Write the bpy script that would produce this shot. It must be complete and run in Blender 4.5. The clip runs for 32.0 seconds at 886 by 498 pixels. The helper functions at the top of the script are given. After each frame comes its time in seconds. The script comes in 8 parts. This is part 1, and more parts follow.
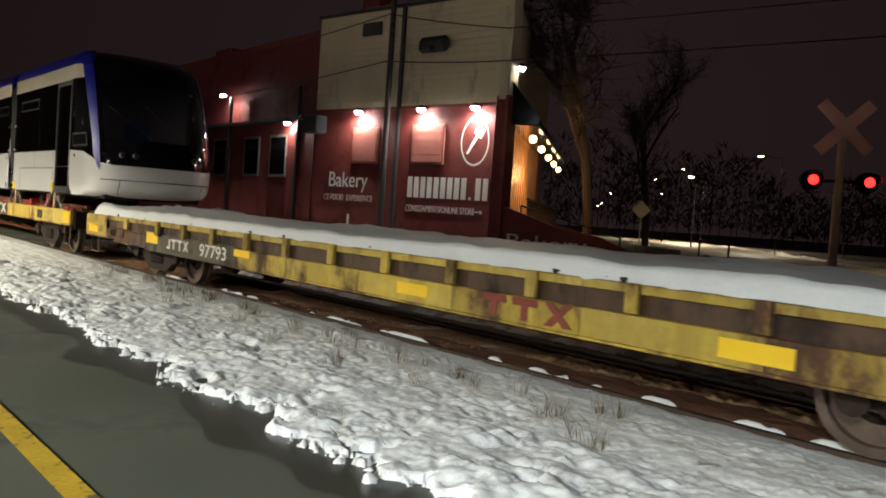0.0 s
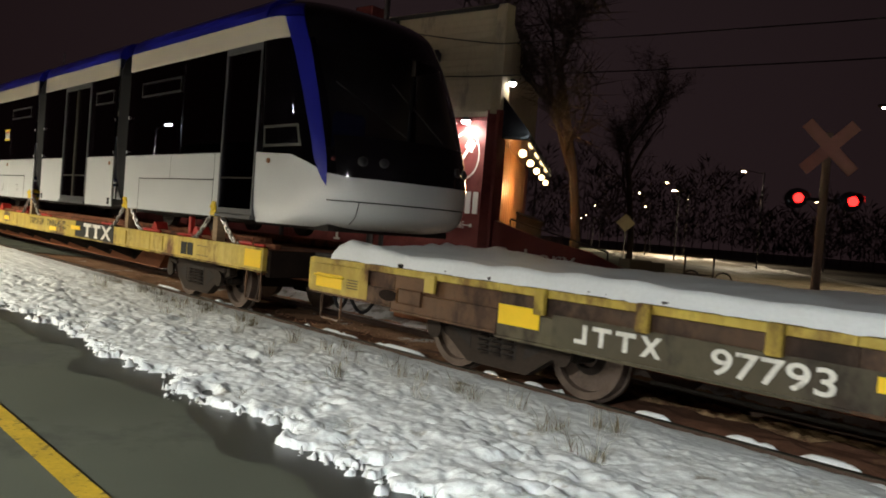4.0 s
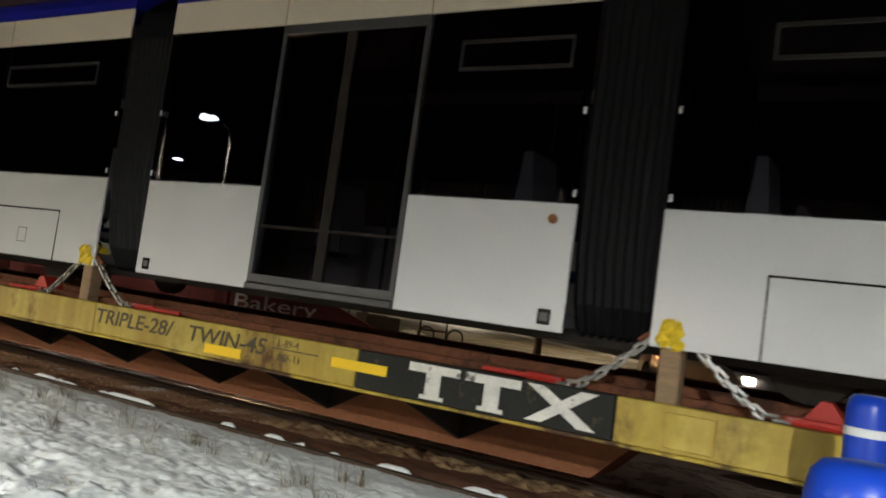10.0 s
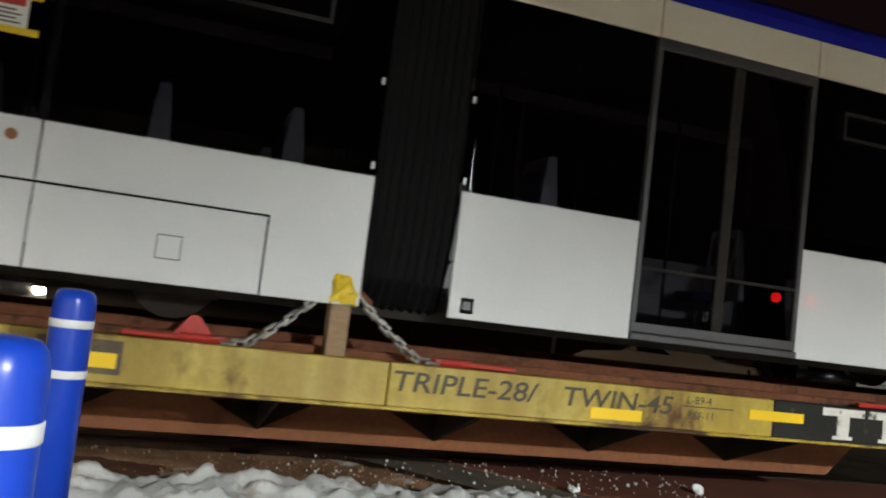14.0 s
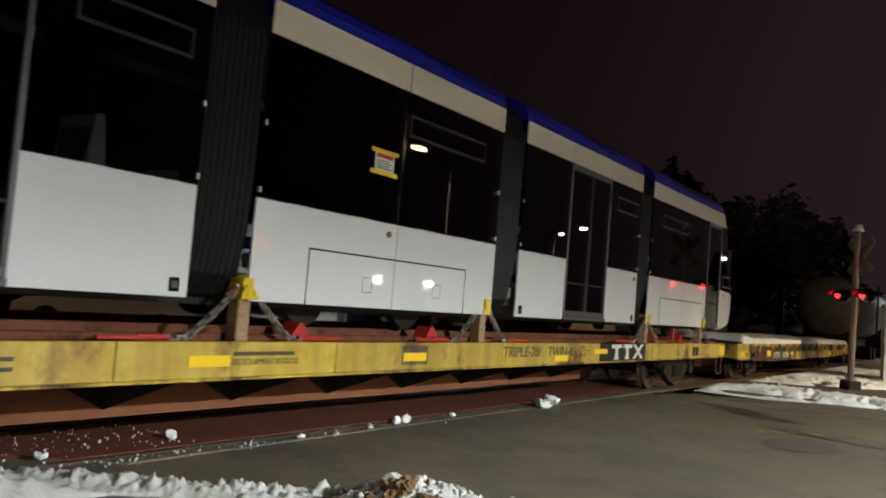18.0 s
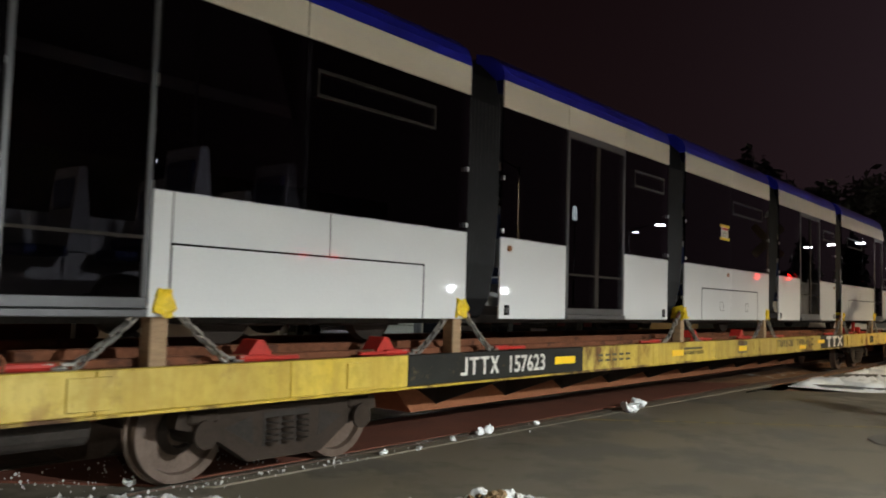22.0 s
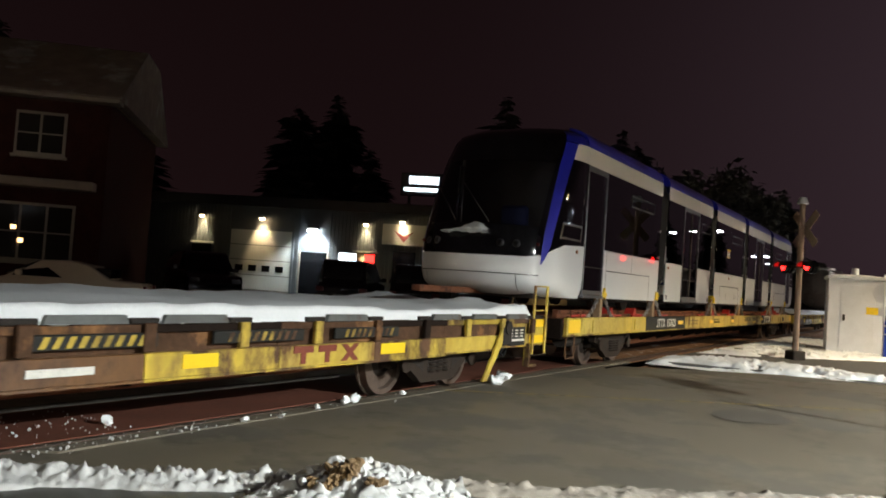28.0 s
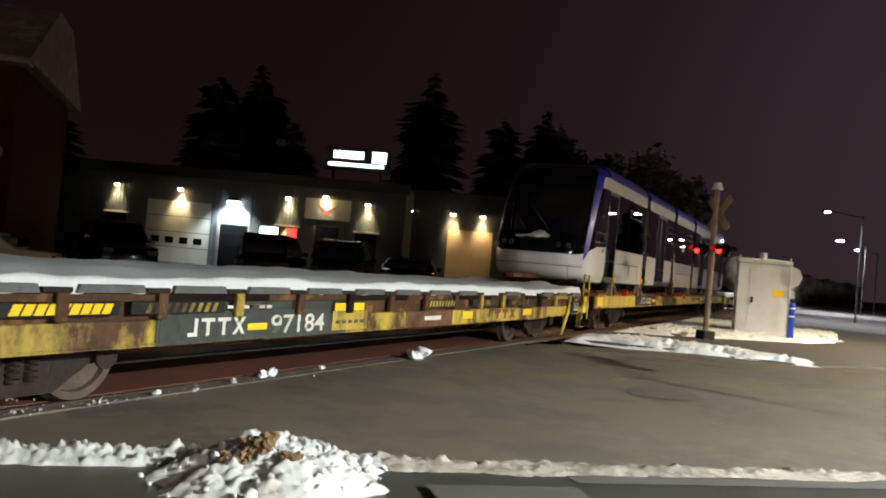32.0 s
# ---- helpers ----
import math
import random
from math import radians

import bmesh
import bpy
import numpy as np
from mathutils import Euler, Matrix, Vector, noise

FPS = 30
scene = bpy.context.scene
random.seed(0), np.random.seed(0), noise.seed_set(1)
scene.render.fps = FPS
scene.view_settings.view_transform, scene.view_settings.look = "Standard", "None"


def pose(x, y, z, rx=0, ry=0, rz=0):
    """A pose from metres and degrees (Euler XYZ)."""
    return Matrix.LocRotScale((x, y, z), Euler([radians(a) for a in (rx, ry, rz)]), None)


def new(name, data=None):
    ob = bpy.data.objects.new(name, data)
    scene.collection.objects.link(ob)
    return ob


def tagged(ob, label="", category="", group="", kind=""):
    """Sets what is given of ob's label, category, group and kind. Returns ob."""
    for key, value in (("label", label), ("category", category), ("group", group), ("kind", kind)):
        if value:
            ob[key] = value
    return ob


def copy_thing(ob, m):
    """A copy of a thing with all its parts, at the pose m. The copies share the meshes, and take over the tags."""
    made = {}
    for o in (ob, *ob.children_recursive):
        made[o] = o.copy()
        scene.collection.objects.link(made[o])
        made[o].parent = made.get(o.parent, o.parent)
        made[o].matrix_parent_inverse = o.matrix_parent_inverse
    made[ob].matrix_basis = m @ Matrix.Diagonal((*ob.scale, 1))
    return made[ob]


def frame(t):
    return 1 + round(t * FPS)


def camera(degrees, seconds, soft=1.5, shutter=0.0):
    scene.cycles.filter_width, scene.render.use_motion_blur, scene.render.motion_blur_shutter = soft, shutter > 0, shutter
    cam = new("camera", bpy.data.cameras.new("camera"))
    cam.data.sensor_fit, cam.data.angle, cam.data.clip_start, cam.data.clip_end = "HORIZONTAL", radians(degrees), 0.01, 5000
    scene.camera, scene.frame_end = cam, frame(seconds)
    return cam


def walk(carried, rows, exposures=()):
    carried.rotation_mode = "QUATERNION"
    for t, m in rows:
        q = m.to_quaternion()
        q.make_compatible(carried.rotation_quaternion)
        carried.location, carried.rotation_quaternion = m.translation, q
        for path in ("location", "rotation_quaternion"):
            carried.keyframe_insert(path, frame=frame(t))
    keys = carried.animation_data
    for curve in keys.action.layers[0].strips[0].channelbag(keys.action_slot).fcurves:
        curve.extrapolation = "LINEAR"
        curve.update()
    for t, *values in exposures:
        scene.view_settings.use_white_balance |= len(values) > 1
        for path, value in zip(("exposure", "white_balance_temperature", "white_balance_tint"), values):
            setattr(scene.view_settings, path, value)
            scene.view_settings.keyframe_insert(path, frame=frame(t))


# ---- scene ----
cam = camera(56.45, 32.0, soft=1.8, shutter=0.4)
# seconds, x, y, z, pitch, roll, yaw
PATH = [
    (0.0, 2.88, -6.57, 1.52, -2.30, -3.90, 49.95),
    (0.5, 2.89, -6.58, 1.52, -1.90, -3.17, 50.62),
    (1.0, 2.88, -6.56, 1.53, -2.08, -2.67, 51.13),
    (1.5, 2.88, -6.58, 1.54, -2.66, -3.06, 51.46),
    (2.0, 2.87, -6.62, 1.55, -3.45, -3.01, 52.13),
    (2.5, 2.86, -6.65, 1.55, -2.53, -2.93, 52.57),
    (3.0, 2.85, -6.67, 1.56, -1.18, -3.60, 51.96),
    (3.5, 2.87, -6.74, 1.56, -1.34, -4.22, 50.47),
    (5.5, 2.95, -6.87, 1.63, -1.34, -5.05, 45.06),
    (6.0, 2.93, -6.90, 1.61, -1.74, -5.85, 44.09),
    (6.5, 2.90, -6.93, 1.60, -2.34, -6.84, 41.79),
    (7.0, 2.88, -6.89, 1.58, -1.22, -7.12, 41.38),
    (7.5, 2.93, -6.90, 1.57, 6.31, -6.92, 38.69),
    (8.0, 2.87, -6.93, 1.57, 7.15, -7.87, 36.78),
    (8.5, 2.75, -6.86, 1.56, 5.18, -7.80, 35.43),
    (9.0, 2.75, -6.91, 1.56, 5.39, -8.31, 35.14),
    (9.5, 2.73, -6.88, 1.54, 4.85, -7.97, 33.62),
    (10.0, 2.73, -6.81, 1.53, 4.03, -7.79, 30.58),
    (10.5, 2.79, -6.77, 1.52, 1.52, -8.25, 26.97),
    (11.0, 2.91, -6.82, 1.52, 0.93, -6.58, 23.72),
    (11.5, 3.01, -6.78, 1.51, -0.55, -6.39, 23.34),
    (12.0, 2.99, -6.92, 1.55, 1.78, -6.17, 17.38),
    (12.5, 2.97, -7.13, 1.57, 8.49, -3.99, 10.57),
    (13.0, 2.96, -7.12, 1.56, 8.55, -5.27, 2.81),
    (13.5, 2.92, -7.05, 1.54, 7.04, -5.93, -8.96),
    (14.0, 2.92, -7.00, 1.52, 4.13, -6.94, -18.79),
    (14.5, 2.85, -6.99, 1.53, 3.56, -8.01, -19.03),
    (16.5, 2.85, -6.80, 1.67, 2.55, -4.38, -42.33),
    (17.0, 2.77, -6.78, 1.66, 4.91, -5.63, -51.61),
    (17.5, 2.74, -6.81, 1.63, 4.31, -4.90, -56.61),
    (18.0, 2.66, -6.83, 1.61, 3.53, -4.64, -56.32),
    (18.5, 2.67, -6.82, 1.61, 2.27, -2.53, -56.07),
    (19.0, 2.68, -6.81, 1.61, 0.94, -1.57, -56.05),
    (19.5, 2.69, -6.82, 1.61, 0.14, -3.10, -53.23),
    (20.0, 2.72, -6.82, 1.61, 2.69, -1.99, -53.87),
    (20.5, 2.76, -6.78, 1.60, 3.47, -1.79, -52.99),
    (21.0, 2.78, -6.77, 1.59, 3.17, -2.00, -53.02),
    (21.5, 2.78, -6.77, 1.59, 3.20, -1.90, -52.63),
    (22.0, 2.81, -6.71, 1.62, 3.75, -1.61, -51.11),
    (22.5, 2.83, -6.66, 1.65, 3.64, -1.75, -51.06),
    (23.0, 2.86, -6.62, 1.66, 2.60, -2.32, -51.54),
    (23.5, 2.85, -6.64, 1.64, 2.72, -3.47, -52.83),
    (24.0, 2.85, -6.72, 1.61, 3.31, -3.55, -53.37),
    (24.5, 2.86, -6.73, 1.61, 3.18, -3.56, -52.82),
    (25.0, 2.86, -6.75, 1.60, 1.79, -3.25, -52.59),
    (25.5, 2.87, -6.75, 1.60, 1.96, -3.23, -52.32),
    (26.0, 2.88, -6.75, 1.61, 1.18, -3.45, -53.17),
    (26.5, 2.87, -6.75, 1.62, 1.37, -3.49, -55.36),
    (28.5, 2.89, -6.76, 1.61, 1.92, -3.84, -60.11),
    (29.0, 2.90, -6.76, 1.61, 1.62, -3.62, -60.44),
    (29.5, 2.90, -6.76, 1.61, 1.23, -3.61, -60.21),
    (30.0, 2.90, -6.74, 1.61, 1.03, -4.42, -60.12),
    (30.5, 2.90, -6.74, 1.61, 0.73, -4.07, -60.77),
    (31.0, 2.90, -6.75, 1.61, 1.22, -3.64, -61.09),
    (31.5, 2.93, -6.75, 1.61, 0.26, -4.02, -62.29),
    (32.0, 2.93, -6.75, 1.59, 0.98, -5.08, -64.87),
]
# seconds, way of the train along the track
TRAIN = [
    (0, 0.00),
    (2, 4.32),
    (4, 8.57),
    (6, 12.89),
    (8, 17.30),
    (10, 21.86),
    (12, 26.50),
    (14, 30.84),
    (16, 34.84),
    (18, 38.68),
    (20, 42.56),
    (22, 46.61),
    (24, 50.78),
    (26, 54.84),
    (28, 58.67),
    (30, 62.40),
    (32, 66.12),
]
walk(cam, [(t, pose(x, y, z, 90 + p, r, w)) for t, x, y, z, p, r, w in PATH],
     [(0.0, 0.0), (19.0, 0.0), (24.0, 0.17), (26.5, 0.20), (28.5, 0.40), (32.0, 0.40)])


def way(t):
    """The train's way at t seconds, between the rows of TRAIN, with an even glide."""
    ts = [r[0] for r in TRAIN]
    vs = [r[1] for r in TRAIN]
    k = max(0, min(len(ts) - 2, int(t // 2)))
    m = [(vs[min(i + 1, len(vs) - 1)] - vs[max(i - 1, 0)]) / (ts[min(i + 1, len(ts) - 1)] - ts[max(i - 1, 0)]) for i in range(len(ts))]
    h = ts[k + 1] - ts[k]
    u = (t - ts[k]) / h
    return ((2 * u ** 3 - 3 * u ** 2 + 1) * vs[k] + (u ** 3 - 2 * u ** 2 + u) * h * m[k]
            + (-2 * u ** 3 + 3 * u ** 2) * vs[k + 1] + (u ** 3 - u ** 2) * h * m[k + 1])


# ---- night sky ----
world = bpy.data.worlds.new("night")
scene.world = world
world.use_nodes = True
wn, wl = world.node_tree.nodes, world.node_tree.links
bg = wn["Background"]
wtc = wn.new("ShaderNodeTexCoord")
wsep = wn.new("ShaderNodeSeparateXYZ")
wramp = wn.new("ShaderNodeValToRGB")
wl.new(wtc.outputs["Generated"], wsep.inputs[0])
wl.new(wsep.outputs["Z"], wramp.inputs[0])
# the town's glow lies low over the far end of the line
wdot, wpow, wmul, wadd = wn.new("ShaderNodeVectorMath"), wn.new("ShaderNodeMath"), wn.new("ShaderNodeVectorMath"), wn.new("ShaderNodeVectorMath")
wdot.operation, wpow.operation, wmul.operation, wadd.operation = "DOT_PRODUCT", "POWER", "SCALE", "ADD"
wdot.inputs[1].default_value = (0.955, -0.25, 0.16)
wpow.inputs[1].default_value = 9.0
wpow.use_clamp = True
wmul.inputs[0].default_value = (0.0205, 0.0135, 0.0180)
wl.new(wtc.outputs["Generated"], wdot.inputs[0])
wl.new(wdot.outputs["Value"], wpow.inputs[0])
wl.new(wpow.outputs[0], wmul.inputs["Scale"])
wl.new(wramp.outputs[0], wadd.inputs[0])
wl.new(wmul.outputs[0], wadd.inputs[1])
wdot2, wpow2, wmul2, wadd2 = wn.new("ShaderNodeVectorMath"), wn.new("ShaderNodeMath"), wn.new("ShaderNodeVectorMath"), wn.new("ShaderNodeVectorMath")
wdot2.operation, wpow2.operation, wmul2.operation, wadd2.operation = "DOT_PRODUCT", "POWER", "SCALE", "ADD"
wdot2.inputs[1].default_value = (-0.70, 0.68, 0.2)
wpow2.inputs[1].default_value = 4.0
wpow2.use_clamp = True
wmul2.inputs[0].default_value = (0.0100, 0.0070, 0.0078)
wl.new(wtc.outputs["Generated"], wdot2.inputs[0])
wl.new(wdot2.outputs["Value"], wpow2.inputs[0])
wl.new(wpow2.outputs[0], wmul2.inputs["Scale"])
wl.new(wadd.outputs[0], wadd2.inputs[0])
wl.new(wmul2.outputs[0], wadd2.inputs[1])
wl.new(wadd2.outputs[0], bg.inputs[0])
wramp.color_ramp.elements[0].position = 0.0
wramp.color_ramp.elements[0].color = (0.0076, 0.0035, 0.0038, 1)
wramp.color_ramp.elements[1].position = 0.55
wramp.color_ramp.elements[1].color = (0.0040, 0.0018, 0.0020, 1)
bg.inputs[1].default_value = 1.0


# ---- materials ----
def material(name, col, rough=0.6, metal=0.0, vary=0.25, scale=3.0, fine=40.0, bump=0.15, second=None, spots=0.0, spot_scale=2.0, emit=0.0, spec=0.5, coat=0.0, island=0.0, stretch=(1, 1, 1)):
    """A procedural surface: two noises vary the colour, a second colour shows in spots, the fine noise also gives relief."""
    m = bpy.data.materials.new(name)
    m.use_nodes = True
    n, l = m.node_tree.nodes, m.node_tree.links
    p = n["Principled BSDF"]
    p.inputs["Metallic"].default_value = metal
    p.inputs["Specular IOR Level"].default_value = spec
    p.inputs["Coat Weight"].default_value = coat
    p.inputs["Coat Roughness"].default_value = 0.04
    tc = n.new("ShaderNodeTexCoord")
    mp = n.new("ShaderNodeMapping")
    mp.inputs["Scale"].default_value = stretch
    l.new(tc.outputs["Object"], mp.inputs[0])
    big, small = n.new("ShaderNodeTexNoise"), n.new("ShaderNodeTexNoise")
    for tex, sc, det in ((big, scale, 5.0), (small, fine, 3.0)):
        tex.inputs["Scale"].default_value, tex.inputs["Detail"].default_value = sc, det
        l.new(mp.outputs[0], tex.inputs["Vector"])
    mix = n.new("ShaderNodeMix")
    mix.data_type = "FLOAT"
    mix.inputs[0].default_value = 0.4
    l.new(big.outputs["Fac"], mix.inputs[2])
    l.new(small.outputs["Fac"], mix.inputs[3])
    rng = n.new("ShaderNodeMapRange")
    rng.inputs[1].default_value, rng.inputs[2].default_value = 0.3, 0.7
    rng.inputs[3].default_value, rng.inputs[4].default_value = 1 - vary, 1 + vary
    l.new(mix.outputs[0], rng.inputs[0])
    fac = rng.outputs[0]
    if island:
        oi = n.new("ShaderNodeNewGeometry")
        r2 = n.new("ShaderNodeMapRange")
        r2.inputs[3].default_value, r2.inputs[4].default_value = 1 - island, 1 + island
        l.new(oi.outputs["Random Per Island"], r2.inputs[0])
        mu = n.new("ShaderNodeMath")
        mu.operation = "MULTIPLY"
        l.new(fac, mu.inputs[0])
        l.new(r2.outputs[0], mu.inputs[1])
        fac = mu.outputs[0]
    vm = n.new("ShaderNodeVectorMath")
    vm.operation = "SCALE"
    l.new(fac, vm.inputs["Scale"])
    if second:
        sp = n.new("ShaderNodeTexNoise")
        sp.inputs["Scale"].default_value, sp.inputs["Detail"].default_value, sp.inputs["Roughness"].default_value = spot_scale, 8.0, 0.65
        l.new(mp.outputs[0], sp.inputs["Vector"])
        ramp = n.new("ShaderNodeMapRange")
        ramp.inputs[1].default_value, ramp.inputs[2].default_value = 0.62 - 0.25 * spots, 0.70 - 0.25 * spots
        l.new(sp.outputs["Fac"], ramp.inputs[0])
        cm = n.new("ShaderNodeMix")
        cm.data_type = "RGBA"
        cm.inputs[6].default_value, cm.inputs[7].default_value = (*col, 1), (*second, 1)
        l.new(ramp.outputs[0], cm.inputs[0])
        l.new(cm.outputs[2], vm.inputs[0])
        rm = n.new("ShaderNodeMapRange")
        rm.inputs[3].default_value, rm.inputs[4].default_value = rough, min(1, rough + 0.25)
        l.new(ramp.outputs[0], rm.inputs[0])
        l.new(rm.outputs[0], p.inputs["Roughness"])
    else:
        vm.inputs[0].default_value = col
        rr = n.new("ShaderNodeMapRange")
        rr.inputs[3].default_value, rr.inputs[4].default_value = max(0.02, rough * 0.85), min(1, rough * 1.15)
        l.new(big.outputs["Fac"], rr.inputs[0])
        l.new(rr.outputs[0], p.inputs["Roughness"])
    l.new(vm.outputs[0], p.inputs["Base Color"])
    if bump:
        b = n.new("ShaderNodeBump")
        b.inputs["Strength"].default_value, b.inputs["Distance"].default_value = bump, 0.02
        l.new(mix.outputs[0], b.inputs["Height"])
        l.new(b.outputs[0], p.inputs["Normal"])
    if emit:
        p.inputs["Emission Color"].default_value = (*col, 1)
        p.inputs["Emission Strength"].default_value = emit
    return m


def glow(name, col, strength):
    m = bpy.data.materials.new(name)
    m.use_nodes = True
    p = m.node_tree.nodes["Principled BSDF"]
    p.inputs["Base Color"].default_value = (*col, 1)
    p.inputs["Emission Color"].default_value = (*col, 1)
    p.inputs["Emission Strength"].default_value = strength
    return m


def weathered(name, paint, fade, rust, rust_amount, streaks):
    """Old paint on steel: fading, rust blotches, streaks that run down, grime; each plate a little different."""
    m = bpy.data.materials.new(name)
    m.use_nodes = True
    n, l = m.node_tree.nodes, m.node_tree.links
    p = n["Principled BSDF"]
    tc = n.new("ShaderNodeTexCoord")

    def field(scale, stretch, detail, lo, hi, rough=0.6):
        mp, tx, mr = n.new("ShaderNodeMapping"), n.new("ShaderNodeTexNoise"), n.new("ShaderNodeMapRange")
        mp.inputs["Scale"].default_value = stretch
        tx.inputs["Scale"].default_value, tx.inputs["Detail"].default_value, tx.inputs["Roughness"].default_value = scale, detail, rough
        mr.inputs[1].default_value, mr.inputs[2].default_value = lo, hi
        l.new(tc.outputs["Object"], mp.inputs[0])
        l.new(mp.outputs[0], tx.inputs["Vector"])
        l.new(tx.outputs["Fac"], mr.inputs[0])
        return mr.outputs[0]

    def blend(fac, a, b):
        x = n.new("ShaderNodeMix")
        x.data_type = "RGBA"
        for sock, v in ((x.inputs[0], fac), (x.inputs[6], a), (x.inputs[7], b)):
            if isinstance(v, tuple):
                sock.default_value = (*v, 1)
            elif isinstance(v, float):
                sock.default_value = v
            else:
                l.new(v, sock)
        return x.outputs[2]
    base = blend(field(0.7, (1, 1, 1), 3, 0.35, 0.65), paint, fade)
    base = blend(field(9.0, (1, 1, 1.0), 5, 0.42, 0.8), base, tuple(0.62 * c for c in paint))
    run = field(4.5, (1, 1, 0.10), 4, 0.60 - 0.2 * streaks, 0.80 - 0.1 * streaks)
    base = blend(run, base, tuple(0.45 * a + 0.55 * b for a, b in zip(rust, paint)))
    blot = field(1.7, (1, 1, 0.6), 9, 0.60 - 0.25 * rust_amount, 0.73 - 0.25 * rust_amount, 0.66)
    worn = blend(field(6.0, (1, 1, 1), 6, 0.35, 0.65), rust, tuple(0.45 * c for c in rust))
    base = blend(blot, base, worn)
    oi, mr, vm = n.new("ShaderNodeObjectInfo"), n.new("ShaderNodeMapRange"), n.new("ShaderNodeVectorMath")
    mr.inputs[3].default_value, mr.inputs[4].default_value = 0.78, 1.10
    vm.operation = "SCALE"
    l.new(oi.outputs["Random"], mr.inputs[0])
    l.new(base, vm.inputs[0])
    l.new(mr.outputs[0], vm.inputs["Scale"])
    l.new(vm.outputs[0], p.inputs["Base Color"])
    rr = n.new("ShaderNodeMapRange")
    rr.inputs[3].default_value, rr.inputs[4].default_value = 0.45, 0.85
    l.new(blot, rr.inputs[0])
    l.new(rr.outputs[0], p.inputs["Roughness"])
    b = n.new("ShaderNodeBump")
    b.inputs["Strength"].default_value, b.inputs["Distance"].default_value = 0.3, 0.01
    l.new(field(14.0, (1, 1, 1), 6, 0.2, 0.8), b.inputs["Height"])
    l.new(b.outputs[0], p.inputs["Normal"])
    return m


def tinted_glass(name, tint, ior=1.5, rough=0.0):
    """Dark window glass: part of the light goes through tinted, Fresnel drives the gloss."""
    m = bpy.data.materials.new(name)
    m.use_nodes = True
    n, l = m.node_tree.nodes, m.node_tree.links
    n.remove(n["Principled BSDF"])
    out = n["Material Output"]
    tr, gl, fr, mx = n.new("ShaderNodeBsdfTransparent"), n.new("ShaderNodeBsdfGlossy"), n.new("ShaderNodeFresnel"), n.new("ShaderNodeMixShader")
    tr.inputs[0].default_value = (*tint, 1)
    gl.inputs["Roughness"].default_value = rough
    fr.inputs[0].default_value = ior
    l.new(fr.outputs[0], mx.inputs[0])
    l.new(tr.outputs[0], mx.inputs[1])
    l.new(gl.outputs[0], mx.inputs[2])
    l.new(mx.outputs[0], out.inputs[0])
    return m


M_DECKSNOW = material("deck_snow", (0.76, 0.78, 0.79), 0.65, vary=0.08, scale=1.6, fine=30, bump=0.4)
M_SNOW = material("snow", (0.81, 0.83, 0.84), 0.65, vary=0.10, scale=2.2, fine=34, bump=0.4, second=(0.40, 0.38, 0.33), spots=0.10, spot_scale=3.4)
M_DIRTY_SNOW = material("dirty_snow", (0.46, 0.45, 0.43), 0.75, vary=0.2, scale=2.5, fine=30, bump=0.6, second=(0.22, 0.20, 0.17), spots=0.55, spot_scale=2.6)
M_ASPHALT = material("asphalt_path", (0.108, 0.116, 0.088), 0.55, vary=0.22, scale=0.6, fine=90, bump=0.25, second=(0.082, 0.087, 0.069), spots=0.4, spot_scale=0.5)
M_PATCH = material("dark_road_patch", (0.085, 0.074, 0.058), 0.6, vary=0.25, scale=3, fine=70, bump=0.3)
M_WET = material("wet_asphalt", (0.045, 0.046, 0.038), 0.4, vary=0.25, scale=1.5, fine=80, bump=0.2)
M_ROAD = material("road_asphalt", (0.128, 0.108, 0.077), 0.5, vary=0.22, scale=0.45, fine=70, bump=0.2, second=(0.092, 0.079, 0.058), spots=0.5, spot_scale=0.5)
M_CONCRETE = material("pavement_concrete", (0.078, 0.074, 0.066), 0.75, vary=0.2, scale=1.5, fine=60, bump=0.25)
M_EARTH = material("dark_earth", (0.035, 0.028, 0.022), 0.9, vary=0.4, scale=2, fine=25, bump=0.8)
M_BALLAST = material("ballast_stone", (0.22, 0.115, 0.070), 0.9, spec=0.1, vary=0.35, scale=4, fine=40, bump=0.5, island=0.2)
M_BED = material("sandy_track_bed", (0.235, 0.135, 0.080), 0.95, spec=0.05, vary=0.4, scale=3, fine=26, bump=0.9, second=(0.55, 0.52, 0.48), spots=0.14, spot_scale=1.1)
M_REDEARTH = material("red_brown_earth", (0.095, 0.045, 0.028), 0.9, spec=0.1, vary=0.3, scale=3, fine=30, bump=0.6, second=(0.16, 0.085, 0.05), spots=0.2, spot_scale=2.5)
M_SANDY = material("sandy_clumps", (0.27, 0.175, 0.095), 0.95, spec=0.05, vary=0.4, scale=5, fine=30, bump=0.7, second=(0.12, 0.06, 0.035), spots=0.4, spot_scale=3)
M_SLUSH = material("trodden_brown_slush", (0.30, 0.265, 0.22), 0.7, vary=0.25, scale=3.0, fine=30, bump=0.6, second=(0.15, 0.125, 0.10), spots=0.45, spot_scale=2.4)
M_PLOUGHED = material("ploughed_snow", (0.50, 0.50, 0.49), 0.7, vary=0.12, scale=3.0, fine=34, bump=0.5, second=(0.34, 0.31, 0.27), spots=0.16, spot_scale=3.2)
M_RAIL = material("rail_steel", (0.10, 0.065, 0.05), 0.5, 0.6, vary=0.3, scale=5)
M_RAILTOP = material("rail_running_face", (0.085, 0.075, 0.06), 0.4, 0.7, vary=0.3, scale=7, bump=0.02)
M_TIE = material("tie_wood", (0.055, 0.04, 0.03), 0.9, vary=0.35, scale=3, fine=30, bump=0.6, stretch=(4, 0.6, 4))
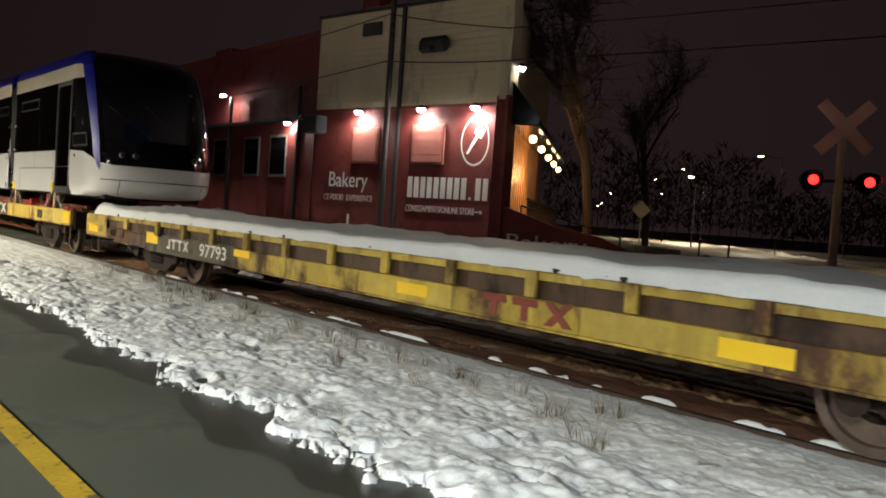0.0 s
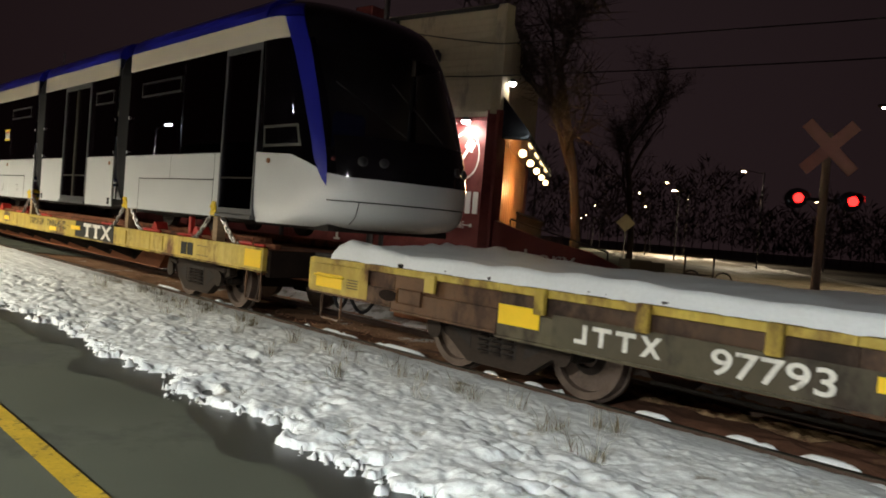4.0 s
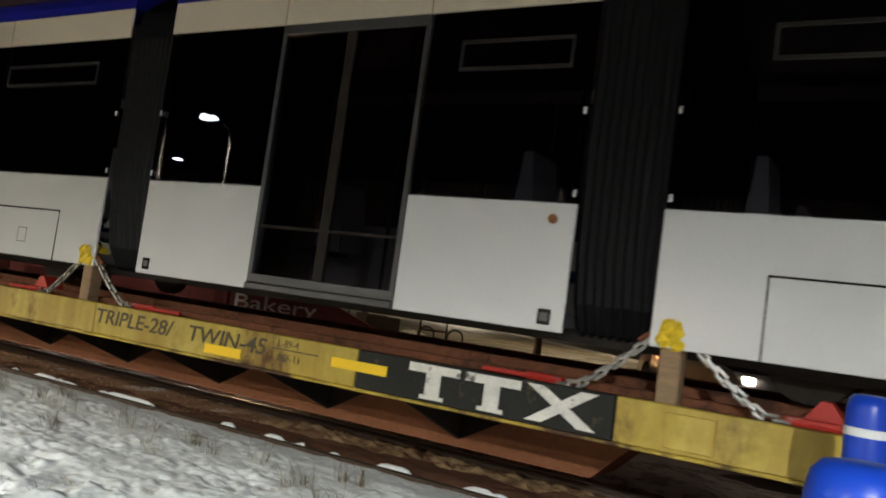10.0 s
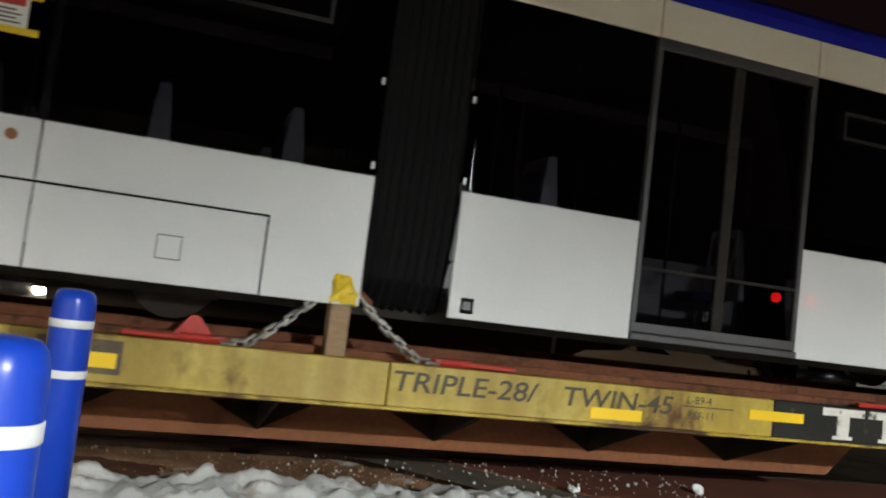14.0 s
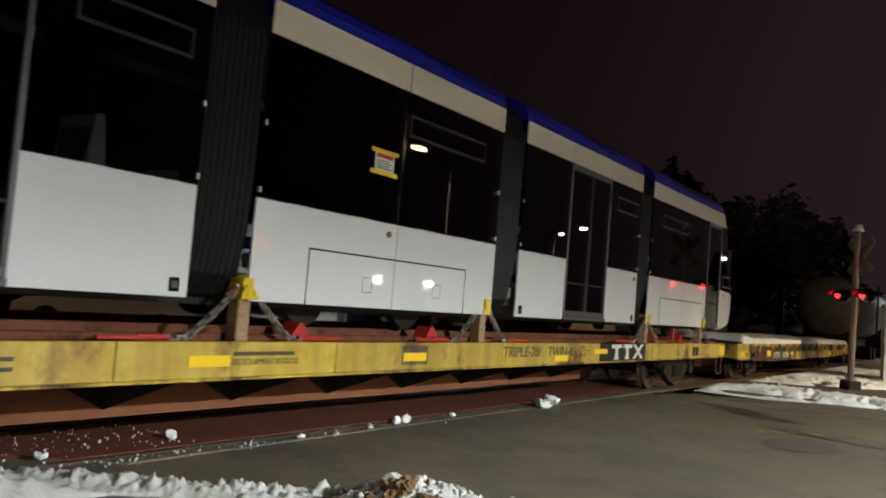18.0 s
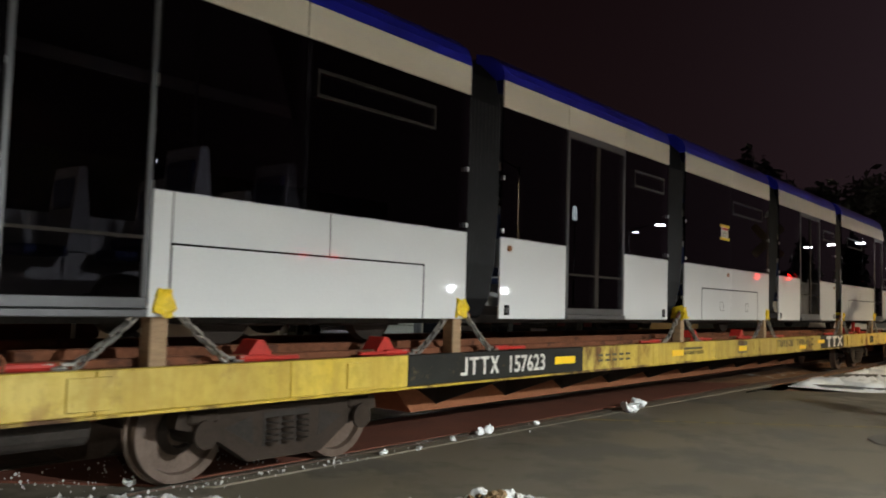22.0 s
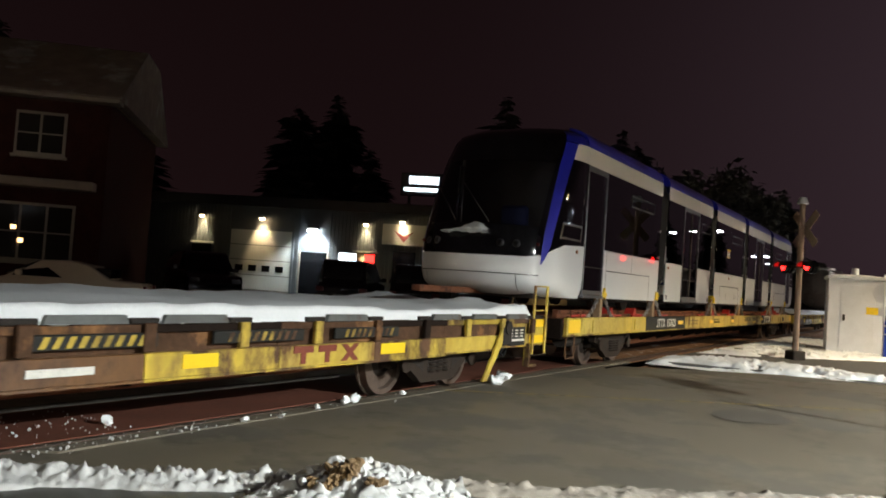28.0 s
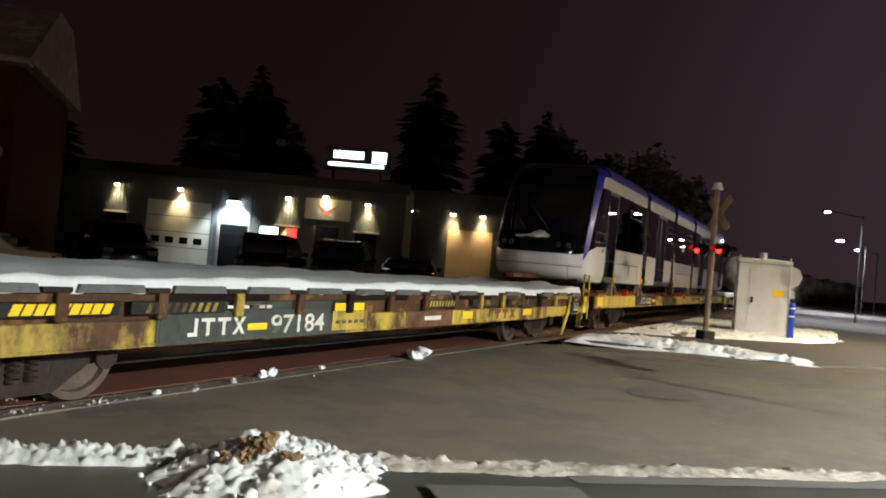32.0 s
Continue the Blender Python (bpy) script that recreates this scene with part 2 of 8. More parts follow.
M_YLINE = material("yellow_line_paint", (0.62, 0.40, 0.03), 0.6, vary=0.25, scale=4, second=(0.16, 0.12, 0.05), spots=0.25, spot_scale=9)
M_YLINE2 = material("faint_yellow_line", (0.30, 0.22, 0.07), 0.6, vary=0.3, scale=4, second=(0.085, 0.08, 0.07), spots=0.5, spot_scale=5)
M_WHITE = material("white_gloss_paint", (0.74, 0.75, 0.75), 0.32, vary=0.05, scale=0.8, bump=0.0, coat=1.0)
M_CREAM = material("cream_gloss_paint", (0.74, 0.68, 0.55), 0.32, vary=0.05, scale=0.8, bump=0.0, coat=0.8)
M_BLUE = material("blue_gloss_paint", (0.014, 0.018, 0.34), 0.38, vary=0.06, bump=0.0, coat=0.25)
M_BLACK = material("black_gloss_panel", (0.006, 0.006, 0.007), 0.08, vary=0.1, bump=0.0)
M_GLASS = tinted_glass("tinted_window", (0.37, 0.36, 0.39))
M_CABGLASS = tinted_glass("windscreen_glass", (0.62, 0.62, 0.63))
M_RUBBER = material("bellows_rubber", (0.008, 0.008, 0.0095), 0.5, spec=0.22, vary=0.2, scale=6, bump=0.1)
M_ALU = material("door_frame_aluminium", (0.115, 0.115, 0.12), 0.38, 0.6, vary=0.1, bump=0.02)
M_TRIM = material("dull_grey_trim", (0.040, 0.038, 0.036), 0.4, 0.5, vary=0.1, bump=0.02)
M_DARKSTEEL = material("underframe_steel", (0.028, 0.023, 0.020), 0.75, 0.1, spec=0.2, vary=0.4, scale=5, bump=0.3)
M_YELLOW = weathered("weathered_yellow_paint", (0.63, 0.45, 0.05), (0.58, 0.45, 0.11), (0.19, 0.085, 0.032), 0.28, 1.1)
M_YELLOW2 = weathered("rusty_yellow_paint", (0.62, 0.44, 0.04), (0.58, 0.42, 0.065), (0.12, 0.056, 0.026), 0.62, 1.2)
M_YELLOW3 = weathered("grimy_ochre_paint", (0.30, 0.22, 0.06), (0.38, 0.29, 0.10), (0.10, 0.046, 0.024), 0.34, 0.6)
M_WEB = weathered("rust_brown_web", (0.155, 0.070, 0.022), (0.115, 0.048, 0.017), (0.075, 0.036, 0.020), 0.45, 0.5)
M_PEELED = weathered("peeled_rusty_web", (0.095, 0.046, 0.021), (0.085, 0.040, 0.018), (0.040, 0.021, 0.013), 0.5, 0.8)
M_OLIVE = weathered("olive_brown_plate", (0.095, 0.080, 0.040), (0.075, 0.060, 0.034), (0.050, 0.032, 0.020), 0.3, 0.5)
M_GREENGREY = weathered("green_grey_plate", (0.050, 0.062, 0.054), (0.062, 0.070, 0.058), (0.050, 0.035, 0.022), 0.15, 0.3)
M_SMEAR = weathered("dark_smeared_paint", (0.055, 0.055, 0.045), (0.20, 0.15, 0.045), (0.10, 0.05, 0.03), 0.3, 0.9)
M_REFLECT = material("fresh_yellow_patch", (0.92, 0.60, 0.015), 0.4, vary=0.06, scale=4, bump=0.02)
M_RUST = material("rust_brown_steel", (0.19, 0.074, 0.040), 0.85, 0.0, spec=0.15, vary=0.35, scale=2.4, fine=22, bump=0.35, second=(0.085, 0.040, 0.027), spots=0.35, spot_scale=2.2)
M_AMBER = material("amber_marker_lens", (0.26, 0.10, 0.03), 0.3, vary=0.1, bump=0.0)
M_BACK = material("reflection_wall_surface", (0.09, 0.072, 0.070), 0.85, vary=0.25, scale=0.4, fine=9, bump=0.2)
M_RUST2 = material("dark_rusty_plate", (0.080, 0.042, 0.024), 0.85, 0.0, spec=0.15, vary=0.35, scale=2.0, fine=16, bump=0.35, second=(0.20, 0.10, 0.045), spots=0.35, spot_scale=2.6)
# brighter copy of the rust: lamplight on the centre sill is put into the colour
M_RUSTSILL = material("lamplit_rust_sill", (0.22, 0.086, 0.042), 0.85, 0.0, vary=0.25, scale=1.6, fine=20, bump=0.25, spec=0.15)
# shade under deck and sill is put into this near-black rust
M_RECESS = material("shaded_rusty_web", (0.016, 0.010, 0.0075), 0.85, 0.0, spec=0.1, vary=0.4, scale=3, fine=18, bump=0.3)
M_TRAY = material("galvanised_edge_tray", (0.12, 0.125, 0.12), 0.55, 0.3, vary=0.25, scale=4, fine=20, bump=0.1, second=(0.12, 0.10, 0.085), spots=0.35, spot_scale=3)
M_GREYSTEEL = material("dusty_truck_steel", (0.034, 0.024, 0.018), 0.75, 0.2, spec=0.2, vary=0.35, scale=5, fine=30, bump=0.3)
M_WHEEL = material("wheel_steel", (0.026, 0.019, 0.015), 0.7, 0.1, spec=0.2, vary=0.25, scale=6, bump=0.15)
M_TREAD = material("polished_wheel_rim", (0.15, 0.11, 0.088), 0.45, 0.6, vary=0.3, scale=8, bump=0.04)
M_PLACARD = material("black_stencil_panel", (0.020, 0.020, 0.018), 0.6, spec=0.2, vary=0.3, scale=3, second=(0.09, 0.07, 0.04), spots=0.12, spot_scale=5)
M_STENCIL = material("white_stencil_paint", (0.68, 0.66, 0.60), 0.6, vary=0.2, scale=8, second=(0.14, 0.12, 0.1), spots=0.12, spot_scale=9)
M_STENCIL_B = material("black_stencil_paint", (0.07, 0.056, 0.03), 0.6, vary=0.3, scale=8)
M_REDPAINT = material("faded_red_paint", (0.18, 0.034, 0.02), 0.6, vary=0.3, scale=8)
M_CHAIN = material("galvanised_chain", (0.42, 0.40, 0.37), 0.4, 0.8, vary=0.3, scale=20, bump=0.1)
M_REDSTEEL = material("red_painted_steel", (0.50, 0.035, 0.025), 0.45, vary=0.2, scale=12, bump=0.1)
M_WOOD = material("timber_block", (0.32, 0.21, 0.12), 0.8, vary=0.25, scale=6, fine=30, bump=0.3, stretch=(1, 1, 5))
M_STRAP = material("yellow_strap", (0.80, 0.56, 0.02), 0.5, vary=0.15, scale=20, bump=0.2)
M_BOLLARD = material("blue_bollard_sleeve", (0.012, 0.06, 0.52), 0.3, vary=0.06, scale=5, bump=0.05)
M_BAND = material("white_reflective_band", (0.82, 0.83, 0.84), 0.4, vary=0.05, bump=0.0)
M_BRICK = material("dark_red_brick", (0.17, 0.028, 0.026), 0.7, vary=0.18, scale=1.2, fine=14, bump=0.25, second=(0.13, 0.026, 0.022), spots=0.3, spot_scale=1.2)
M_SIDING = material("cream_siding", (0.52, 0.45, 0.32), 0.65, vary=0.10, scale=1.2, fine=20, bump=0.1, second=(0.36, 0.31, 0.24), spots=0.2, spot_scale=1.6, stretch=(1, 1, 0.3))
M_SIGNWHITE = material("sign_white_paint", (0.75, 0.74, 0.71), 0.6, vary=0.08, bump=0.0)
M_WINFRAME = material("white_window_frame", (0.22, 0.19, 0.155), 0.5, vary=0.08, bump=0.0)
M_PIPE = material("dark_pipe", (0.025, 0.022, 0.022), 0.5, vary=0.2)
M_DARKMETAL = material("corrugated_grey_metal", (0.070, 0.078, 0.084), 0.45, 0.2, vary=0.12, scale=2, bump=0.05)
M_CABINET = material("silver_equipment_cabinet", (0.58, 0.60, 0.63), 0.5, 0.1, vary=0.12, scale=2, bump=0.03)
M_TIMBERPOLE = material("weathered_post_wood", (0.26, 0.18, 0.135), 0.85, vary=0.3, scale=4, fine=30, bump=0.5, stretch=(3, 3, 0.5))
M_XBUCK = material("crossbuck_paint", (0.50, 0.23, 0.19), 0.6, vary=0.15, scale=4)
M_BARK = material("tree_bark", (0.045, 0.030, 0.021), 0.9, vary=0.4, scale=5, fine=28, bump=0.9, stretch=(2, 2, 0.5))
M_NEEDLE = material("dark_conifer_needles", (0.075, 0.072, 0.060), 0.8, vary=0.4, scale=4, bump=0.2, island=0.4)
M_GRASS = material("dead_grass", (0.13, 0.105, 0.060), 0.85, vary=0.4, scale=9, bump=0.1, island=0.4)
M_TANK = material("tank_car_paint", (0.13, 0.105, 0.085), 0.5, vary=0.25, scale=0.8, bump=0.08, second=(0.10, 0.075, 0.06), spots=0.4, spot_scale=0.8)
M_CARBLACK = material("black_car_paint", (0.012, 0.012, 0.014), 0.16, vary=0.1, bump=0.0, coat=0.6)
M_CARTAN = material("tan_car_paint", (0.80, 0.70, 0.54), 0.25, 0.0, vary=0.06, bump=0.0, coat=0.6)
M_CARGREY = material("grey_car_paint", (0.16, 0.16, 0.17), 0.2, 0.3, vary=0.06, bump=0.0, coat=0.6)
M_TYRE = material("tyre_rubber", (0.018, 0.018, 0.018), 0.8, vary=0.2, bump=0.1)
M_SEAT = material("pale_seat_shell", (0.50, 0.51, 0.54), 0.5, vary=0.08, bump=0.0)
M_SEATBLUE = material("blue_seat_cloth", (0.03, 0.05, 0.16), 0.8, vary=0.15, bump=0.1)
M_INTERIOR = material("grey_interior_lining", (0.085, 0.082, 0.085), 0.6, vary=0.1, bump=0.0)
G_LED = glow("cool_white_lamp", (0.85, 0.93, 1.0), 60)
G_WARM = glow("warm_lamp", (1.0, 0.72, 0.38), 40)
G_WALL = glow("wall_lamp_face", (1.0, 0.95, 0.88), 160)
G_RED = glow("red_signal_light", (1.0, 0.012, 0.01), 8)
G_REDDIM = material("dark_red_lens", (0.10, 0.006, 0.006), 0.3, vary=0.05, bump=0)
G_SIGN = glow("lit_sign_face", (0.80, 0.95, 1.0), 3.5)
G_STRING = glow("string_light_bulb", (1.0, 0.68, 0.32), 7)
G_HEAD = glow("headlight", (1.0, 0.86, 0.66), 60)
G_TAIL = glow("tail_light", (1.0, 0.02, 0.015), 6)


# ---- mesh helpers ----
def part(name, bm, mat, parent=None, label="", smooth=False):
    """Links a bmesh as one mesh object, under a thing or a part."""
    me = bpy.data.meshes.new(name)
    bm.to_mesh(me)
    bm.free()
    for f in me.polygons:
        f.use_smooth = smooth
    mats = mat if isinstance(mat, (list, tuple)) else [mat]
    for m in mats:
        me.materials.append(m)
    ob = new(name, me)
    if parent is not None:
        ob.parent = parent
    if label:
        ob["label"] = label
    return ob


def thing(name, label, category, group="", at=(0, 0, 0), rz=0.0, kind=""):
    ob = new(name)
    ob.matrix_basis = pose(*at, 0, 0, rz)
    ob.empty_display_size = 0.2
    return tagged(ob, label, category, group, kind)


def box(bm, x0, x1, y0, y1, z0, z1, bev=0.0):
    v = [bm.verts.new((x, y, z)) for x in (min(x0, x1), max(x0, x1)) for y in (min(y0, y1), max(y0, y1)) for z in (min(z0, z1), max(z0, z1))]
    fs = [bm.faces.new([v[i] for i in q]) for q in ((0, 1, 3, 2), (4, 6, 7, 5), (0, 4, 5, 1), (2, 3, 7, 6), (0, 2, 6, 4), (1, 5, 7, 3))]
    if bev:
        bmesh.ops.bevel(bm, geom=list({e for f in fs for e in f.edges}), offset=bev, segments=1, affect="EDGES", profile=0.5)
    return bm


def boxed(x0, x1, y0, y1, z0, z1, bev=0.0):
    return box(bmesh.new(), x0, x1, y0, y1, z0, z1, bev)


def rod(bm, a, b, r, r2=None, seg=8, caps=True):
    a, b = Vector(a), Vector(b)
    d = (b - a).normalized()
    u = d.orthogonal().normalized()
    w = d.cross(u)
    r2 = r if r2 is None else r2
    lo, hi = [], []
    for k in range(seg):
        t = 2 * math.pi * k / seg
        o = u * math.cos(t) + w * math.sin(t)
        lo.append(bm.verts.new(a + o * r))
        hi.append(bm.verts.new(b + o * r2))
    for k in range(seg):
        n = (k + 1) % seg
        bm.faces.new((lo[k], lo[n], hi[n], hi[k]))
    if caps:
        bm.faces.new(lo[::-1])
        bm.faces.new(hi)
    return bm


def rodded(a, b, r, r2=None, seg=8):
    return rod(bmesh.new(), a, b, r, r2, seg)


def tube(pts, r, seg=8):
    """One bent pipe through the points."""
    bm = bmesh.new()
    pts = [Vector(p) for p in pts]
    rings, u = [], None
    for i, p in enumerate(pts):
        d = (pts[min(i + 1, len(pts) - 1)] - pts[max(i - 1, 0)]).normalized()
        u = d.orthogonal() if u is None else u - d * u.dot(d)
        u.normalize()
        w = d.cross(u)
        rings.append([bm.verts.new(p + (u * math.cos(2 * math.pi * k / seg) + w * math.sin(2 * math.pi * k / seg)) * r) for k in range(seg)])
    for i in range(len(rings) - 1):
        for k in range(seg):
            bm.faces.new((rings[i][k], rings[i][(k + 1) % seg], rings[i + 1][(k + 1) % seg], rings[i + 1][k]))
    bm.faces.new(rings[0][::-1])
    bm.faces.new(rings[-1])
    return bm


def prism(pts, d0, d1, axis="y"):
    """A flat outline of (a, b) pushed from d0 to d1 along an axis."""
    bm = bmesh.new()
    put = {"y": lambda a, b, d: (a, d, b), "x": lambda a, b, d: (d, a, b), "z": lambda a, b, d: (a, b, d)}[axis]
    lo = [bm.verts.new(put(a, b, d0)) for a, b in pts]
    hi = [bm.verts.new(put(a, b, d1)) for a, b in pts]
    n = len(pts)
    bm.faces.new(lo)
    bm.faces.new(hi[::-1])
    for i in range(n):
        bm.faces.new((lo[i], hi[i], hi[(i + 1) % n], lo[(i + 1) % n]))
    bmesh.ops.recalc_face_normals(bm, faces=bm.faces)
    return bm


def lathe(profile, seg=24, axis="z"):
    bm = bmesh.new()
    rings = []
    for r, h in profile:
        ring = []
        for k in range(seg):
            a = 2 * math.pi * k / seg
            p = (r * math.cos(a), r * math.sin(a), h) if axis == "z" else (r * math.cos(a), h, r * math.sin(a))
            ring.append(bm.verts.new(p))
        rings.append(ring)
    for i in range(len(rings) - 1):
        for k in range(seg):
            bm.faces.new((rings[i][k], rings[i][(k + 1) % seg], rings[i + 1][(k + 1) % seg], rings[i + 1][k]))
    bm.faces.new(rings[0][::-1])
    bm.faces.new(rings[-1])
    bmesh.ops.recalc_face_normals(bm, faces=bm.faces)
    return bm


def sheet(fn, us, vs):
    """A grid mesh of fn(u, v)."""
    bm = bmesh.new()
    g = [[bm.verts.new(fn(u, v)) for v in vs] for u in us]
    for i in range(len(us) - 1):
        for j in range(len(vs) - 1):
            bm.faces.new((g[i][j], g[i + 1][j], g[i + 1][j + 1], g[i][j + 1]))
    return bm


def steps(a, b, n):
    return [a + (b - a) * i / n for i in range(n + 1)]


def lettering(name, text, size, m, mat, parent=None, label="", squeeze=1.0, depth=0.004, shear=0.0, bold=0.0):
    """Built-in font, turned into a mesh; m places its left foot, x along the writing, z out of the face."""
    cu = bpy.data.curves.new(name, "FONT")
    cu.body, cu.size, cu.extrude, cu.shear, cu.offset = text, size, depth, shear, bold
    ob = bpy.data.objects.new(name, cu)
    scene.collection.objects.link(ob)
    dg = bpy.context.evaluated_depsgraph_get()
    dg.update()
    me = bpy.data.meshes.new_from_object(ob.evaluated_get(dg))
    bpy.data.objects.remove(ob)
    me.transform(Matrix.Diagonal((squeeze, 1, 1, 1)))
    me.transform(m)
    me.materials.clear()
    me.materials.append(mat)
    out = new(name, me)
    if parent is not None:
        out.parent = parent
    return tagged(out, label)


def reporting_strokes(car, x, z0, z1, w, pitch, face, out=0.003):
    """Four plain stroke shapes: a hooked bar, two capped bars and two crossed bars."""
    t = 0.24 * w
    y0, y1 = face - out, face
    q = part("mark_stroke", boxed(x + w - 1.2 * t, x + w - 0.2 * t, y0, y1, z0, z1), M_STENCIL, car, "white stencilled stroke")
    part("stroke_foot", boxed(x + 0.28 * w, x + w - 1.2 * t, y0, y1, z0, z0 + 0.8 * t), M_STENCIL, q)
    for k in (1, 2):
        a = x + k * pitch
        q = part("mark_stroke", boxed(a + w / 2 - t / 2, a + w / 2 + t / 2, y0, y1, z0, z1 - 0.8 * t), M_STENCIL, car)
        part("stroke_cap", boxed(a, a + w, y0, y1, z1 - 0.8 * t, z1), M_STENCIL, q)
    a = x + 3 * pitch
    q = part("mark_stroke", prism([(a, z0), (a + 1.1 * t, z0), (a + w, z1), (a + w - 1.1 * t, z1)], y0, y1), M_STENCIL, car)
    part("cross_stroke", prism([(a + w, z0), (a + w - 1.1 * t, z0), (a, z1), (a + 1.1 * t, z1)], y0 - 0.0006, y1), M_STENCIL, q)


def on_side(x, y, z):
    """Writing on a face that looks to -y."""
    return Matrix.Translation((x, y, z)) @ Matrix.Rotation(radians(90), 4, "X")


def pebble(bm, m):
    """A small eight-sided lump."""
    vs = [bm.verts.new(m @ Vector(p)) for p in ((1, 0, 0), (-1, 0, 0), (0, 1, 0), (0, -1, 0), (0, 0, 1), (0, 0, -1))]
    for a, c, d in ((0, 2, 4), (2, 1, 4), (1, 3, 4), (3, 0, 4), (2, 0, 5), (1, 2, 5), (3, 1, 5), (0, 3, 5)):
        bm.faces.new((vs[a], vs[c], vs[d]))


RIDERS = []     # all that travels with the train
WHEELS = []     # wheelsets, with their rest place


# ---- light rail vehicle ----
MID = -28.745
SIDE = 1.325
ZS, ZW, ZB, ZT = 1.46, 2.39, 3.895, 4.21     # skirt foot, window sill, cream band foot and top


def cab_surface(z):
    """Reach of the nose, shoulder and half width at height z; 0 is the door's outer edge."""
    tab = [(1.44, 1.50), (1.50, 1.86), (1.60, 2.02), (1.80, 2.09), (2.0, 2.10), (2.2, 2.08), (2.5, 2.0), (3.2, 1.72), (3.8, 1.42), (4.18, 1.15), (4.36, 0.90), (4.50, 0.5)]
    reach = np.interp(z, [a for a, _ in tab], [b for _, b in tab])
    half = np.interp(z, [1.44, 1.6, 2.0, 3.9, 4.20, 4.36, 4.5], [1.25, 1.31, SIDE, SIDE, 1.318, 1.24, 1.02])
    return reach, max(reach - 1.2, -0.02), half


def cab_point(s, z, out=0.0):
    """s from -1 (rear of one side) over 0 (nose) to 1 (rear of the other side)."""
    reach, sh, half = cab_surface(z)
    a = abs(s)
    sg = 1 if s >= 0 else -1
    if a > 0.7:
        u = (a - 0.7) / 0.3
        x, y = sh * (1 - u) - 0.02 * u, half
        nx, ny = 0.0, 1.0
    else:
        th = a / 0.7 * math.pi / 2
        e = 2 / 2.2
        x = sh + (reach - sh) * max(math.cos(th), 0) ** e
        y = half * max(math.sin(th), 0) ** e
        nx, ny = math.cos(th), math.sin(th)
    return Vector((x + nx * out, sg * (y + ny * out), z))


def border(s):
    """Height at which the white skirt ends round the cab."""
    return float(np.interp(abs(s), [0, 0.36, 0.49, 0.56, 0.68, 1.0], [2.08, 2.09, 2.14, 2.24, 2.35, ZW]))


def pillar(z):
    """Where the blue pillar runs round the cab at height z."""
    return float(np.interp(z, [1.95, 2.45, 3.2, 3.9, 4.18], [0.50, 0.504, 0.508, 0.503, 0.497]))


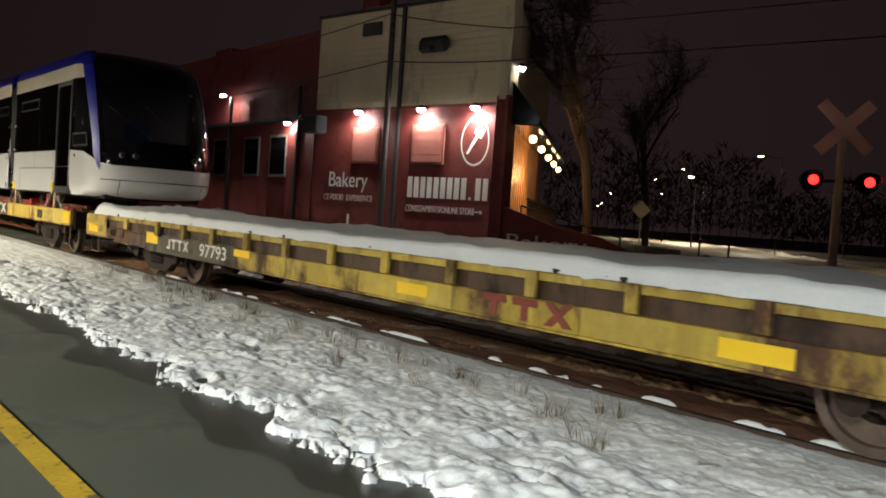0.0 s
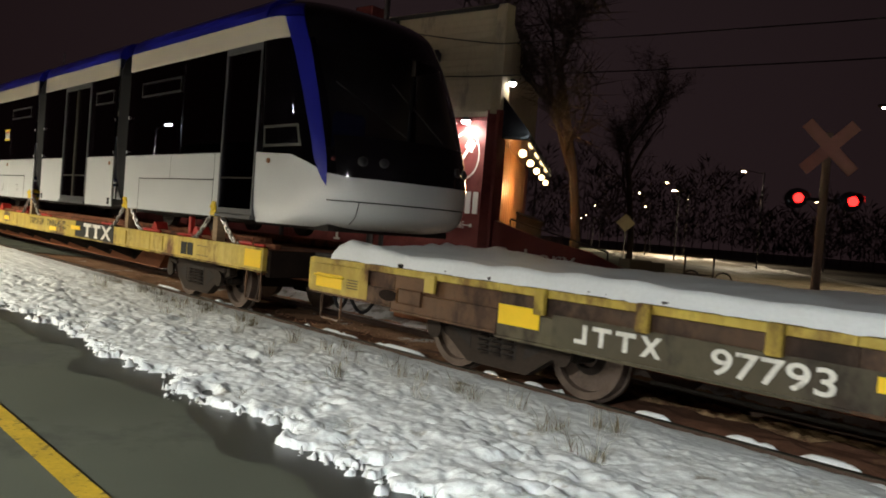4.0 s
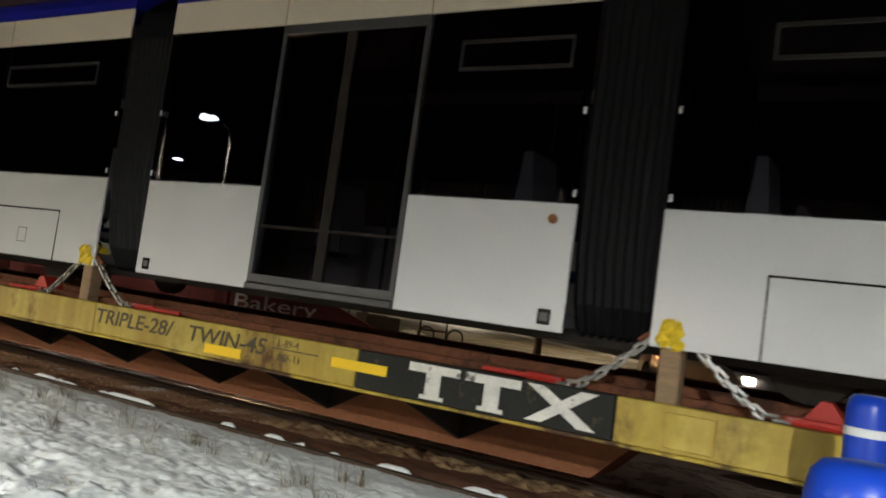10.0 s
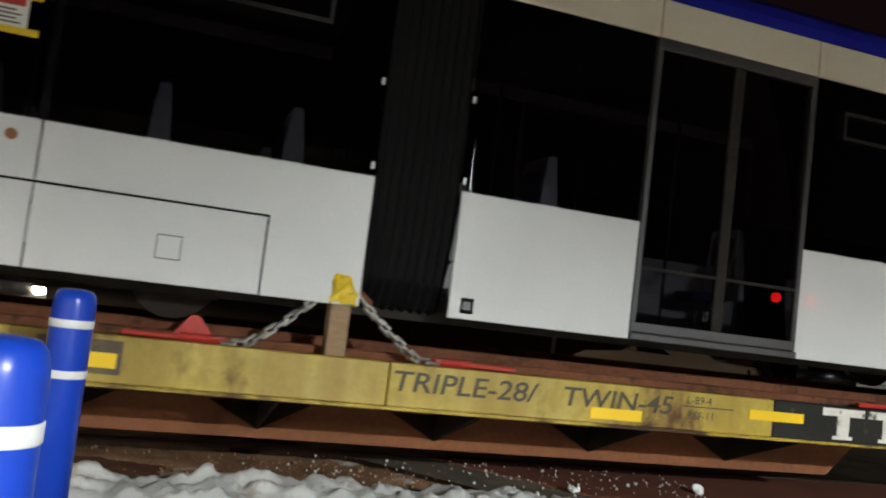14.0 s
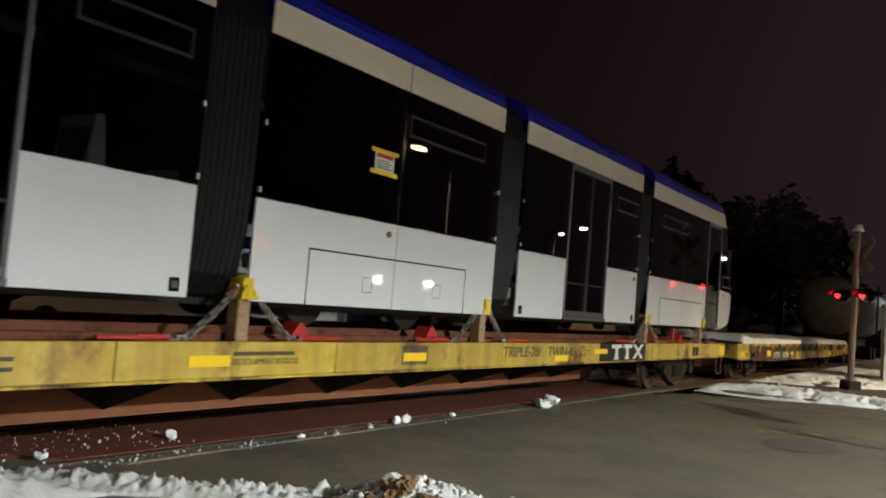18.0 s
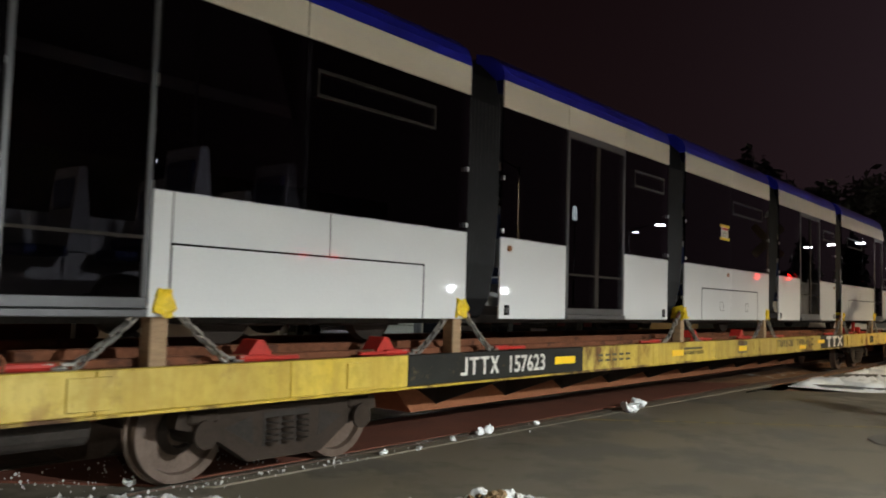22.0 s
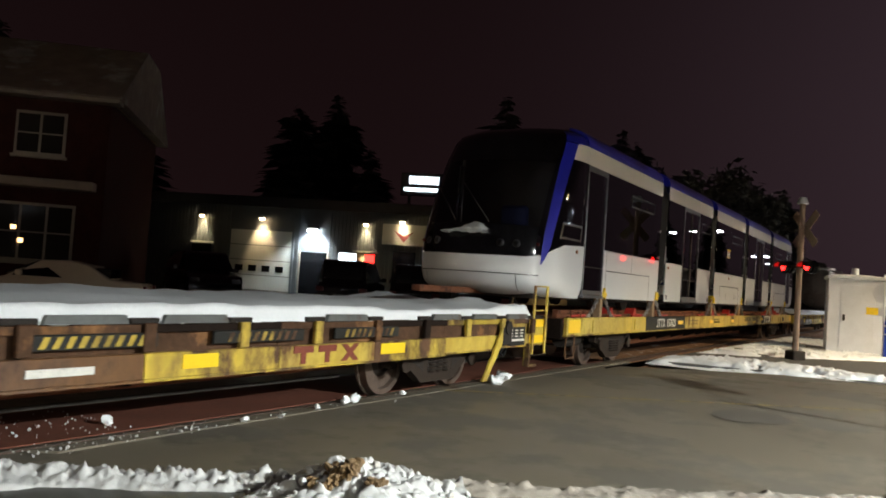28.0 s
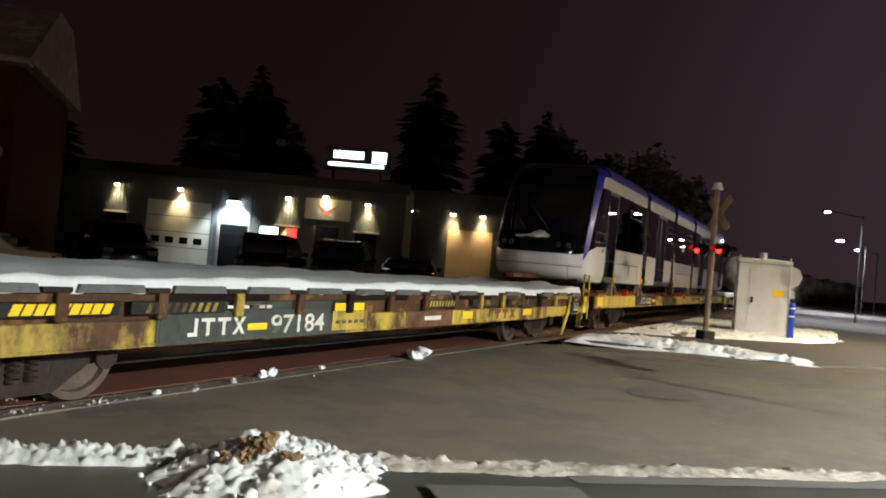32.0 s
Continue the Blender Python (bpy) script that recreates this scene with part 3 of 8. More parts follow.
def cab(lrv, xdoor, turn):
    base = Matrix.Translation((xdoor, 0, 0)) @ Matrix.Rotation(turn, 4, "Z")
    ss = steps(-1, 1, 56)

    def put(name, bm, mat, label="", parent=lrv):
        bmesh.ops.recalc_face_normals(bm, faces=bm.faces)
        ob = part(name, bm, mat, parent, label, True)
        if parent is lrv:
            ob.matrix_basis = base
        return ob
    put("cab_skirt", sheet(lambda s, v: cab_point(s, ZS - 0.02 + (border(s) - ZS + 0.02) * v), ss, steps(0, 1, 10)), M_WHITE, "glossy white nose skirt")
    put("nose_seam", sheet(lambda s, v: cab_point(s, 1.785 + v * 0.014, 0.004), steps(-0.46, 0.46, 30), (0, 1)), M_BLACK)
    for k in (-1, 1):
        put("skirt_seam", sheet(lambda s, v: cab_point(k * (0.30 + s), 1.5 + 0.29 * v, 0.004), (0, 0.004), steps(0, 1, 6)), M_BLACK)
    put("windscreen", sheet(lambda s, v: cab_point(s, 2.62 + 1.16 * v - 0.05 * s * s), steps(-0.42, 0.42, 26), steps(0, 1, 10)), M_CABGLASS, "large dark windscreen")
    put("cab_mask", sheet(lambda s, v: cab_point(s, border(s) + (2.62 - 0.05 * s * s - border(s)) * v), steps(-0.42, 0.42, 26), steps(0, 1, 6)), M_BLACK, "glossy black front mask")
    put("destination_panel", sheet(lambda s, v: cab_point(s, 3.78 - 0.05 * s * s + (4.5 - 3.78 + 0.05 * s * s) * v), steps(-0.42, 0.42, 26), steps(0, 1, 8)), M_BLACK)
    for k in (-1, 1):
        put("cab_side_glass", sheet(lambda s, v: cab_point(k * s, border(s) + (ZB - border(s)) * v), steps(0.42, 0.93, 14), steps(0, 1, 10)), M_GLASS)
        put("cab_upper_side", sheet(lambda s, v: cab_point(k * s, ZB + (4.5 - ZB) * v), steps(0.42, 1.0, 16), steps(0, 1, 8)), M_BLACK)
        put("cab_corner_post", sheet(lambda s, v: cab_point(k * s, border(s) + (ZB - border(s)) * v, 0.002), steps(0.93, 1.0, 2), steps(0, 1, 6)), M_BLACK)
        put("blue_pillar", sheet(lambda w, z: cab_point(k * (pillar(z) + (w * 0.5 + 0.5) * (0.004 + 0.060 * min(1, max(0, (z - 1.97) / 0.32)) ** 0.7) - 0.036 + 0.02 * (z - 2) / 2 * w), z, 0.012), steps(-1, 1, 4), steps(1.97, 4.2, 24)), M_BLUE, "deep blue corner pillar")
        put("cream_band", sheet(lambda u, v: cab_point(k * (1.0 - u * (0.475 - 0.03 * (1 - v) ** 2)), ZB + (ZT - ZB) * v * (1 - 0.18 * (max(0, u - 0.9) / 0.1) ** 2), 0.01), steps(0, 1, 14), steps(0, 1, 5)), M_CREAM)
        put("blue_roof_edge", sheet(lambda u, v: cab_point(k * (1.0 - u * 0.56), ZT + (4.45 - ZT) * v, 0.012), steps(0, 1, 14), steps(0, 1, 5)), M_BLUE)
        fr = bmesh.new()
        for a, b, c, d in ((0.60, 0.92, 2.45, 2.49), (0.60, 0.92, 2.70, 2.74), (0.60, 0.616, 2.45, 2.74), (0.904, 0.92, 2.45, 2.74)):
            bmf = sheet(lambda s, z: cab_point(k * s, z, 0.014), steps(a, b, 3), (c, d))
            me = bpy.data.meshes.new("t")
            bmf.to_mesh(me)
            bmf.free()
            fr.from_mesh(me)
            bpy.data.meshes.remove(me)
        put("opening_light_frame", fr, M_TRIM)
        for yy, rr in ((0.62, 0.062), (0.86, 0.062)):
            sgl = [s for s in steps(0, 0.7, 140) if abs(abs(cab_point(s, 2.30).y) - yy) < 0.02][0]
            c = cab_point(k * sgl, 2.30, 0.01)
            n = Vector((0.93, k * 0.36, 0.1)).normalized()
            hl = put("headlamp", rodded(c - n * 0.02, c + n * 0.012, rr, seg=20), M_ALU, "round clear headlamp")
            part("lens", rodded(c + n * 0.004, c + n * 0.018, rr * 0.72, seg=16), M_CABGLASS, hl)
        c = cab_point(k * 0.43, 2.31, 0.01)
        put("marker_lamp", rodded(c - Vector((0.01, 0, 0)), c + Vector((0.012, 0, 0)), 0.03, seg=14), G_REDDIM)
    put("cab_roof", sheet(lambda s, v: cab_point(s, 4.5) * (1 - v) + Vector((-0.02, cab_point(s, 4.5).y * 0.85, 4.56)) * v, ss, steps(0, 1, 4)), M_BLACK)
    put("cab_floor", sheet(lambda s, v: cab_point(s, ZS) * (1 - v) + Vector((0, 0, ZS)) * v, ss, (0, 1)), M_DARKSTEEL)
    if turn:
        cl = sheet(lambda a, b: cab_point(a, 2.44 + (0.05 + 0.15 * math.exp(-((a - 0.04) / 0.05) ** 2)) * b, 0.02 + 0.13 * math.sin(b * 3.1) ** 0.7), steps(-0.13, 0.12, 24), steps(0, 1, 10))
        noise_shift(cl, 0.05, 6.0)
        noise_shift(cl, 0.02, 20.0)
        put("snow_lump", cl, M_SNOW, "lump of snow lying below the windscreen")
    # driver's desk, seen dimly through the windscreen
    put("driver_desk", boxed(0.9, 1.6, -0.9, 0.9, 1.7, 2.5, 0.05), M_INTERIOR)
    put("driver_seat", box(boxed(0.15, 0.3, -0.28, 0.28, 2.3, 3.1, 0.06), 0.2, 0.7, -0.28, 0.28, 2.15, 2.3, 0.04), M_SEATBLUE)
    put("cab_rear_wall", boxed(-0.03, 0.0, -1.25, 1.25, ZS, 4.3), M_INTERIOR)
    put("wiper", rodded(cab_point(-0.08, 2.66, 0.03), cab_point(-0.36, 3.3, 0.03), 0.012, seg=6), M_ALU)
    put("wiper", rodded(cab_point(0.1, 2.66, 0.03), cab_point(-0.1, 3.35, 0.03), 0.012, seg=6), M_PIPE)


def lrv_side(lrv, sg):
    """All panels of one side; sg -1 is the side that looks to -y."""
    y0 = sg * SIDE

    def slab(name, x0, x1, z0, z1, mat, out=0.0, th=0.03, label="", parent=lrv, bev=0.006):
        a, b = y0 + sg * out, y0 + sg * (out - th)
        return part(name, boxed(min(x0, x1), max(x0, x1), min(a, b), max(a, b), z0, z1, bev), mat, parent, label)

    def window(x0, x1, hopper=None):
        w = slab("side_window", x0, x1, ZW + 0.006, ZB, M_GLASS, 0.0, 0.02, "dark tinted side window")
        w.visible_shadow = False
        if hopper:
            a, b = hopper
            for p, q, r, t in ((a, b, 3.62, 3.65), (a, b, 3.40, 3.43), (a, a + 0.025, 3.43, 3.62), (b - 0.025, b, 3.43, 3.62)):
                slab("hopper_bar", p, q, r, t, M_TRIM, 0.008, 0.02, parent=w, bev=0)
        return w

    def door(x0, x1, leaves):
        d = slab("door", x0, x1, 1.52, 1.60, M_ALU, 0.012, 0.05, "dark glazed sliding door in an aluminium frame")
        slab("threshold", x0, x1, 1.46, 1.515, M_ALU, 0.035, 0.10, parent=d)
        slab("head_rail", x0, x1, 3.80, ZB - 0.003, M_ALU, 0.012, 0.05, parent=d)
        n = leaves
        for i in range(n + 1):
            c = x0 + (x1 - x0) * i / n
            hw = 0.05 if 0 < i < n else 0.045
            slab("stile", c - hw if i else c, c + hw if i < n else c, 1.60, 3.80, M_ALU if (i == 0 or i == n) else M_DARKSTEEL, 0.012, 0.05, parent=d)
        for i in range(n):
            a, b = x0 + (x1 - x0) * i / n + 0.045, x0 + (x1 - x0) * (i + 1) / n - 0.045
            g = slab("door_glass", a, b, 1.60, 3.80, M_GLASS, -0.004, 0.015, parent=d, bev=0)
            g.visible_shadow = False
            slab("mid_rail", a, b, 2.02, 2.045, M_DARKSTEEL, 0.008, 0.02, parent=d, bev=0)
        return d

    def port(x):
        p = slab("jacking_port", x - 0.055, x + 0.055, 1.50, 1.62, M_BLACK, 0.003, 0.02, "small black jacking port")
        slab("port_rim", x - 0.03, x + 0.03, 1.53, 1.59, M_ALU, 0.005, 0.01, parent=p, bev=0)

    def knob(x):
        b = bmesh.new()
        rod(b, (x, y0 - sg * 0.01, 2.27), (x, y0 + sg * 0.02, 2.27), 0.035, seg=14)
        part("side_marker", b, M_AMBER, lrv, "small amber side marker")

    def hatch(x0, x1, zt=2.0):
        for a, b, c, d in ((x0, x1, zt - 0.008, zt + 0.008), (x0, x0 + 0.014, ZS, zt), (x1 - 0.014, x1, ZS, zt)):
            slab("hatch_joint", a, b, c, d, M_BLACK, 0.0015, 0.01, bev=0)

    mir = lambda x: 2 * MID - x
    # middle module
    slab("skirt_panel", -30.88, -28.77, ZS, ZW, M_WHITE, label="glossy white skirt panel")
    slab("skirt_panel", -28.76, -26.61, ZS, ZW, M_WHITE, label="glossy white skirt panel")
    hatch(-30.15, -27.30)
    for x in (-29.3, -28.0):
        for a, b, c, d in ((x, x + 0.16, 1.62, 1.626), (x, x + 0.16, 1.774, 1.78), (x, x + 0.006, 1.62, 1.78), (x + 0.154, x + 0.16, 1.62, 1.78)):
            slab("flap_joint", a, b, c, d, M_DARKSTEEL, 0.0015, 0.008, bev=0)
    knob(-28.93)
    window(-30.88, -28.80)
    window(-28.74, -26.61, (-28.7, -27.05))
    slab("cream_band", -30.88, -28.76, ZB, ZT, M_CREAM, 0.01)
    slab("cream_band", -28.745, -26.61, ZB, ZT, M_CREAM, 0.01)
    slab("window_post", -28.80, -28.74, ZW, ZB, M_BLACK)
    if sg < 0:
        st = slab("warning_notice", -29.27, -28.94, 2.93, 3.13, M_SIGNWHITE, 0.004, 0.003, "white danger notice with yellow tape", bev=0)
        for z in (2.89, 3.12):
            slab("tape", -29.34, -28.87, z, z + 0.045, M_STRAP, 0.006, 0.003, parent=st, bev=0)
        slab("notice_heading", -29.25, -28.96, 3.07, 3.115, M_REDSTEEL, 0.0055, 0.002, parent=st, bev=0)
        for i in range(4):
            slab("notice_line", -29.23, -28.98 - 0.03 * (i % 2), 2.955 + i * 0.027, 2.965 + i * 0.027, M_STENCIL_B, 0.0055, 0.002, parent=st, bev=0)
    # the door modules
    for flip in (False, True):
        f = mir if flip else (lambda x: x)
        X = lambda a, b: (min(f(a), f(b)), max(f(a), f(b)))
        slab("skirt_panel", *X(-25.95, -24.44), ZS, ZW, M_WHITE, label="glossy white skirt panel")
        slab("skirt_panel", *X(-22.84, -21.38), ZS, ZW, M_WHITE, label="glossy white skirt panel")
        port(f(-25.81))
        port(f(-21.53))
        knob(f(-21.55))
        window(*X(-25.95, -24.46), (-32.75, -31.72) if flip else None)
        window(*X(-22.82, -21.38), None if flip else (-22.52, -21.55))
        door(*X(-24.44, -22.84), 2)
        slab("cream_band", *X(-25.95, -24.44), ZB, ZT, M_CREAM, 0.01)
        slab("cream_band", *X(-24.43, -22.85), ZB, ZT, M_CREAM, 0.01)
        slab("cream_band", *X(-22.84, -21.38), ZB, ZT, M_CREAM, 0.01)
        # end modules up to the cab door
        slab("skirt_panel", *X(-20.75, -16.99), ZS, ZW, M_WHITE, label="glossy white skirt panel")
        hatch(*X(-20.05, -17.15))
        for xs_, z_ in ((-17.16, 2.008), (-18.75, 2.008)):
            slab("panel_seam", *X(xs_, xs_ + 0.010), z_, ZW - 0.004, M_TRIM, 0.0015, 0.01, bev=0)
        window(*X(-20.75, -18.46), X(-20.16, -18.52))
        window(*X(-18.40, -17.0))
        slab("window_post", *X(-18.46, -18.40), ZW, ZB, M_BLACK)
        door(*X(-16.97, -15.91), 1)
        slab("cream_band", *X(-20.75, -18.4), ZB, ZT, M_CREAM, 0.01)
        slab("cream_band", *X(-18.39, -15.9), ZB, ZT, M_CREAM, 0.01)
        knob(f(-15.55))
    # roof edge in blue, module by module
    for a, b in ((-41.6, -36.73), (-36.10, -31.52), (-30.88, -26.61), (-25.97, -21.38), (-20.75, -15.9)):
        prof = [(y0, ZT + 0.005), (y0 - sg * 0.012, ZT + 0.10), (y0 - sg * 0.06, ZT + 0.20), (y0 - sg * 0.2, ZT + 0.31), (y0 - sg * 0.42, ZT + 0.37), (y0 - sg * 0.42, ZT + 0.005)]
        part("blue_roof_edge", prism(prof, a, b, "x"), M_BLUE, lrv, "deep blue roof edge")
        # small white clips at the module ends
        for x in (a + 0.03, b - 0.03):
            for z in (2.44, 3.05):
                slab("end_clip", x - 0.012, x + 0.012, z, z + 0.05, M_BAND, 0.006, 0.01, bev=0)


def light_rail_vehicle():
    lrv = thing("light_rail_vehicle", "white and blue light rail vehicle chained onto a flatcar", "tram")
    for sg in (-1, 1):
        lrv_side(lrv, sg)
    cab(lrv, -15.9, 0.0)
    cab(lrv, 2 * MID + 15.9, math.pi)
    for a, b in ((-41.55, -36.75), (-36.08, -31.54), (-30.86, -26.63), (-25.93, -21.40), (-20.73, -15.95)):
        part("roof", boxed(a, b, -1.05, 1.05, 4.40, 4.54, 0.03), M_DARKSTEEL, lrv)
        part("floor", boxed(a, b, -1.28, 1.28, 1.50, 1.60), M_INTERIOR, lrv)
        part("ceiling_lining", boxed(a, b, -1.25, 1.25, 4.02, 4.06), M_INTERIOR, lrv)
    # roof equipment
    for x in (-39.5, -34.0, -28.7, -23.5, -18.0):
        part("roof_pod", boxed(x - 1.2, x + 1.2, -0.8, 0.8, 4.50, 4.66, 0.05), M_DARKSTEEL, lrv)
    part("whip_aerial", rodded((-26.3, -0.9, 4.5), (-26.25, -0.9, 4.92), 0.015, 0.008), M_PIPE, lrv)
    # bellows: folded rubber rings
    for a, b in ((-36.73, -36.10), (-31.52, -30.88), (-26.61, -25.95), (-21.38, -20.75)):
        n = 9
        us = steps(a, b, n * 4)

        def fold(x, k, a=a, b=b, n=n):
            ph = (x - a) / (b - a) * n
            d = 0.028 * (0.5 + 0.5 * math.cos(2 * math.pi * ph)) + 0.02
            prof = [(-0.88, 1.38), (-1.08, 1.46), (-1.2, 1.66), (-1.28, 2.05), (-1.315, 2.6), (-1.315, 3.9), (-1.24, 4.22), (-1.0, 4.45), (1.0, 4.45), (1.24, 4.22), (1.315, 3.9), (1.315, 2.6), (1.28, 2.05), (1.2, 1.66), (1.08, 1.46), (0.88, 1.38)]
            y, z = prof[k]
            yc, zc = y, z - 2.9
            l = math.hypot(yc, zc) or 1
            return (x, y - d * yc / l, z - d * zc / l)
        bm = sheet(fold, us, range(16))
        bmesh.ops.recalc_face_normals(bm, faces=bm.faces)
        part("bellows", bm, M_RUBBER, lrv, "black folded rubber bellows")
    # seats, dimly seen behind the tinted glass
    for x in (-40.0, -39.1, -38.1, -37.3, -35.7, -32.4, -30.2, -29.2, -28.1, -27.2, -25.2, -21.9, -20.2, -19.2, -18.2):
        for y in (-0.95, 0.95):
            bk = box(bmesh.new(), x - 0.06, x + 0.02, y - 0.22, y + 0.22, 2.0, 2.72, 0.05)
            s = part("seat", prism([(x - 0.10, 2.0), (x + 0.14, 2.0), (x + 0.05, 2.80), (x - 0.02, 2.80)], y - 0.23, y + 0.23), M_SEAT, lrv, "pale moulded seat shell")
            part("cushion", box(bk, x - 0.5, x - 0.06, y - 0.22, y + 0.22, 1.95, 2.05, 0.03), M_SEATBLUE, s)
    for x in (-39.6, -35.4, -33.8, -32.0, -29.0, -25.4, -23.6, -21.8, -19.0):
        part("grab_pole", rodded((x, -0.45, 1.6), (x, -0.45, 4.02), 0.017), M_PIPE, lrv)
    # running gear between the skirts
    for x in (-38.6, -28.75, -18.9):
        bg_ = part("bogie_frame", boxed(x - 1.25, x + 1.25, -1.0, 1.0, 1.38, 1.62, 0.05), M_DARKSTEEL, lrv)
        for dx in (-0.9, 0.9):
            for y in (-0.8, 0.8):
                part("bogie_wheel", rodded((x + dx, y - 0.06, 1.52), (x + dx, y + 0.06, 1.52), 0.30, seg=24), M_WHEEL, bg_)
    part("underfloor", boxed(-43.0, -14.5, -1.0, 1.0, 1.40, 1.50), M_DARKSTEEL, lrv)
    part("tow_bar", boxed(-45.1, -43.0, -0.09, 0.09, 1.42, 1.52, 0.02), M_RUST, lrv)
    RIDERS.append(lrv)
    return lrv


# ---- railway flatcars ----
R_WHEEL = 0.42
RAIL_Z = 0.09


def truck(car, xc, yside=1.0):
    """A three-piece freight truck: side frames, springs, bolster and two wheelsets."""
    t = part("truck", boxed(xc - 0.18, xc + 0.18, -0.95, 0.95, 0.36, 0.60, 0.03), M_GREYSTEEL, car, "rusty three-piece freight truck")
    t.location.z = RAIL_Z
    for sg in (-1, 1):
        y = sg * 1.02
        pts = [(-1.12, 0.50), (-1.10, 0.62), (-0.62, 0.66), (-0.45, 0.62), (0.45, 0.62), (0.62, 0.66), (1.10, 0.62), (1.12, 0.50), (0.80, 0.42), (0.40, 0.16), (-0.40, 0.16), (-0.80, 0.42)]
        fr = prism([(xc + a, b) for a, b in pts], y - 0.06, y + 0.06)
        part("side_frame", fr, M_GREYSTEEL, t)
        hole = prism([(xc - 0.26, 0.27), (xc + 0.26, 0.27), (xc + 0.26, 0.56), (xc - 0.26, 0.56)], y - 0.064, y + 0.064)
        part("spring_pocket", hole, M_DARKSTEEL, t)
        for sgx in (-1, 1):
            part("frame_opening", prism([(xc + sgx * 0.36, 0.30), (xc + sgx * 0.66, 0.46), (xc + sgx * 0.38, 0.54)], y - 0.064, y + 0.064), M_DARKSTEEL, t)
        for dx in (-0.17, 0, 0.17):
            b = bmesh.new()
            for i in range(5):
                rod(b, (xc + dx, y + sg * 0.07, 0.285 + i * 0.05), (xc + dx, y + sg * 0.07, 0.31 + i * 0.05), 0.062, seg=12)
            part("coil_spring", b, M_GREYSTEEL, t)
        for dx in (-0.87, 0.87):
            part("axle_box", rodded((xc + dx, y - 0.1, 0.44), (xc + dx, y + sg * 0.13, 0.44), 0.115, seg=16), M_GREYSTEEL, t)
            part("adapter", boxed(xc + dx - 0.14, xc + dx + 0.14, y - 0.09, y + 0.09, 0.52, 0.62, 0.02), M_GREYSTEEL, t)
    for dx in (-0.87, 0.87):
        b = bmesh.new()
        rod(b, (0, -0.95, 0), (0, 0.95, 0), 0.08, seg=12)
        for sg in (-1, 1):
            web = lathe([(0.10, sg * 0.66), (0.13, sg * 0.80), (0.20, sg * 0.74), (0.33, sg * 0.745), (0.35, sg * 0.70), (0.2, sg * 0.69)], 28, "y")
            rim = lathe([(0.35, sg * 0.665), (R_WHEEL + 0.028, sg * 0.665), (R_WHEEL + 0.028, sg * 0.695), (R_WHEEL, sg * 0.70), (R_WHEEL - 0.004, sg * 0.80), (0.345, sg * 0.80), (0.335, sg * 0.745)], 36, "y")
            for src, mi in ((web, 0), (rim, 1)):
                me = bpy.data.meshes.new("t")
                src.to_mesh(me)
                src.free()
                k = len(b.faces)
                b.from_mesh(me)
                bpy.data.meshes.remove(me)
                b.faces.ensure_lookup_table()
                for f in b.faces[k:]:
                    f.material_index = mi
        ws = part("wheelset", b, [M_WHEEL, M_TREAD], t, "", False)
        ws.matrix_basis = pose(xc + dx, 0, R_WHEEL + 0.005)
        WHEELS.append((ws, xc + dx))
    part("brake_beam", boxed(xc - 0.55, xc + 0.55, -0.72, 0.72, 0.30, 0.36, 0.02), M_DARKSTEEL, t)
    return t


def stirrup(car, x, face):
    """A bent step iron that hangs under the corner of the sill."""
    part("stirrup_step", tube([(x - 0.2, face, 0.80), (x - 0.2, face, 0.42), (x - 0.17, face, 0.39), (x + 0.17, face, 0.39), (x + 0.2, face, 0.42), (x + 0.2, face, 0.80)], 0.016, 6), M_WEB, car, "bent step iron under the sill")


def coupler(car, x, sg):
    part("draft_gear", boxed(min(x, x + sg * 0.35), max(x, x + sg * 0.35), -0.2, 0.2, 0.72, 1.0, 0.03), M_DARKSTEEL, car)
    c = part("coupler", boxed(min(x, x + sg * 0.72), max(x, x + sg * 0.72), -0.09, 0.09, 0.78, 0.92, 0.02), M_GREYSTEEL, car)
    part("knuckle", boxed(min(x + sg * 0.6, x + sg * 0.78), max(x + sg * 0.6, x + sg * 0.78), -0.17, 0.15, 0.72, 0.97, 0.04), M_GREYSTEEL, c)
    p = [(x + sg * (0.02 + 0.06 * i), -0.32 - 0.01 * i, 0.72 - 0.42 * math.sin(math.pi * i / 12) + 0.01 * i) for i in range(13)]
    part("brake_hose", tube(p, 0.024), M_RUBBER, car, "hanging black brake hose")


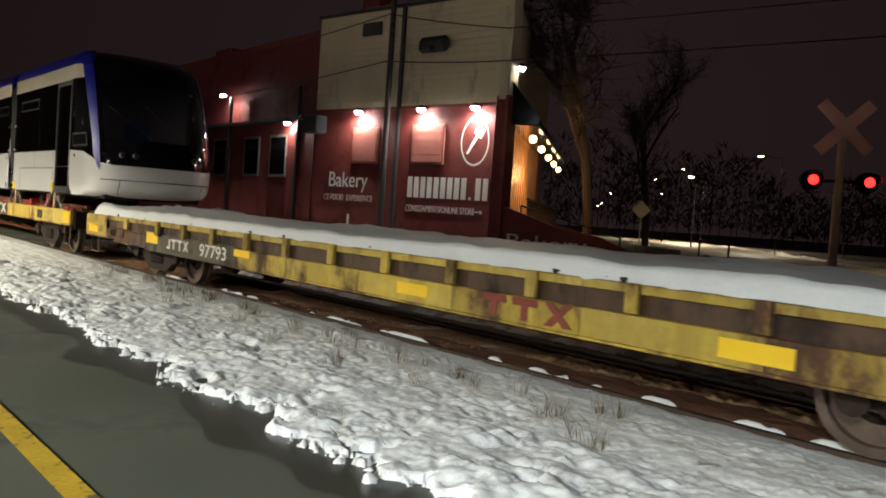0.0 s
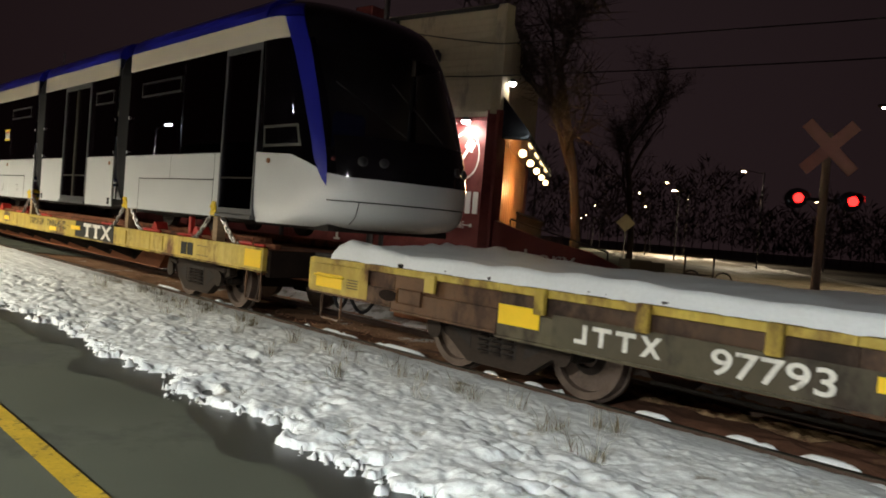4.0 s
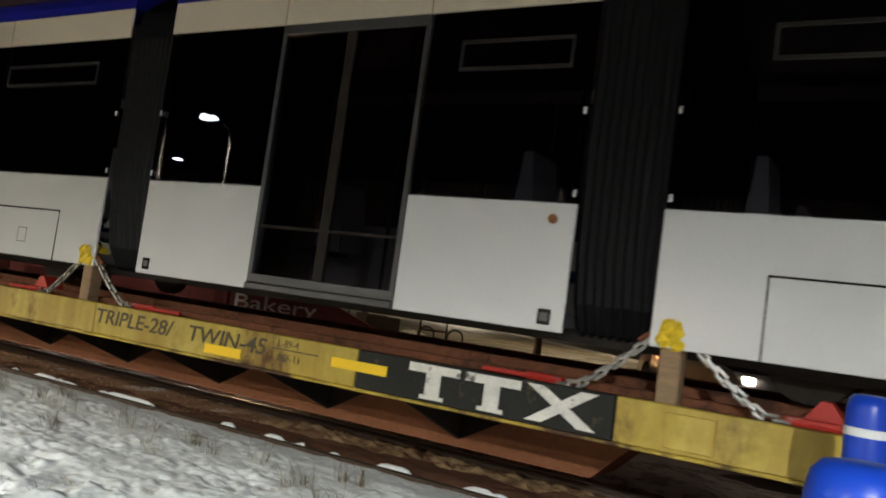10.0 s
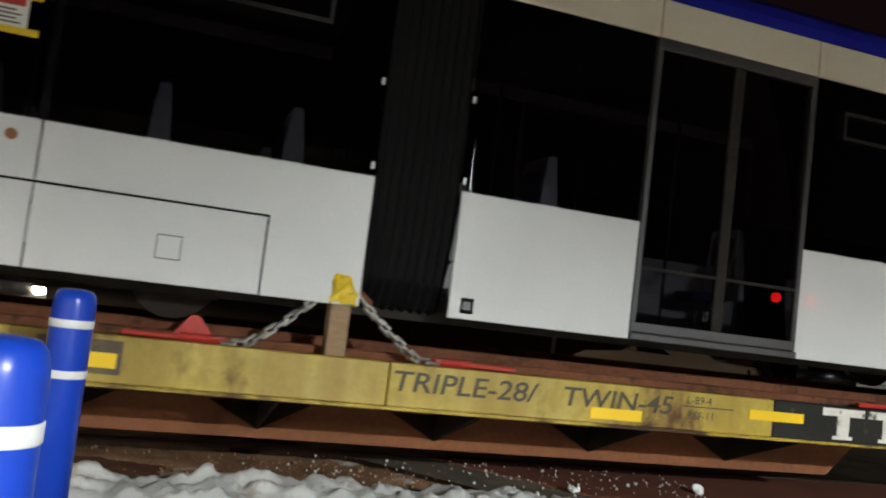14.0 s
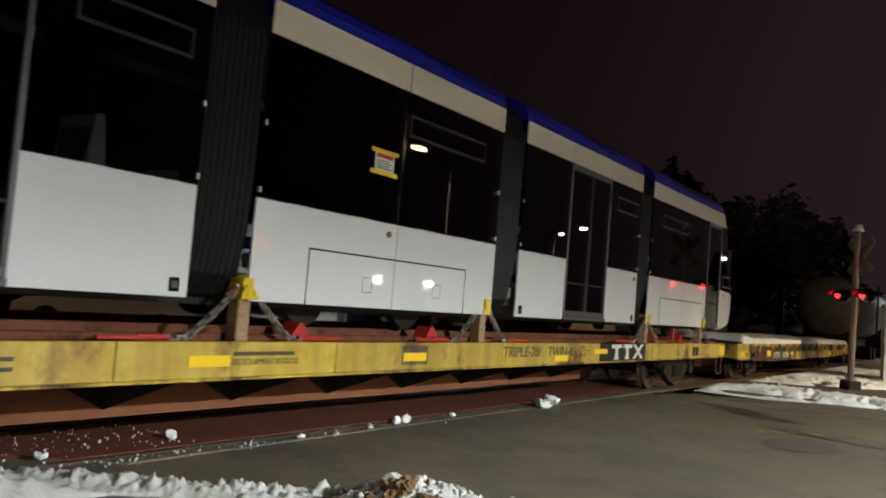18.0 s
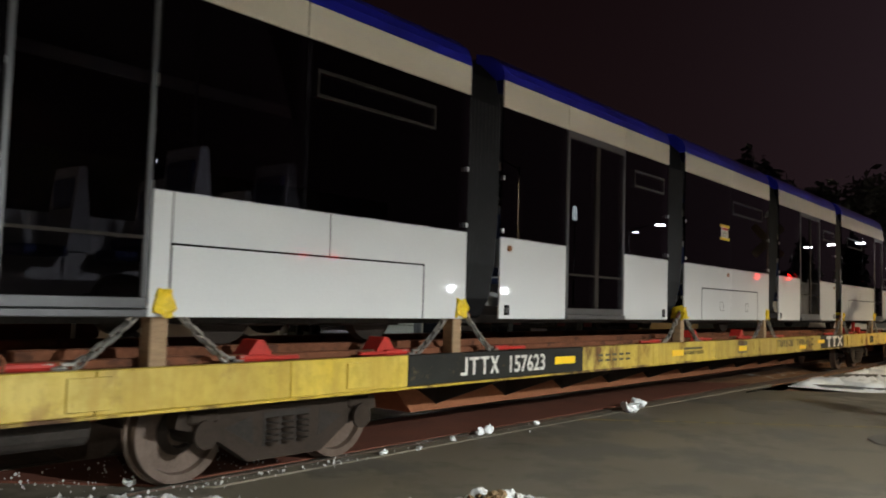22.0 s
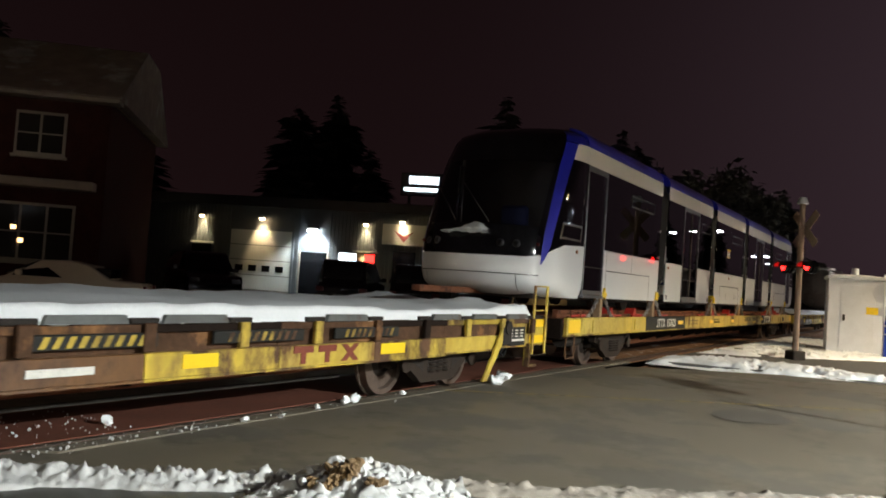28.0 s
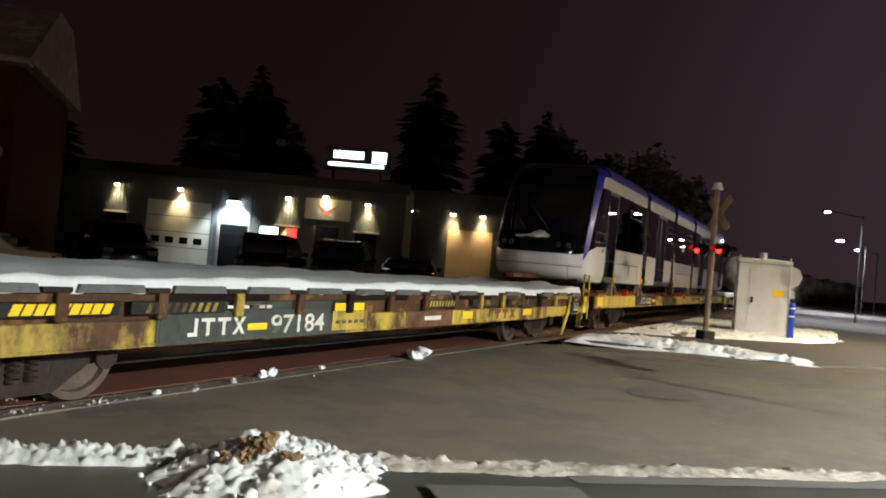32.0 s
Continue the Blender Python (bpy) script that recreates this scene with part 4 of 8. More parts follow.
def loaded_flatcar():
    """The long flatcar under the vehicle."""
    car = thing("long_flatcar", "long yellow railway flatcar with rust streaks carrying a light rail vehicle", "flatcar")
    x0, x1 = -42.35, -15.38
    Y = 1.40
    part("deck", boxed(x0, x1, -Y + 0.07, Y - 0.07, 1.0, 1.085, 0.01), M_RUST, car, "dark rusty deck")
    for sg in (-1, 1):
        seams = [-42.35, -40.9, -39.2, -37.72, -34.3, -32.2, -29.7, -26.35, -23.05, -20.9, -19.2, -17.6, -15.38]
        for i in range(len(seams) - 1):
            a, b = seams[i], seams[i + 1]
            m = M_PLACARD if (sg < 0 and i in (3, 8)) else M_YELLOW
            ya, yb = sorted((sg * Y, sg * (Y - 0.07)))
            part("side_sill_plate", boxed(a + 0.004, b - 0.004, ya, yb, 0.80, 1.105, 0.008), m, car, "black lettered plate" if m is M_PLACARD else "")
            part("sill_flange", boxed(a, b, *sorted((sg * (Y + 0.015), sg * (Y - 0.2))), 0.775, 0.80, 0.004), M_YELLOW2, car)
        for x in (-40.95, -38.4, -18.8, -20.4):
            part("stake_plate", boxed(x - 0.16, x + 0.16, *sorted((sg * Y, sg * (Y + 0.02))), 0.83, 1.06, 0.006), M_YELLOW, car)
        # deck-edge tie rail
        part("tie_rail", boxed(x0 + 0.2, x1 - 0.2, *sorted((sg * 1.12, sg * 1.02)), 1.085, 1.15, 0.01), M_RUST, car)
        part("tie_rail", boxed(x0 + 1.2, x1 - 1.2, *sorted((sg * 0.72, sg * 0.60)), 1.085, 1.20, 0.01), M_RUST, car)
    part("center_sill", boxed(x0 + 0.3, x1 - 0.3, -0.33, 0.33, 0.62, 1.0, 0.01), M_RUST, car)
    # sill foot in the rust colour lifted to look lamplit
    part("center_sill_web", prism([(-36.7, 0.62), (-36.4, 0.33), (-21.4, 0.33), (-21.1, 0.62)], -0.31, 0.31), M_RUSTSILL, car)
    x = -35.95
    while x < -21.6:
        for sg in (-1, 1):
            # bearers kept shade-dark; their shadow on the sill built as dark triangles
            part("cross_bearer", prism([(sg * 0.31, 0.40), (sg * 1.33, 0.775), (sg * 1.33, 0.995), (sg * 0.31, 0.995)], x - 0.012, x + 0.012, "x"), M_DARKSTEEL, car)
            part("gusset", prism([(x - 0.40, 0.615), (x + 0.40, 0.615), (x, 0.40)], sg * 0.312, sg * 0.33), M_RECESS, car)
        x += 1.48
    # end sills take the rust colour that has shade put in
    for x in (x0, x1):
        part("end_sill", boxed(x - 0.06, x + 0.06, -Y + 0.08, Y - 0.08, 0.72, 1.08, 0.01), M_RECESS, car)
    coupler(car, x0, -1)
    coupler(car, x1, 1)
    for xc in (-38.95, -18.02):
        truck(car, xc)
    for x in (-42.05, -15.68):
        stirrup(car, x, -Y + 0.05)
        part("uncoupling_rod", tube([(x, -1.3, 0.74), (x, -0.5, 0.70), (x - 0.2, -0.15, 0.72)], 0.014, 6), M_RUST, car)
    part("brake_pipe", tube([(-42.3, -0.55, 0.62), (-40.9, -0.62, 0.58), (-40.2, -0.62, 0.72)], 0.03, 8), M_RUST, car)
    part("air_reservoir", rodded((-41.6, -0.95, 0.66), (-40.75, -0.95, 0.66), 0.13, seg=16), M_DARKSTEEL, car)
    y = -Y - 0.006
    part("end_patch", boxed(-42.28, -41.72, y, -Y, 0.835, 1.07), M_REFLECT, car, "fresh yellow reflective patch")
    part("end_patch", boxed(-15.88, -15.43, y, -Y, 0.835, 1.07), M_REFLECT, car, "fresh yellow reflective patch")
    for x in (-31.3, -28.35):
        part("patch", boxed(x - 0.22, x + 0.22, y, -Y, 0.895, 0.99), M_REFLECT, car, "fresh yellow reflective patch")
    part("patch", boxed(-35.0, -34.52, y, -Y, 0.91, 1.0), M_REFLECT, car)
    part("patch", boxed(-24.75, -24.3, y - 0.002, -Y, 0.835, 0.92), M_REFLECT, car)
    part("patch", boxed(-23.3, -22.75, y - 0.002, -Y, 0.93, 1.01), M_REFLECT, car)
    part("dark_stain", boxed(-28.60, -28.10, -Y - 0.003, -Y, 0.855, 1.07), M_SMEAR, car, "dark smeared paint round a yellow patch")
    part("stencil_bar", boxed(-31.05, -30.30, -Y - 0.003, -Y, 0.985, 1.02), M_STENCIL_B, car)
    lettering("stencil_note", "SEE EQUIPMENT REGISTER", 0.075, on_side(-31.05, -Y - 0.002, 0.905), M_STENCIL_B, car, "small black stencilled words", 0.92, 0.002)
    for a in (-17.95, -17.72):
        part("stencil_panel", boxed(a, a + 0.20, -Y - 0.004, -Y, 0.84, 1.03), M_PLACARD, car, "dark stencil panel")
    part("panel_outline", boxed(-17.38, -17.0, -Y - 0.003, -Y, 0.86, 0.868), M_STENCIL_B, car)
    part("panel_outline", boxed(-17.38, -17.0, -Y - 0.003, -Y, 1.0, 1.008), M_STENCIL_B, car)
    lettering("stencil_heading", "TRIPLE-28/", 0.20, on_side(-26.33, -Y - 0.002, 0.915), M_STENCIL_B, car, "black stencilled words", 1.22, 0.002, 0.12, 0.002)
    lettering("stencil_heading", "TWIN-45", 0.20, on_side(-25.0, -Y - 0.002, 0.915), M_STENCIL_B, car, "black stencilled words", 1.22, 0.002, 0.12, 0.002)
    part("stencil_bar", boxed(-23.95, -23.45, -Y - 0.004, -Y, 0.985, 0.995), M_STENCIL_B, car)
    lettering("stencil_note", "L-89-4", 0.09, on_side(-23.9, -Y - 0.002, 1.01), M_STENCIL_B, car, "", 1.0, 0.002)
    lettering("stencil_note", "BSF-11", 0.09, on_side(-23.88, -Y - 0.002, 0.89), M_STENCIL_B, car, "", 1.0, 0.002)
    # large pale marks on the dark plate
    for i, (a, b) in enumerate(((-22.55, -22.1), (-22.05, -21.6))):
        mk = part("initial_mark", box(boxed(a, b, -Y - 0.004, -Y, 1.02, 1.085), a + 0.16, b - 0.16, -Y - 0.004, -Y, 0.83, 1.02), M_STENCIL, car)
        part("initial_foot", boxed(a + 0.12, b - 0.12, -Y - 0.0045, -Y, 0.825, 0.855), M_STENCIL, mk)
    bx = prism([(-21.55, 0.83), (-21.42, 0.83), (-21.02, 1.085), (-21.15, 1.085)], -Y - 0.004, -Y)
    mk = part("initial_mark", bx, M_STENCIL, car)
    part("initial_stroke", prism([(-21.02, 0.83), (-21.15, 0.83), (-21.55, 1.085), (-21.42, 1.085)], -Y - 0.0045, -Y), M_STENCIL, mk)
    # owner's mark as plain bars, then the car's stencilled number
    reporting_strokes(car, -36.93, 0.865, 1.055, 0.165, 0.190, -Y, 0.004)
    lettering("stencil_number", "157623", 0.265, on_side(-36.03, -Y - 0.002, 0.862), M_STENCIL, car, "white stencilled number", 1.02, 0.002, 0.0, 0.004)
    for i in range(2):
        for k in range(5):
            part("stencil_bar", boxed(-33.9 + k * 0.2, -33.77 + k * 0.2, -Y - 0.003, -Y, 0.90 + i * 0.07, 0.93 + i * 0.07), M_STENCIL_B, car)
    for x in (-41.72, -16.1):
        part("grab_iron", tube([(x - 0.25, -1.3, 1.09), (x - 0.25, -1.3, 1.19), (x - 0.23, -1.3, 1.215), (x + 0.23, -1.3, 1.215), (x + 0.25, -1.3, 1.19), (x + 0.25, -1.3, 1.09)], 0.012, 6), M_RUST, car)
    RIDERS.append(car)
    return car


def chain_run(bm, a, b, sag=0.0, link=0.075):
    a, b = Vector(a), Vector(b)
    d = b - a
    n = max(3, int(d.length / link))
    w = 0.0145
    for i in range(n):
        u0, u1 = i / n, (i + 1) / n
        p = a + d * u0 - Vector((0, 0, sag * 4 * u0 * (1 - u0)))
        q = a + d * u1 - Vector((0, 0, sag * 4 * u1 * (1 - u1)))
        side = Vector((0, 0.026, 0)) if i % 2 else Vector((0, 0, 0.026))
        ext = (q - p) * 0.12
        rod(bm, p - ext + side, q + ext + side, w, seg=5)
        rod(bm, p - ext - side, q + ext - side, w, seg=5)
        rod(bm, p - ext - side, p - ext + side, w, seg=5)
    return bm


def tie_down(x, front):
    """A timber post with a strap-wrapped head, and the chains that pull the vehicle down."""
    t = thing("chain_tie_down", "yellow-wrapped chain tie-down on a timber block with red tensioners", "tie-down", "chain tie-downs along the deck")
    y = -1.22
    part("timber_block", boxed(x - 0.07, x + 0.075, y - 0.07, y + 0.07, 1.085, 1.47, 0.008), M_WOOD, t)
    hd = bmesh.new()
    box(hd, x - 0.085, x + 0.085, y - 0.13, y + 0.08, 1.475, 1.66)
    bmesh.ops.subdivide_edges(hd, edges=hd.edges[:], cuts=5, use_grid_fill=True)
    for v in hd.verts:
        d = v.co - Vector((x, y - 0.02, 1.56))
        d *= 1.2
        d.x *= 1 - 0.35 * max(0, (v.co.z - 1.56) / 0.1)
        v.co = Vector((x, y - 0.02, 1.56)) + d * (1.0 - 0.16 * (d.length > 0.13))
    noise_shift(hd, 0.035, 14.0, x)
    noise_shift(hd, 0.018, 40.0, x)
    part("strap_wrap", hd, M_STRAP, t, "crumpled yellow strap wrap")
    for k, reach in ((-1, 0.62), (1, 0.62)):
        part("chain", chain_run(bmesh.new(), (x + k * 0.06, y - 0.06, 1.60), (x + k * reach, y - 0.06, 1.12), 0.03), M_CHAIN, t)
        part("hook", rodded((x + k * 0.10, y - 0.06, 1.57), (x + k * 0.22, y - 0.06, 1.49), 0.03, 0.02), M_RUST, t)
        part("slack_chain", chain_run(bmesh.new(), (x + k * reach, y - 0.06, 1.115), (x + k * (reach + 0.22), y - 0.03, 1.11)), M_CHAIN, t)
        tb = part("tensioner", rodded((x + k * (reach + 0.12), y - 0.03, 1.125), (x + k * (reach + 0.42), y, 1.125), 0.03), M_REDSTEEL, t, "red ratchet tensioner")
        part("handle", boxed(*sorted((x + k * (reach + 0.42), x + k * (reach + 0.78))), y - 0.03, y + 0.02, 1.105, 1.14, 0.008), M_REDSTEEL, tb)
    RIDERS.append(t)
    if front:
        w = thing("red_wheel_stand", "small red steel wheel chock on the deck", "chock", "red chocks on the deck")
        part("chock_body", prism([(x + front - 0.17, 1.09), (x + front + 0.17, 1.09), (x + front + 0.03, 1.27), (x + front - 0.03, 1.27)], -1.15, -0.95), M_REDSTEEL, w)
        part("chock_foot", boxed(x + front - 0.24, x + front + 0.24, -1.18, -0.92, 1.085, 1.10), M_REDSTEEL, w)
        RIDERS.append(w)


def red_post():
    """An upright red strut between deck and vehicle."""
    p = thing("red_strut", "upright red steel strut standing on the deck", "strut")
    part("strut_body", boxed(-18.42, -18.33, -1.10, -1.02, 1.09, 1.42, 0.01), M_REDSTEEL, p)
    part("strut_foot", boxed(-18.52, -18.23, -1.15, -0.97, 1.086, 1.10), M_REDSTEEL, p)
    RIDERS.append(p)


def noise_shift(bm, amount, freq, seedv=0.0):
    for v in bm.verts:
        v.co += Vector(noise.noise_vector(v.co * freq + Vector((seedv, 0, 0)))) * amount


def idler_flatcar(rear_x, front_x, ladder_at_front, seedv):
    """A shorter empty flatcar; its deck lies under snow."""
    car = thing("empty_flatcar", "empty yellow railway flatcar, rusty, with snow on its deck", "flatcar", "empty flatcars")
    x0, x1 = rear_x, front_x
    Y = 1.42
    part("deck", boxed(x0, x1, -Y + 0.03, Y - 0.03, 1.09, 1.145, 0.008), M_DARKSTEEL, car)
    part("center_sill", boxed(x0 + 0.3, x1 - 0.3, -0.36, 0.36, 0.40, 1.09, 0.01), M_RUSTSILL, car)
    for x in steps(x0 + 4.9, x1 - 4.9, 6):
        for sg in (-1, 1):
            # near-black bearers and triangular plates carry the shade under this deck
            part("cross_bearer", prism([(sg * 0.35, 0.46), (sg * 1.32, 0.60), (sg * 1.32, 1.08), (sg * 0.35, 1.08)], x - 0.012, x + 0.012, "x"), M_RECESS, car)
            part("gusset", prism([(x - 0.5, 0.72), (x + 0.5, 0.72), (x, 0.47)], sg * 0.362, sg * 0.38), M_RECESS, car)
    n = 12
    xs = steps(x0, x1, n)
    rnd = random.Random(int(seedv * 10))
    lead = seedv < 5
    sills = ([M_WEB, M_WEB, M_OLIVE, M_OLIVE, M_YELLOW2, M_YELLOW2, M_YELLOW, M_YELLOW2, M_YELLOW, M_YELLOW2, M_YELLOW2, M_YELLOW] if lead
             else [M_YELLOW2, M_YELLOW3, M_YELLOW2, M_GREENGREY, M_GREENGREY, M_YELLOW2, M_WEB, M_YELLOW2, M_YELLOW, M_YELLOW2, M_YELLOW, M_YELLOW])
    for sg in (-1, 1):
        for i in range(n):
            a, b = xs[i], xs[i + 1]
            low, mid = (0.63, 0.66) if lead else (0.655, 0.675)
            deep = low if 2 <= i <= 9 else (mid if i in (1, 10) else 0.70)
            m = sills[i]
            part("top_chord_plate", boxed(a + 0.003, b - 0.003, *sorted((sg * Y, sg * (Y - 0.06))), 1.03, 1.10, 0.006), M_YELLOW if lead else M_YELLOW2 if i in (0, 10, 11) else (M_RECESS if i % 2 else M_RUST2), car)
            part("side_plate", boxed(a + 0.003, b - 0.003, *sorted((sg * (Y - 0.045), sg * (Y - 0.10))), 0.86, 1.03), (M_YELLOW if i == 11 or not lead else M_WEB) if i in (0, 11) else ((M_WEB if i == 1 else M_PEELED) if lead else (M_GREENGREY if i in (3, 4) else M_RUST2)), car)
            part("side_sill_plate", boxed(a + 0.003, b - 0.003, *sorted((sg * Y, sg * (Y - 0.06))), deep, 0.865, 0.006), m, car)
            part("bottom_flange", boxed(a, b, *sorted((sg * (Y + 0.01), sg * (Y - 0.14))), deep - 0.022, deep), m if m in (M_OLIVE, M_GREENGREY, M_WEB) else M_YELLOW2, car)
        pk = steps(x0 + 0.55, x1 - 0.55, 17)
        for x, x2 in zip(pk[:-1], pk[1:]):
            if seedv > 5 and rnd.random() < 0.85:
                part("edge_tray", prism([(x + 0.13, 1.105), (x2 - 0.20, 1.105), (x2 - 0.23, 1.175), (x + 0.16, 1.175)], sg * (Y - 0.01), sg * (Y + 0.035)), M_TRAY, car, "grey metal edge tray")
        for x in pk:
            if lead and x < x0 + 3.2:
                continue
            sp = part("stake_pocket", boxed(x - 0.06, x + 0.06, *sorted((sg * Y, sg * (Y + 0.055))), 0.88, 1.11, 0.01), rnd.choice((M_YELLOW2, M_RUST2, M_RUST2, M_RECESS) if seedv > 5 else (M_YELLOW, M_YELLOW2, M_YELLOW2, M_WEB)), car)
            if seedv > 5:
                part("pocket_cap", boxed(x - 0.18, x + 0.10, *sorted((sg * (Y - 0.02), sg * (Y + 0.03))), 1.105, 1.15, 0.006), M_DARKSTEEL, sp)
    for x in (x0, x1):
        part("end_sill", boxed(x - 0.05, x + 0.05, -Y, Y, 0.72, 1.09, 0.01), M_YELLOW2, car)
    coupler(car, x0, -1)
    coupler(car, x1, 1)
    xm = (x0 + x1) / 2
    for xc in ((xm - 6.65, xm + 6.1) if lead else (xm - 5.9, xm + 6.75)):
        truck(car, xc)
    stirrup(car, x0 + 0.4, -Y + 0.05)
    if lead:
        stirrup(car, x1 - 0.4, -Y + 0.05)
    # brake rigging under the frame
    part("brake_cylinder", rodded((xm - 0.6, -0.75, 0.62), (xm + 0.5, -0.75, 0.62), 0.14, seg=14), M_DARKSTEEL, car)
    part("brake_rod", rodded((xm - 5.2, -0.6, 0.36), (xm + 5.2, -0.6, 0.36), 0.02), M_DARKSTEEL, car)
    y = -Y - 0.006
    return car, Y, y


def deck_snow(x0, x1, seedv, Y=1.41):
    s = thing("deck_snow", "uneven layer of snow on the flatcar deck", "snow")

    def top(x, yv):
        e = min(1.0, (Y - abs(yv)) / 0.035)
        en = min(1.0, min(x - x0, x1 - x) / 0.25)
        h = 0.105 + 0.05 * noise.noise(Vector((x * 0.7 + seedv, yv * 1.1, 0))) + 0.03 * noise.noise(Vector((x * 2.6, yv * 2.6, seedv)))
        pile = max(0, 1 - abs(x - (x0 if seedv < 5 else x1)) / 1.4)
        h += pile * (0.06 + 0.10 * abs(noise.noise(Vector((x * 3.5, yv * 3.5, 7.0)))))
        return max(0.004, h * max(0, e) ** 0.5 * max(0, en) ** 0.5)
    us = steps(x0, x1, int((x1 - x0) / 0.09))
    vs = [-Y, -Y + 0.012, -Y + 0.035, -Y + 0.08] + steps(-Y + 0.16, Y - 0.16, 20) + [Y - 0.08, Y - 0.035, Y - 0.012, Y]

    def surf(x, yv):
        wob = 0.035 * noise.noise(Vector((x * 3.1, seedv, 2.0))) + 0.03 * noise.noise(Vector((x * 9.0, seedv, 5.0)))
        return (x, yv + (wob if abs(yv) > Y - 0.09 else 0) * (1 if yv > 0 else -1), 1.148 + top(x, yv) - (0.045 + 0.05 * max(0, wob * 12) if abs(yv) > Y - 0.001 else 0))
    bm = sheet(surf, us, vs)
    part("snow_layer", bm, M_DECKSNOW, s, "", True)
    RIDERS.append(s)
    return s


def faded_marks(car, x, z0, z1, y, Y):
    """Two faded strokes like posts with caps, and two crossed bars."""
    for a in (x, x + 0.38):
        part("faded_mark", boxed(a, a + 0.30, y, -Y, z1 - 0.07, z1), M_REDPAINT, car, "faded red lettering stroke")
        part("faded_mark", boxed(a + 0.11, a + 0.19, y, -Y, z0, z1 - 0.07), M_REDPAINT, car)
    a = x + 0.76
    part("faded_mark", prism([(a, z0), (a + 0.10, z0), (a + 0.32, z1), (a + 0.22, z1)], y, -Y), M_REDPAINT, car)
    part("faded_mark", prism([(a + 0.32, z0), (a + 0.22, z0), (a, z1), (a + 0.10, z1)], y - 0.001, -Y), M_REDPAINT, car)


def idlers():
    # leading flatcar
    car, Y, y = idler_flatcar(-14.15, 4.9, False, 1.3)
    part("number_plate_field", boxed(-10.3, -7.6, y, -Y, 0.632, 0.90), M_OLIVE, car, "dark plate with the reporting mark")
    reporting_strokes(car, -10.10, 0.70, 0.86, 0.19, 0.235, y)
    lettering("stencil_number", "97793", 0.26, on_side(-8.80, y - 0.001, 0.682), M_STENCIL, car, "white stencilled number", 1.42, 0.002, 0.0, 0.003)
    # yellow end block with its patch and stencils, then a dark port, a framed plate and a stake tab on the rusty side
    eb = part("end_block", boxed(-14.15, -12.99, y, -Y, 0.70, 1.03, 0.004), M_YELLOW, car, "weathered yellow end block")
    for k in range(4):
        part("stencil_bar", boxed(-13.38, -13.17, y - 0.003, y, 0.79 + k * 0.03, 0.803 + k * 0.03), M_STENCIL_B, eb)
    part("step_port", prism([(-12.61 + 0.16 * math.cos(v), 0.80 + 0.06 * math.sin(v)) for v in steps(0, 2 * math.pi, 18)[:-1]], y - 0.002, -Y), M_RECESS, car, "dark oval port in the side")
    fp = part("framed_plate", boxed(-12.43, -12.07, y - 0.006, -Y, 0.745, 0.885, 0.004), M_WEB, car, "small riveted plate")
    for z in (0.738, 0.885):
        part("plate_rim", boxed(-12.45, -12.05, y - 0.016, y, z, z + 0.012), M_RUST2, fp)
    for x in (-12.45, -12.062):
        part("plate_rim", boxed(x, x + 0.012, y - 0.016, y, 0.75, 0.885), M_RUST2, fp)
    part("stake_tab", boxed(-12.0, -11.84, y - 0.03, -Y, 0.90, 1.08, 0.008), M_YELLOW, car, "yellow stake tab under the deck edge")
    for a, b, c, d in ((-14.02, -13.48, 0.76, 0.92), (-10.95, -10.45, 0.74, 0.92), (-7.66, -7.2, 0.77, 0.87), (-3.9, -3.4, 0.7, 0.82), (-0.2, 0.35, 0.68, 0.82), (3.5, 4.1, 0.8, 0.95)):
        part("patch", boxed(a, b, y - 0.001, -Y, c, d), M_REFLECT, car, "fresh yellow reflective patch")
    faded_marks(car, -2.6, 0.66, 0.86, y, Y)
    part("grab_iron", rodded((-14.0, -Y - 0.05, 0.9), (-13.4, -Y - 0.05, 0.9), 0.012), M_STRAP, car)
    RIDERS.append(car)
    deck_snow(-13.75, 4.7, 1.0, 1.405)
    # trailing flatcar
    car, Y, y = idler_flatcar(-62.4, -43.35, True, 7.7)
    part("end_field", boxed(-43.98, -43.40, y, -Y, 0.70, 1.08), M_YELLOW, car)
    for z in (0.72, 0.97):
        part("patch", boxed(-43.96, -43.42, y - 0.004, -Y, z, z + 0.12), M_REFLECT, car, "fresh yellow reflective patch")
    dp = part("data_panel", boxed(-44.72, -44.12, y, -Y, 0.70, 0.98), M_PLACARD, car, "black data panel with small white marks")
    part("data_bar", boxed(-44.70, -44.14, y - 0.003, -Y, 0.765, 0.80), M_STENCIL, dp)
    for i in range(3):
        for k in range(3):
            part("data_bar", boxed(-44.66 + k * 0.18, -44.56 + k * 0.18, y - 0.003, -Y, 0.83 + i * 0.045, 0.85 + i * 0.045), M_STENCIL, dp)
    # end railing: two posts with rungs, over the sill and down to a step
    for x in (-43.90, -43.42):
        part("rail_post", boxed(x - 0.03, x + 0.03, -Y - 0.05, -Y - 0.02, 0.55, 1.62, 0.006), M_YELLOW, car)
    for z in (1.22, 1.60):
        part("rail_bar", boxed(-43.93, -43.39, -Y - 0.045, -Y - 0.025, z, z + 0.025, 0.004), M_YELLOW, car)
    part("side_step", box(boxed(-44.05, -43.75, -Y - 0.06, -Y + 0.04, 0.36, 0.39), -44.05, -44.02, -Y - 0.06, -Y + 0.04, 0.38, 0.72), M_YELLOW2, car)
    part("lever_bracket", prism([(-45.55, 0.24), (-45.43, 0.24), (-44.75, 1.04), (-44.95, 1.04)], -Y - 0.06, -Y - 0.03), M_YELLOW, car)
